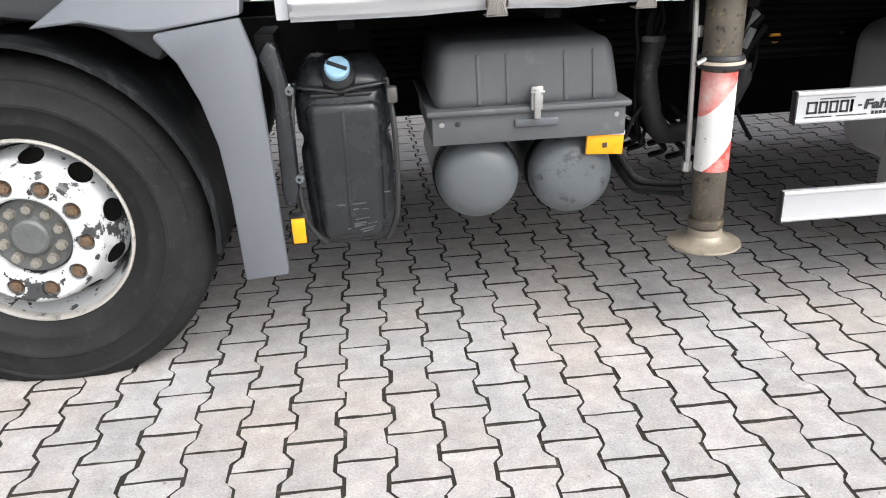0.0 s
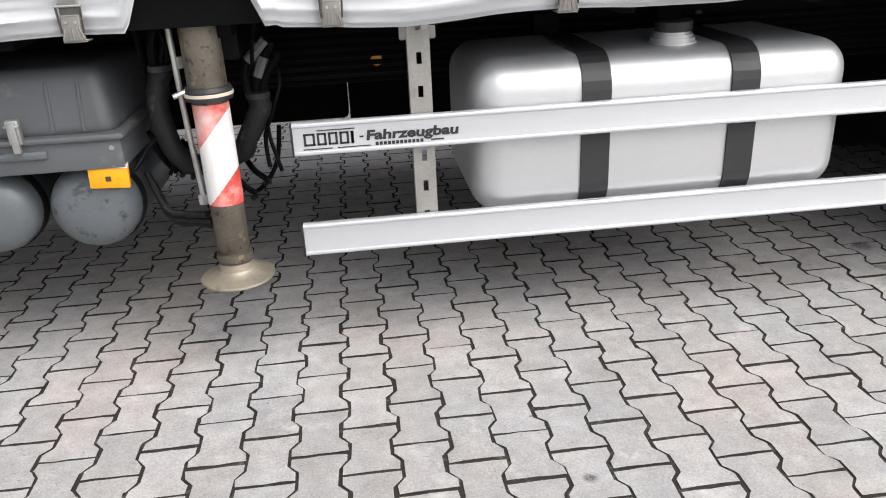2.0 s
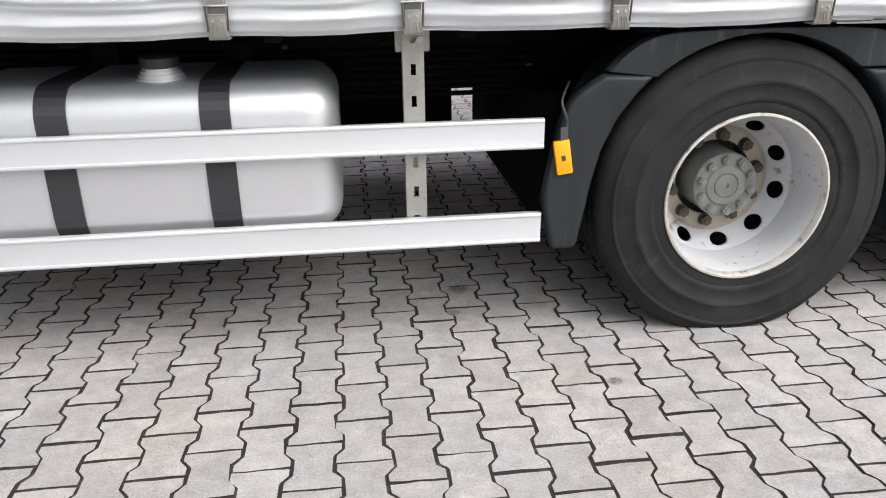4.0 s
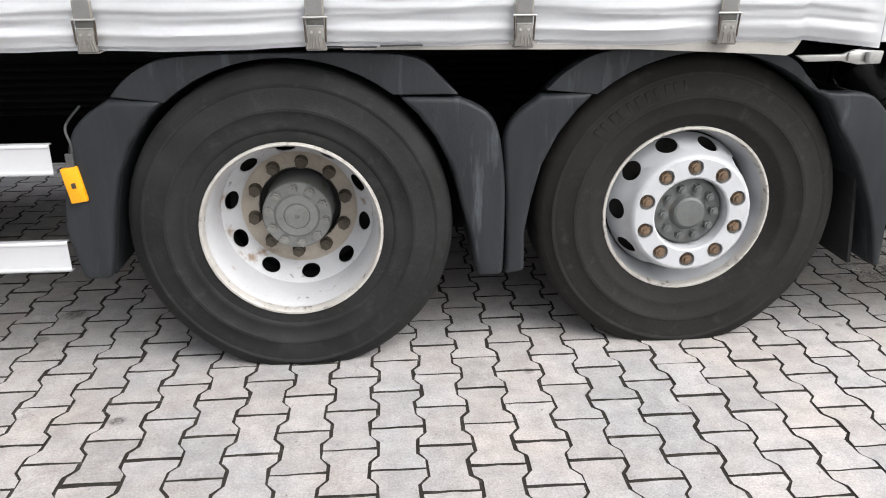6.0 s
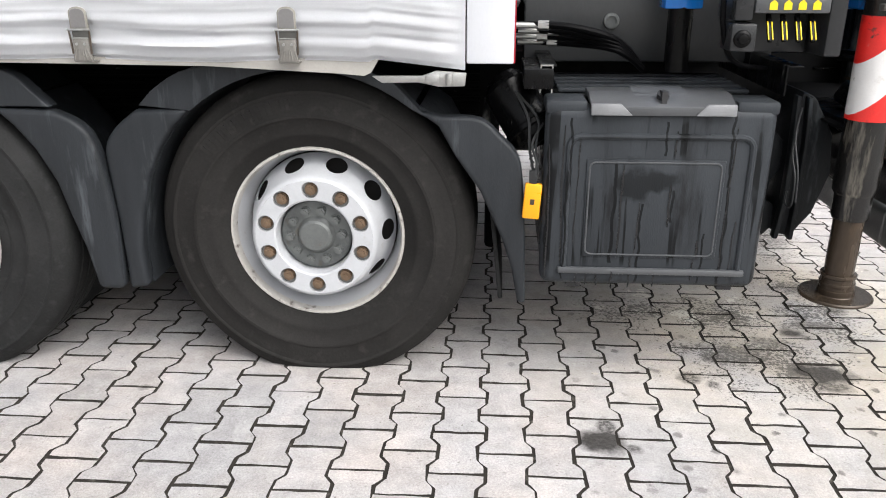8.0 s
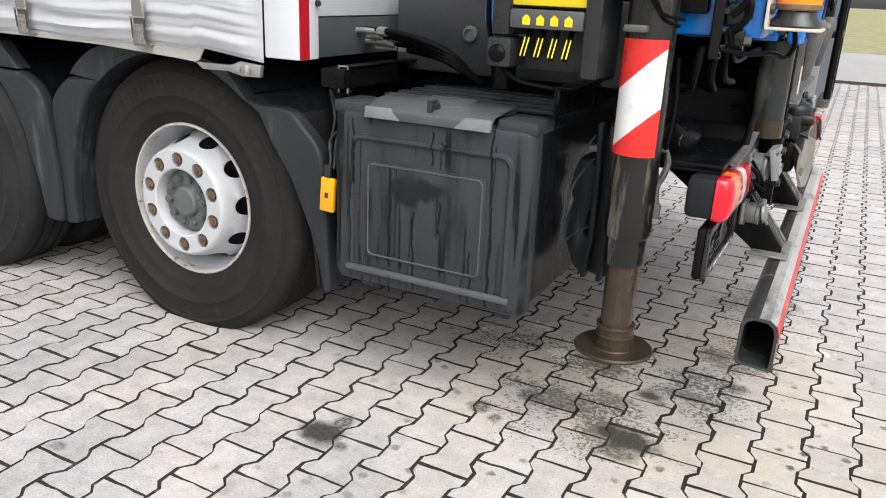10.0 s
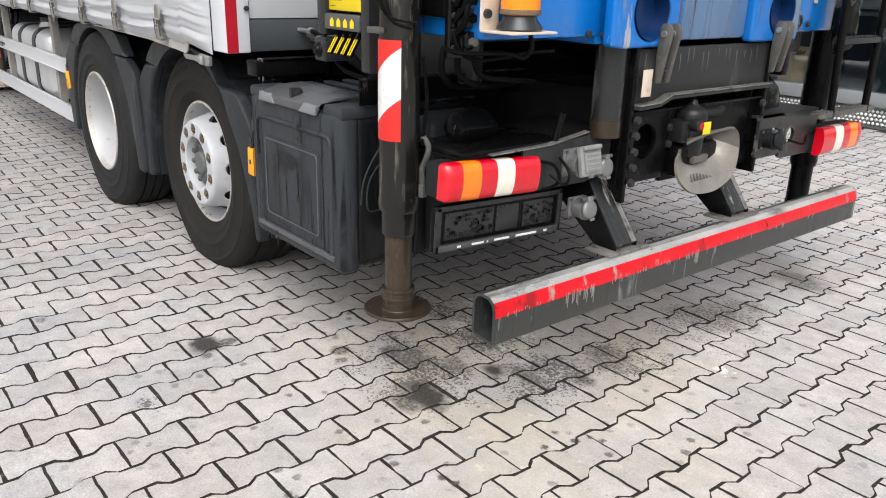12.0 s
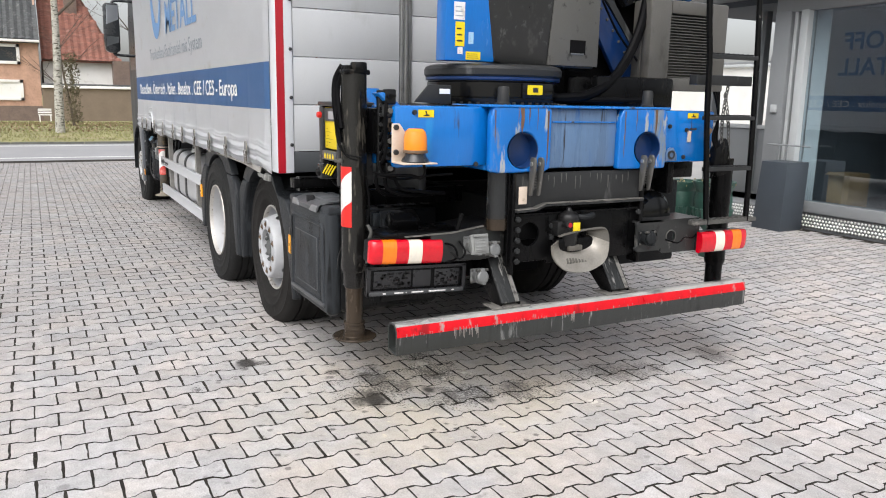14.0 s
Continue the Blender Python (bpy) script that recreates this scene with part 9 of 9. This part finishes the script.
part("stem", bm, "steel", stool)
bm = B()
lathe(bm, [(0, 0.22), (0.26, 0.22), (0.24, 0.24), (0, 0.25)], (1.6, FY + 1.2, 0), "z", 28)
part("foot", bm, "steel", stool)
counter = thing("counter", (2.8, FY + 3, 0.22), "long dark counter inside the showroom", "counter")
boxpart("counter_body", (0.0, 2.6, FY + 2.6, FY + 3.2, 0.22, 1.05), "slate_box", counter, "", 0.01)
boxpart("counter_top", (-0.05, 2.65, FY + 2.55, FY + 3.25, 1.05, 1.10), "frame_light", counter, "", 0.01)
# slate pedestal in front, with two thin rods behind it
bm = B()
v = box(bm, -0.17, 0.26, 8.74, 9.14, 0.0, 0.86)
for q in v:
    if q.co.z > 0.5:
        q.co.x += 0.07 if q.co.x < 0.1 else 0.02
lone("pedestal", bm, "slate_box", "dark slate upright pedestal by the showroom corner", "pedestal", bevel=0.006)


def urn(at, s, wide=1.0):
    u = thing("planter_urn", at, "green weathered garden urn with dry plants on the paving", "planter", "urns")
    bm = B()
    lathe(bm, [(0, 0), (0.15 * s, 0), (0.16 * s, 0.05 * s), (0.10 * s, 0.10 * s), (0.07 * s, 0.16 * s), (0.10 * s, 0.22 * s), (0.20 * s, 0.28 * s), (0.26 * s, 0.38 * s), (0.27 * s, 0.50 * s), (0.25 * s, 0.56 * s), (0.30 * s, 0.62 * s), (0.31 * s, 0.65 * s), (0.27 * s, 0.65 * s), (0.24 * s, 0.58 * s), (0, 0.55 * s)], at, "z", 36)
    for q in bm.verts:
        q.co.x, q.co.y = at[0] + (q.co.x - at[0]) * wide, at[1] + (q.co.y - at[1]) * wide
    part("bowl", bm, "urn_green", u)
    bm = B()
    for k in range(18):
        a = 2 * math.pi * k / 18
        rod(bm, (at[0] + 0.215 * s * wide * math.cos(a), at[1] + 0.215 * s * wide * math.sin(a), at[2] + 0.30 * s), (at[0] + 0.268 * s * wide * math.cos(a), at[1] + 0.268 * s * wide * math.sin(a), at[2] + 0.42 * s), 0.018 * s, seg=6)
    part("relief", bm, "urn_green", u)
    bm = B()
    rg2 = random.Random(4)
    for k in range(26):
        a, r = rg2.uniform(0, 6.28), rg2.uniform(0.05, 0.22) * s * wide
        p = Vector((at[0] + r * math.cos(a), at[1] + r * math.sin(a), at[2] + 0.55 * s))
        rod(bm, p, p + Vector((rg2.uniform(-0.12, 0.12), rg2.uniform(-0.12, 0.12), rg2.uniform(0.06, 0.12))) * s, 0.004 * s, seg=4)
    part("dry_plant", bm, "straw", u)


urn((1.02, 6.72, 0.0), 1.20, 0.58)
urn((0.55, 6.72, 0.0), 1.14, 0.58)

# long white shed far behind the showroom
shed = thing("white_shed", (-14, 27, 0), "long white rendered shed beyond the yard", "shed")
boxpart("wall", (-26, -6, 26.0, 30.0, -0.05, 3.1), "plaster", shed, "", 0)
boxpart("gutter", (-26.1, -5.9, 25.85, 26.0, 3.02, 3.14), "frame_light", shed, "", 0.02)
boxpart("roof", (-26.1, -5.9, 25.9, 30.1, 3.14, 3.24), "frame_grey", shed, "", 0.01)

# clipped shrub at the far edge of the yard
M["shrub_leaf"] = mat("shrub_leaf", (0.055, 0.095, 0.03), 0.6, var=0.4, scale=6, fine=40, bump=0)
shrub = thing("shrub", (8.4, 16.6, 0), "low green clipped shrub at the edge of the paved yard", "shrub")
rg = random.Random(17)
vs, fs = [], []
for _ in range(2600):
    a, b2, rr = rg.uniform(0, 6.28), rg.uniform(0.0, 1.45), rg.uniform(0.7, 1.05)
    rr *= 1 + 0.2 * noise.noise((3 * math.cos(a), 3 * math.sin(a), 3 * b2))
    p = Vector((8.4 + 0.95 * rr * math.cos(a) * math.cos(b2), 16.6 + 0.95 * rr * math.sin(a) * math.cos(b2), 0.08 + 0.85 * rr * math.sin(b2)))
    k, d = len(vs), 0.045
    u = Vector((rg.gauss(0, 1), rg.gauss(0, 1), rg.gauss(0, 1))).normalized() * d
    w = Vector((rg.gauss(0, 1), rg.gauss(0, 1), rg.gauss(0, 1))).normalized() * d * 0.6
    vs += [p - u, p + w, p + u, p - w]
    fs.append((k, k + 1, k + 2, k + 3))
me = bpy.data.meshes.new("foliage")
me.from_pydata(vs, [], fs)
me.materials.append(M["shrub_leaf"])
ob = tagged(new("foliage", me), kind="stuff")
ob.parent = shrub
ob.matrix_parent_inverse = WORLD[shrub].inverted()
bm = B()
for k in range(7):
    a = 0.9 * k
    tube(bm, [(8.4, 16.6, 0), (8.4 + 0.2 * math.cos(a), 16.6 + 0.2 * math.sin(a), 0.3), (8.4 + 0.5 * math.cos(a), 16.6 + 0.5 * math.sin(a), 0.6)], 0.012, 5, 3)
part("stems", bm, "twig", shrub)

# ---- paving ----
PX, PY = 0.141, 0.2044
GX, GY = 0.467 - 3 * PX, 1.73 - 17 * PY / 2


def stone_outline(sk=0.0):
    """The double-T outline of one stone about its middle, joints left free."""
    a, b, L, q = 0.0787, 0.0541, 0.0980, 0.0511
    half = [(a, -L), (a, -q - 0.0165), (a - 0.003, -q - 0.012), (b + 0.003, -q + 0.012), (b, -q + 0.0165), (b, q - 0.0165), (b + 0.003, q - 0.012), (a - 0.003, q + 0.012), (a, q + 0.0165), (a, L), (a * 0.5, L), (0.0, L), (-a * 0.5, L)]
    return half + [(-x, -y) for x, y in half]


JIT = random.Random(77)


def stone_mesh_data(cx, cy, z, turn, tilt, grow, vs, fs):
    """Adds one stone: a top with a small worn edge, and sides."""
    out = [(x + JIT.gauss(0, 0.0014), y + JIT.gauss(0, 0.0014)) for x, y in stone_outline()]
    n, k = len(out), len(vs)
    c, s = math.cos(turn), math.sin(turn)
    for ring, (g, h) in enumerate(((0.0012, 0.0), (0.0, -0.003), (0.0, -0.05))):
        for x, y in out:
            x2, y2 = x - math.copysign(g - grow, x), y - math.copysign(g - grow, y)
            vs.append((cx + c * x2 - s * y2, cy + s * x2 + c * y2, z + h + (tilt[0] * x + tilt[1] * y if ring < 2 else 0)))
    fs.append(tuple(range(k, k + n)))
    for r in (0, 1):
        for i in range(n):
            j = (i + 1) % n
            fs.append((k + r * n + j, k + r * n + i, k + (r + 1) * n + i, k + (r + 1) * n + j))


def dark_edges(me):
    """Joint sand colours the sides and worn edge of each stone; the dark edge also paints its shadow."""
    sides = len(stone_outline())
    idx = np.ones(len(me.polygons), dtype=np.int32)
    idx[:: 2 * sides + 1] = 0
    me.polygons.foreach_set("material_index", idx)


def paver_material():
    m = bpy.data.materials.new("concrete_paver")
    m.use_nodes = True
    n, l = m.node_tree.nodes, m.node_tree.links
    b = n["Principled BSDF"]
    geo = n.new("ShaderNodeNewGeometry")
    info = n.new("ShaderNodeObjectInfo")

    def noise_tex(scale, detail=6.0, rough=0.6):
        t = n.new("ShaderNodeTexNoise")
        t.inputs["Scale"].default_value, t.inputs["Detail"].default_value, t.inputs["Roughness"].default_value = scale, detail, rough
        l.new(geo.outputs["Position"], t.inputs["Vector"])
        return t.outputs["Fac"]

    def math_node(op, a, b2, c2=None):
        t = n.new("ShaderNodeMath")
        t.operation = op
        for i, v in enumerate((a, b2, c2)):
            if v is None:
                continue
            if isinstance(v, (int, float)):
                t.inputs[i].default_value = v
            else:
                l.new(v, t.inputs[i])
        return t.outputs[0]

    def ranged(v, a, b2, c2, d):
        t = n.new("ShaderNodeMapRange")
        for i, x in zip(("From Min", "From Max", "To Min", "To Max"), (a, b2, c2, d)):
            t.inputs[i].default_value = x
        l.new(v, t.inputs["Value"])
        return t.outputs[0]

    each = math_node("FRACT", math_node("ADD", info.outputs["Random"], geo.outputs["Random Per Island"]), 0.0)
    tone = ranged(each, 0, 1, 0.91, 1.08)
    tone = math_node("MULTIPLY", tone, ranged(noise_tex(0.8), 0.3, 0.7, 0.92, 1.08))
    tone = math_node("MULTIPLY", tone, ranged(noise_tex(11.0, 7.0, 0.68), 0.28, 0.72, 0.78, 1.18))
    tone = math_node("MULTIPLY", tone, ranged(noise_tex(150.0, 4.0), 0.25, 0.75, 0.76, 1.22))
    tone = math_node("MULTIPLY", tone, ranged(noise_tex(480.0, 2.0, 0.8), 0.25, 0.75, 0.78, 1.2))
    tone = math_node("MULTIPLY", tone, ranged(noise_tex(45.0, 4.0), 0.62, 0.74, 1.0, 0.72))
    place = n.new("ShaderNodeSeparateXYZ")
    l.new(geo.outputs["Position"], place.inputs[0])
    # worn is just x plus noise: tone falls towards negative x
    worn = math_node("ADD", place.outputs["X"], ranged(noise_tex(0.55, 4.0), 0.3, 0.7, -1.6, 1.6))
    tone = math_node("MULTIPLY", tone, ranged(worn, -0.5, 3.2, 0.74, 1.0))
    base = n.new("ShaderNodeMix")
    base.data_type = "RGBA"
    base.inputs["A"].default_value, base.inputs["B"].default_value = (0.462, 0.452, 0.455, 1), (0.488, 0.448, 0.425, 1)
    l.new(ranged(noise_tex(2.2), 0.4, 0.65, 0, 1), base.inputs["Factor"])
    col = n.new("ShaderNodeVectorMath")
    col.operation = "SCALE"
    l.new(base.outputs["Result"], col.inputs[0])
    l.new(tone, col.inputs["Scale"])
    colour = col.outputs[0]

    # dark specks of chewed dirt and moss in the pores
    sk = n.new("ShaderNodeMix")
    sk.data_type = "RGBA"
    l.new(math_node("MULTIPLY", ranged(noise_tex(62.0, 3.0, 0.55), 0.66, 0.70, 0, 0.75), ranged(noise_tex(3.1, 3.0), 0.45, 0.6, 0.15, 1)), sk.inputs["Factor"])
    l.new(colour, sk.inputs["A"])
    sk.inputs["B"].default_value = (0.13, 0.12, 0.10, 1)
    colour = sk.outputs["Result"]

    # pale scuffs
    sc = n.new("ShaderNodeMix")
    sc.data_type = "RGBA"
    l.new(ranged(noise_tex(6.0, 9.0, 0.75), 0.57, 0.72, 0, 0.7), sc.inputs["Factor"])
    l.new(colour, sc.inputs["A"])
    sc.inputs["B"].default_value = (0.52, 0.51, 0.5, 1)
    colour = sc.outputs["Result"]

    # pale flecks and an ochre tint round the crane
    sp = n.new("ShaderNodeVectorMath")
    sp.operation = "DISTANCE"
    l.new(geo.outputs["Position"], sp.inputs[0])
    sp.inputs[1].default_value = (3.2, 2.4, 0)
    near_it = ranged(sp.outputs["Value"], 0.4, 1.3, 1, 0)
    flecks = math_node("MULTIPLY", ranged(noise_tex(13.0, 8.0, 0.7), 0.60, 0.66, 0, 0.8), near_it)
    ochre = math_node("MULTIPLY", ranged(noise_tex(2.6, 4.0), 0.35, 0.6, 0.05, 0.42), near_it)
    for fac, tint in ((ochre, (0.50, 0.43, 0.30, 1)), (flecks, (0.62, 0.57, 0.45, 1))):
        cm = n.new("ShaderNodeMix")
        cm.data_type = "RGBA"
        l.new(fac, cm.inputs["Factor"])
        l.new(colour, cm.inputs["A"])
        cm.inputs["B"].default_value = tint
        colour = cm.outputs["Result"]

    # pale ragged patches under the storage box
    rag = noise_tex(26.0, 5.0, 0.65)
    for px, py, r in PALE:
        d = n.new("ShaderNodeVectorMath")
        d.operation = "DISTANCE"
        l.new(geo.outputs["Position"], d.inputs[0])
        d.inputs[1].default_value = (px, py, 0)
        edge = math_node("ADD", d.outputs["Value"], ranged(rag, 0.3, 0.7, -0.045, 0.045))
        pm = n.new("ShaderNodeMix")
        pm.data_type = "RGBA"
        l.new(ranged(edge, r * 0.55, r * 0.75, 0.8, 0.0), pm.inputs["Factor"])
        l.new(colour, pm.inputs["A"])
        pm.inputs["B"].default_value = (0.66, 0.64, 0.58, 1)
        colour = pm.outputs["Result"]

    # oil: a few soaked places with ragged edges and spatter round them
    oil = 0.0
    wob = noise_tex(7.0, 6.0, 0.65)
    grit = noise_tex(72.0, 6.0, 0.7)
    for ox, oy, rx, ry, hard in OIL:
        sep = n.new("ShaderNodeVectorMath")
        sep.operation = "SUBTRACT"
        l.new(geo.outputs["Position"], sep.inputs[0])
        sep.inputs[1].default_value = (ox, oy, 0)
        dv = n.new("ShaderNodeVectorMath")
        dv.operation = "DIVIDE"
        l.new(sep.outputs[0], dv.inputs[0])
        dv.inputs[1].default_value = (rx, ry, 1)
        ln = n.new("ShaderNodeVectorMath")
        ln.operation = "LENGTH"
        l.new(dv.outputs[0], ln.inputs[0])
        d = math_node("ADD", ln.outputs["Value"], ranged(wob, 0.25, 0.75, -0.55, 0.55))
        if hard > 1:
            d = math_node("ADD", d, ranged(grit, 0.35, 0.65, 0.95, -0.35))
            v = ranged(d, 0.42, 0.66, 0.72, 0.0)
        else:
            v = ranged(d, 0.55, 1.1, min(0.92, hard * 1.25), 0.0)
            v = math_node("MULTIPLY", v, ranged(grit, 0.36, 0.58, 0.9 if hard > 0.8 else 0.3, 1.0))
        oil = v if isinstance(oil, float) else math_node("MAXIMUM", oil, v)
    # small scattered drips
    vor = n.new("ShaderNodeTexVoronoi")
    vor.inputs["Scale"].default_value = 3.4
    l.new(geo.outputs["Position"], vor.inputs["Vector"])
    dr = math_node("ADD", vor.outputs["Distance"], ranged(wob, 0.3, 0.7, -0.05, 0.05))
    few = ranged(noise_tex(1.3, 2.0), 0.48, 0.62, 0, 1)
    oil = math_node("MAXIMUM", oil, math_node("MULTIPLY", ranged(dr, 0.05, 0.085, 0.55, 0), few))
    v2 = n.new("ShaderNodeTexVoronoi")
    v2.inputs["Scale"].default_value = 12.0
    l.new(geo.outputs["Position"], v2.inputs["Vector"])
    d2 = math_node("ADD", v2.outputs["Distance"], ranged(grit, 0.3, 0.7, -0.08, 0.08))
    rear = n.new("ShaderNodeVectorMath")
    rear.operation = "DISTANCE"
    l.new(geo.outputs["Position"], rear.inputs[0])
    rear.inputs[1].default_value = (3.25, 2.2, 0)
    here = math_node("MULTIPLY", ranged(rear.outputs["Value"], 0.5, 1.7, 1, 0), ranged(noise_tex(4.0, 3.0), 0.42, 0.55, 0, 1))
    oil = math_node("MAXIMUM", oil, math_node("MULTIPLY", ranged(d2, 0.13, 0.22, 0.8, 0), here))
    mx = n.new("ShaderNodeMix")
    mx.data_type = "RGBA"
    l.new(oil, mx.inputs["Factor"])
    l.new(colour, mx.inputs["A"])
    mx.inputs["B"].default_value = (0.010, 0.0085, 0.007, 1)
    l.new(mx.outputs["Result"], b.inputs["Base Color"])
    l.new(ranged(oil, 0, 1, 0.86, 0.55), b.inputs["Roughness"])
    b.inputs["Specular IOR Level"].default_value = 0.22
    bp = n.new("ShaderNodeBump")
    bp.inputs["Strength"].default_value, bp.inputs["Distance"].default_value = 0.5, 0.004
    l.new(noise_tex(160.0, 5.0, 0.7), bp.inputs["Height"])
    l.new(bp.outputs[0], b.inputs["Normal"])
    return m


OIL = [(2.30, 1.607, 0.085, 0.066, 0.9), (2.33, 1.69, 0.028, 0.055, 0.8), (2.40, 1.577, 0.030, 0.026, 0.6), (2.90, 2.20, 0.10, 0.09, 0.6), (2.79, 2.16, 0.06, 0.05, 0.7), (3.13, 2.07, 0.12, 0.08, 0.84), (3.137, 1.985, 0.08, 0.05, 0.7), (3.02, 2.30, 0.08, 0.06, 0.6), (3.05, 2.10, 0.34, 0.28, 2), (2.95, 2.18, 0.50, 0.40, 2), (3.13, 2.39, 0.07, 0.05, 0.85), (3.40, 2.62, 0.05, 0.04, 0.8), (2.92, 2.55, 0.4, 0.3, 2), (2.62, 1.275, 0.10, 0.05, 2), (2.66, 2.01, 0.05, 0.04, 0.7), (3.27, 2.52, 0.32, 0.34, 2), (3.32, 2.88, 0.3, 0.3, 2), (3.36, 3.5, 0.3, 0.55, 2),
       (3.24, 2.47, 0.09, 0.06, 0.6), (3.33, 2.84, 0.11, 0.12, 0.5), (3.36, 3.54, 0.18, 0.26, 0.4), (3.35, 4.28, 0.16, 0.14, 0.55), (2.56, 2.56, 0.35, 0.25, 2), (-0.54, 1.63, 0.034, 0.028, 0.6), (-0.95, 2.43, 0.05, 0.06, 0.6), (-2.5, 1.2, 0.03, 0.03, 0.6), (1.7, 1.15, 0.03, 0.025, 0.5), (2.73, 1.97, 0.03, 0.03, 0.7)]
PALE = [(2.606, 2.748, 0.05), (2.751, 2.536, 0.05), (2.584, 2.561, 0.04), (3.021, 2.542, 0.04), (2.991, 2.707, 0.03), (2.42, 2.58, 0.03), (2.773, 2.474, 0.035), (3.667, 3.108, 0.04)]
M["paver"] = paver_material()
M["joint"] = mat("joint_sand", (0.032, 0.0285, 0.025), 0.95, var=0.4, scale=5, fine=120, bump=0.4, spot=(0.10, 0.092, 0.08), spot_amount=0.42, spot_scale=22, spec=0.1)

bm = B()
prism(bm, [(-13.2, -2.75), (9.15, -2.75), (9.15, 16.1), (3.2, 16.1), (3.2, 9.25), (-13.2, 9.25)], -0.3, -0.0026, "z")
pavement = lone("pavement", bm, "joint", "grey concrete double-T paving with dark open joints", "pavement", "structure")
rng = random.Random(5)
near, rest_v, rest_f = [], [], []
k_lo, k_hi = int((-12.6 - GX) / PX), int((9.2 - GX) / PX)
for k in range(k_lo, k_hi):
    x = GX + k * PX
    for j in range(-30, 75):
        # joints lie where column and half row add up to an odd number
        y = GY + (2 * j + (k % 2 == 0)) * PY / 2 + PY / 2
        if y > (9.1 if x < 3.28 else 16.0) or (y > 9.1 and x > 9.0) or y < -2.6:
            continue
        z = abs(rng.gauss(0, 0.0009))
        args = (x + rng.gauss(0, 0.0009), y + rng.gauss(0, 0.0011), z, rng.gauss(0.004, 0.007), (rng.gauss(0, 0.0035), rng.gauss(0, 0.0035)), rng.uniform(-0.0006, 0.0008))
        if 0.55 < y < 1.72 and -2.7 < x < 4.2 and len(near) < 300:
            near.append(args)
        else:
            stone_mesh_data(*args, rest_v, rest_f)
shared = []
for i in range(6):
    vs, fs = [], []
    stone_mesh_data(0, 0, 0, rng.gauss(0.004, 0.007), (rng.gauss(0, 0.0035), rng.gauss(0, 0.0035)), rng.uniform(-0.0006, 0.0008), vs, fs)
    me = bpy.data.meshes.new("paving_stone")
    me.from_pydata(vs, [], fs)
    me.materials.append(M["paver"])
    me.materials.append(M["joint"])
    dark_edges(me)
    shared.append(me)
for i, a in enumerate(near):
    ob = new("paving_stone", shared[i % 6])
    ob.location = a[:3]
    ob.parent = pavement
me = bpy.data.meshes.new("paving_stones")
me.from_pydata(rest_v, [], rest_f)
me.materials.append(M["paver"])
me.materials.append(M["joint"])
dark_edges(me)
rest = tagged(new("paving_stones", me), kind="stuff")
rest.parent = pavement
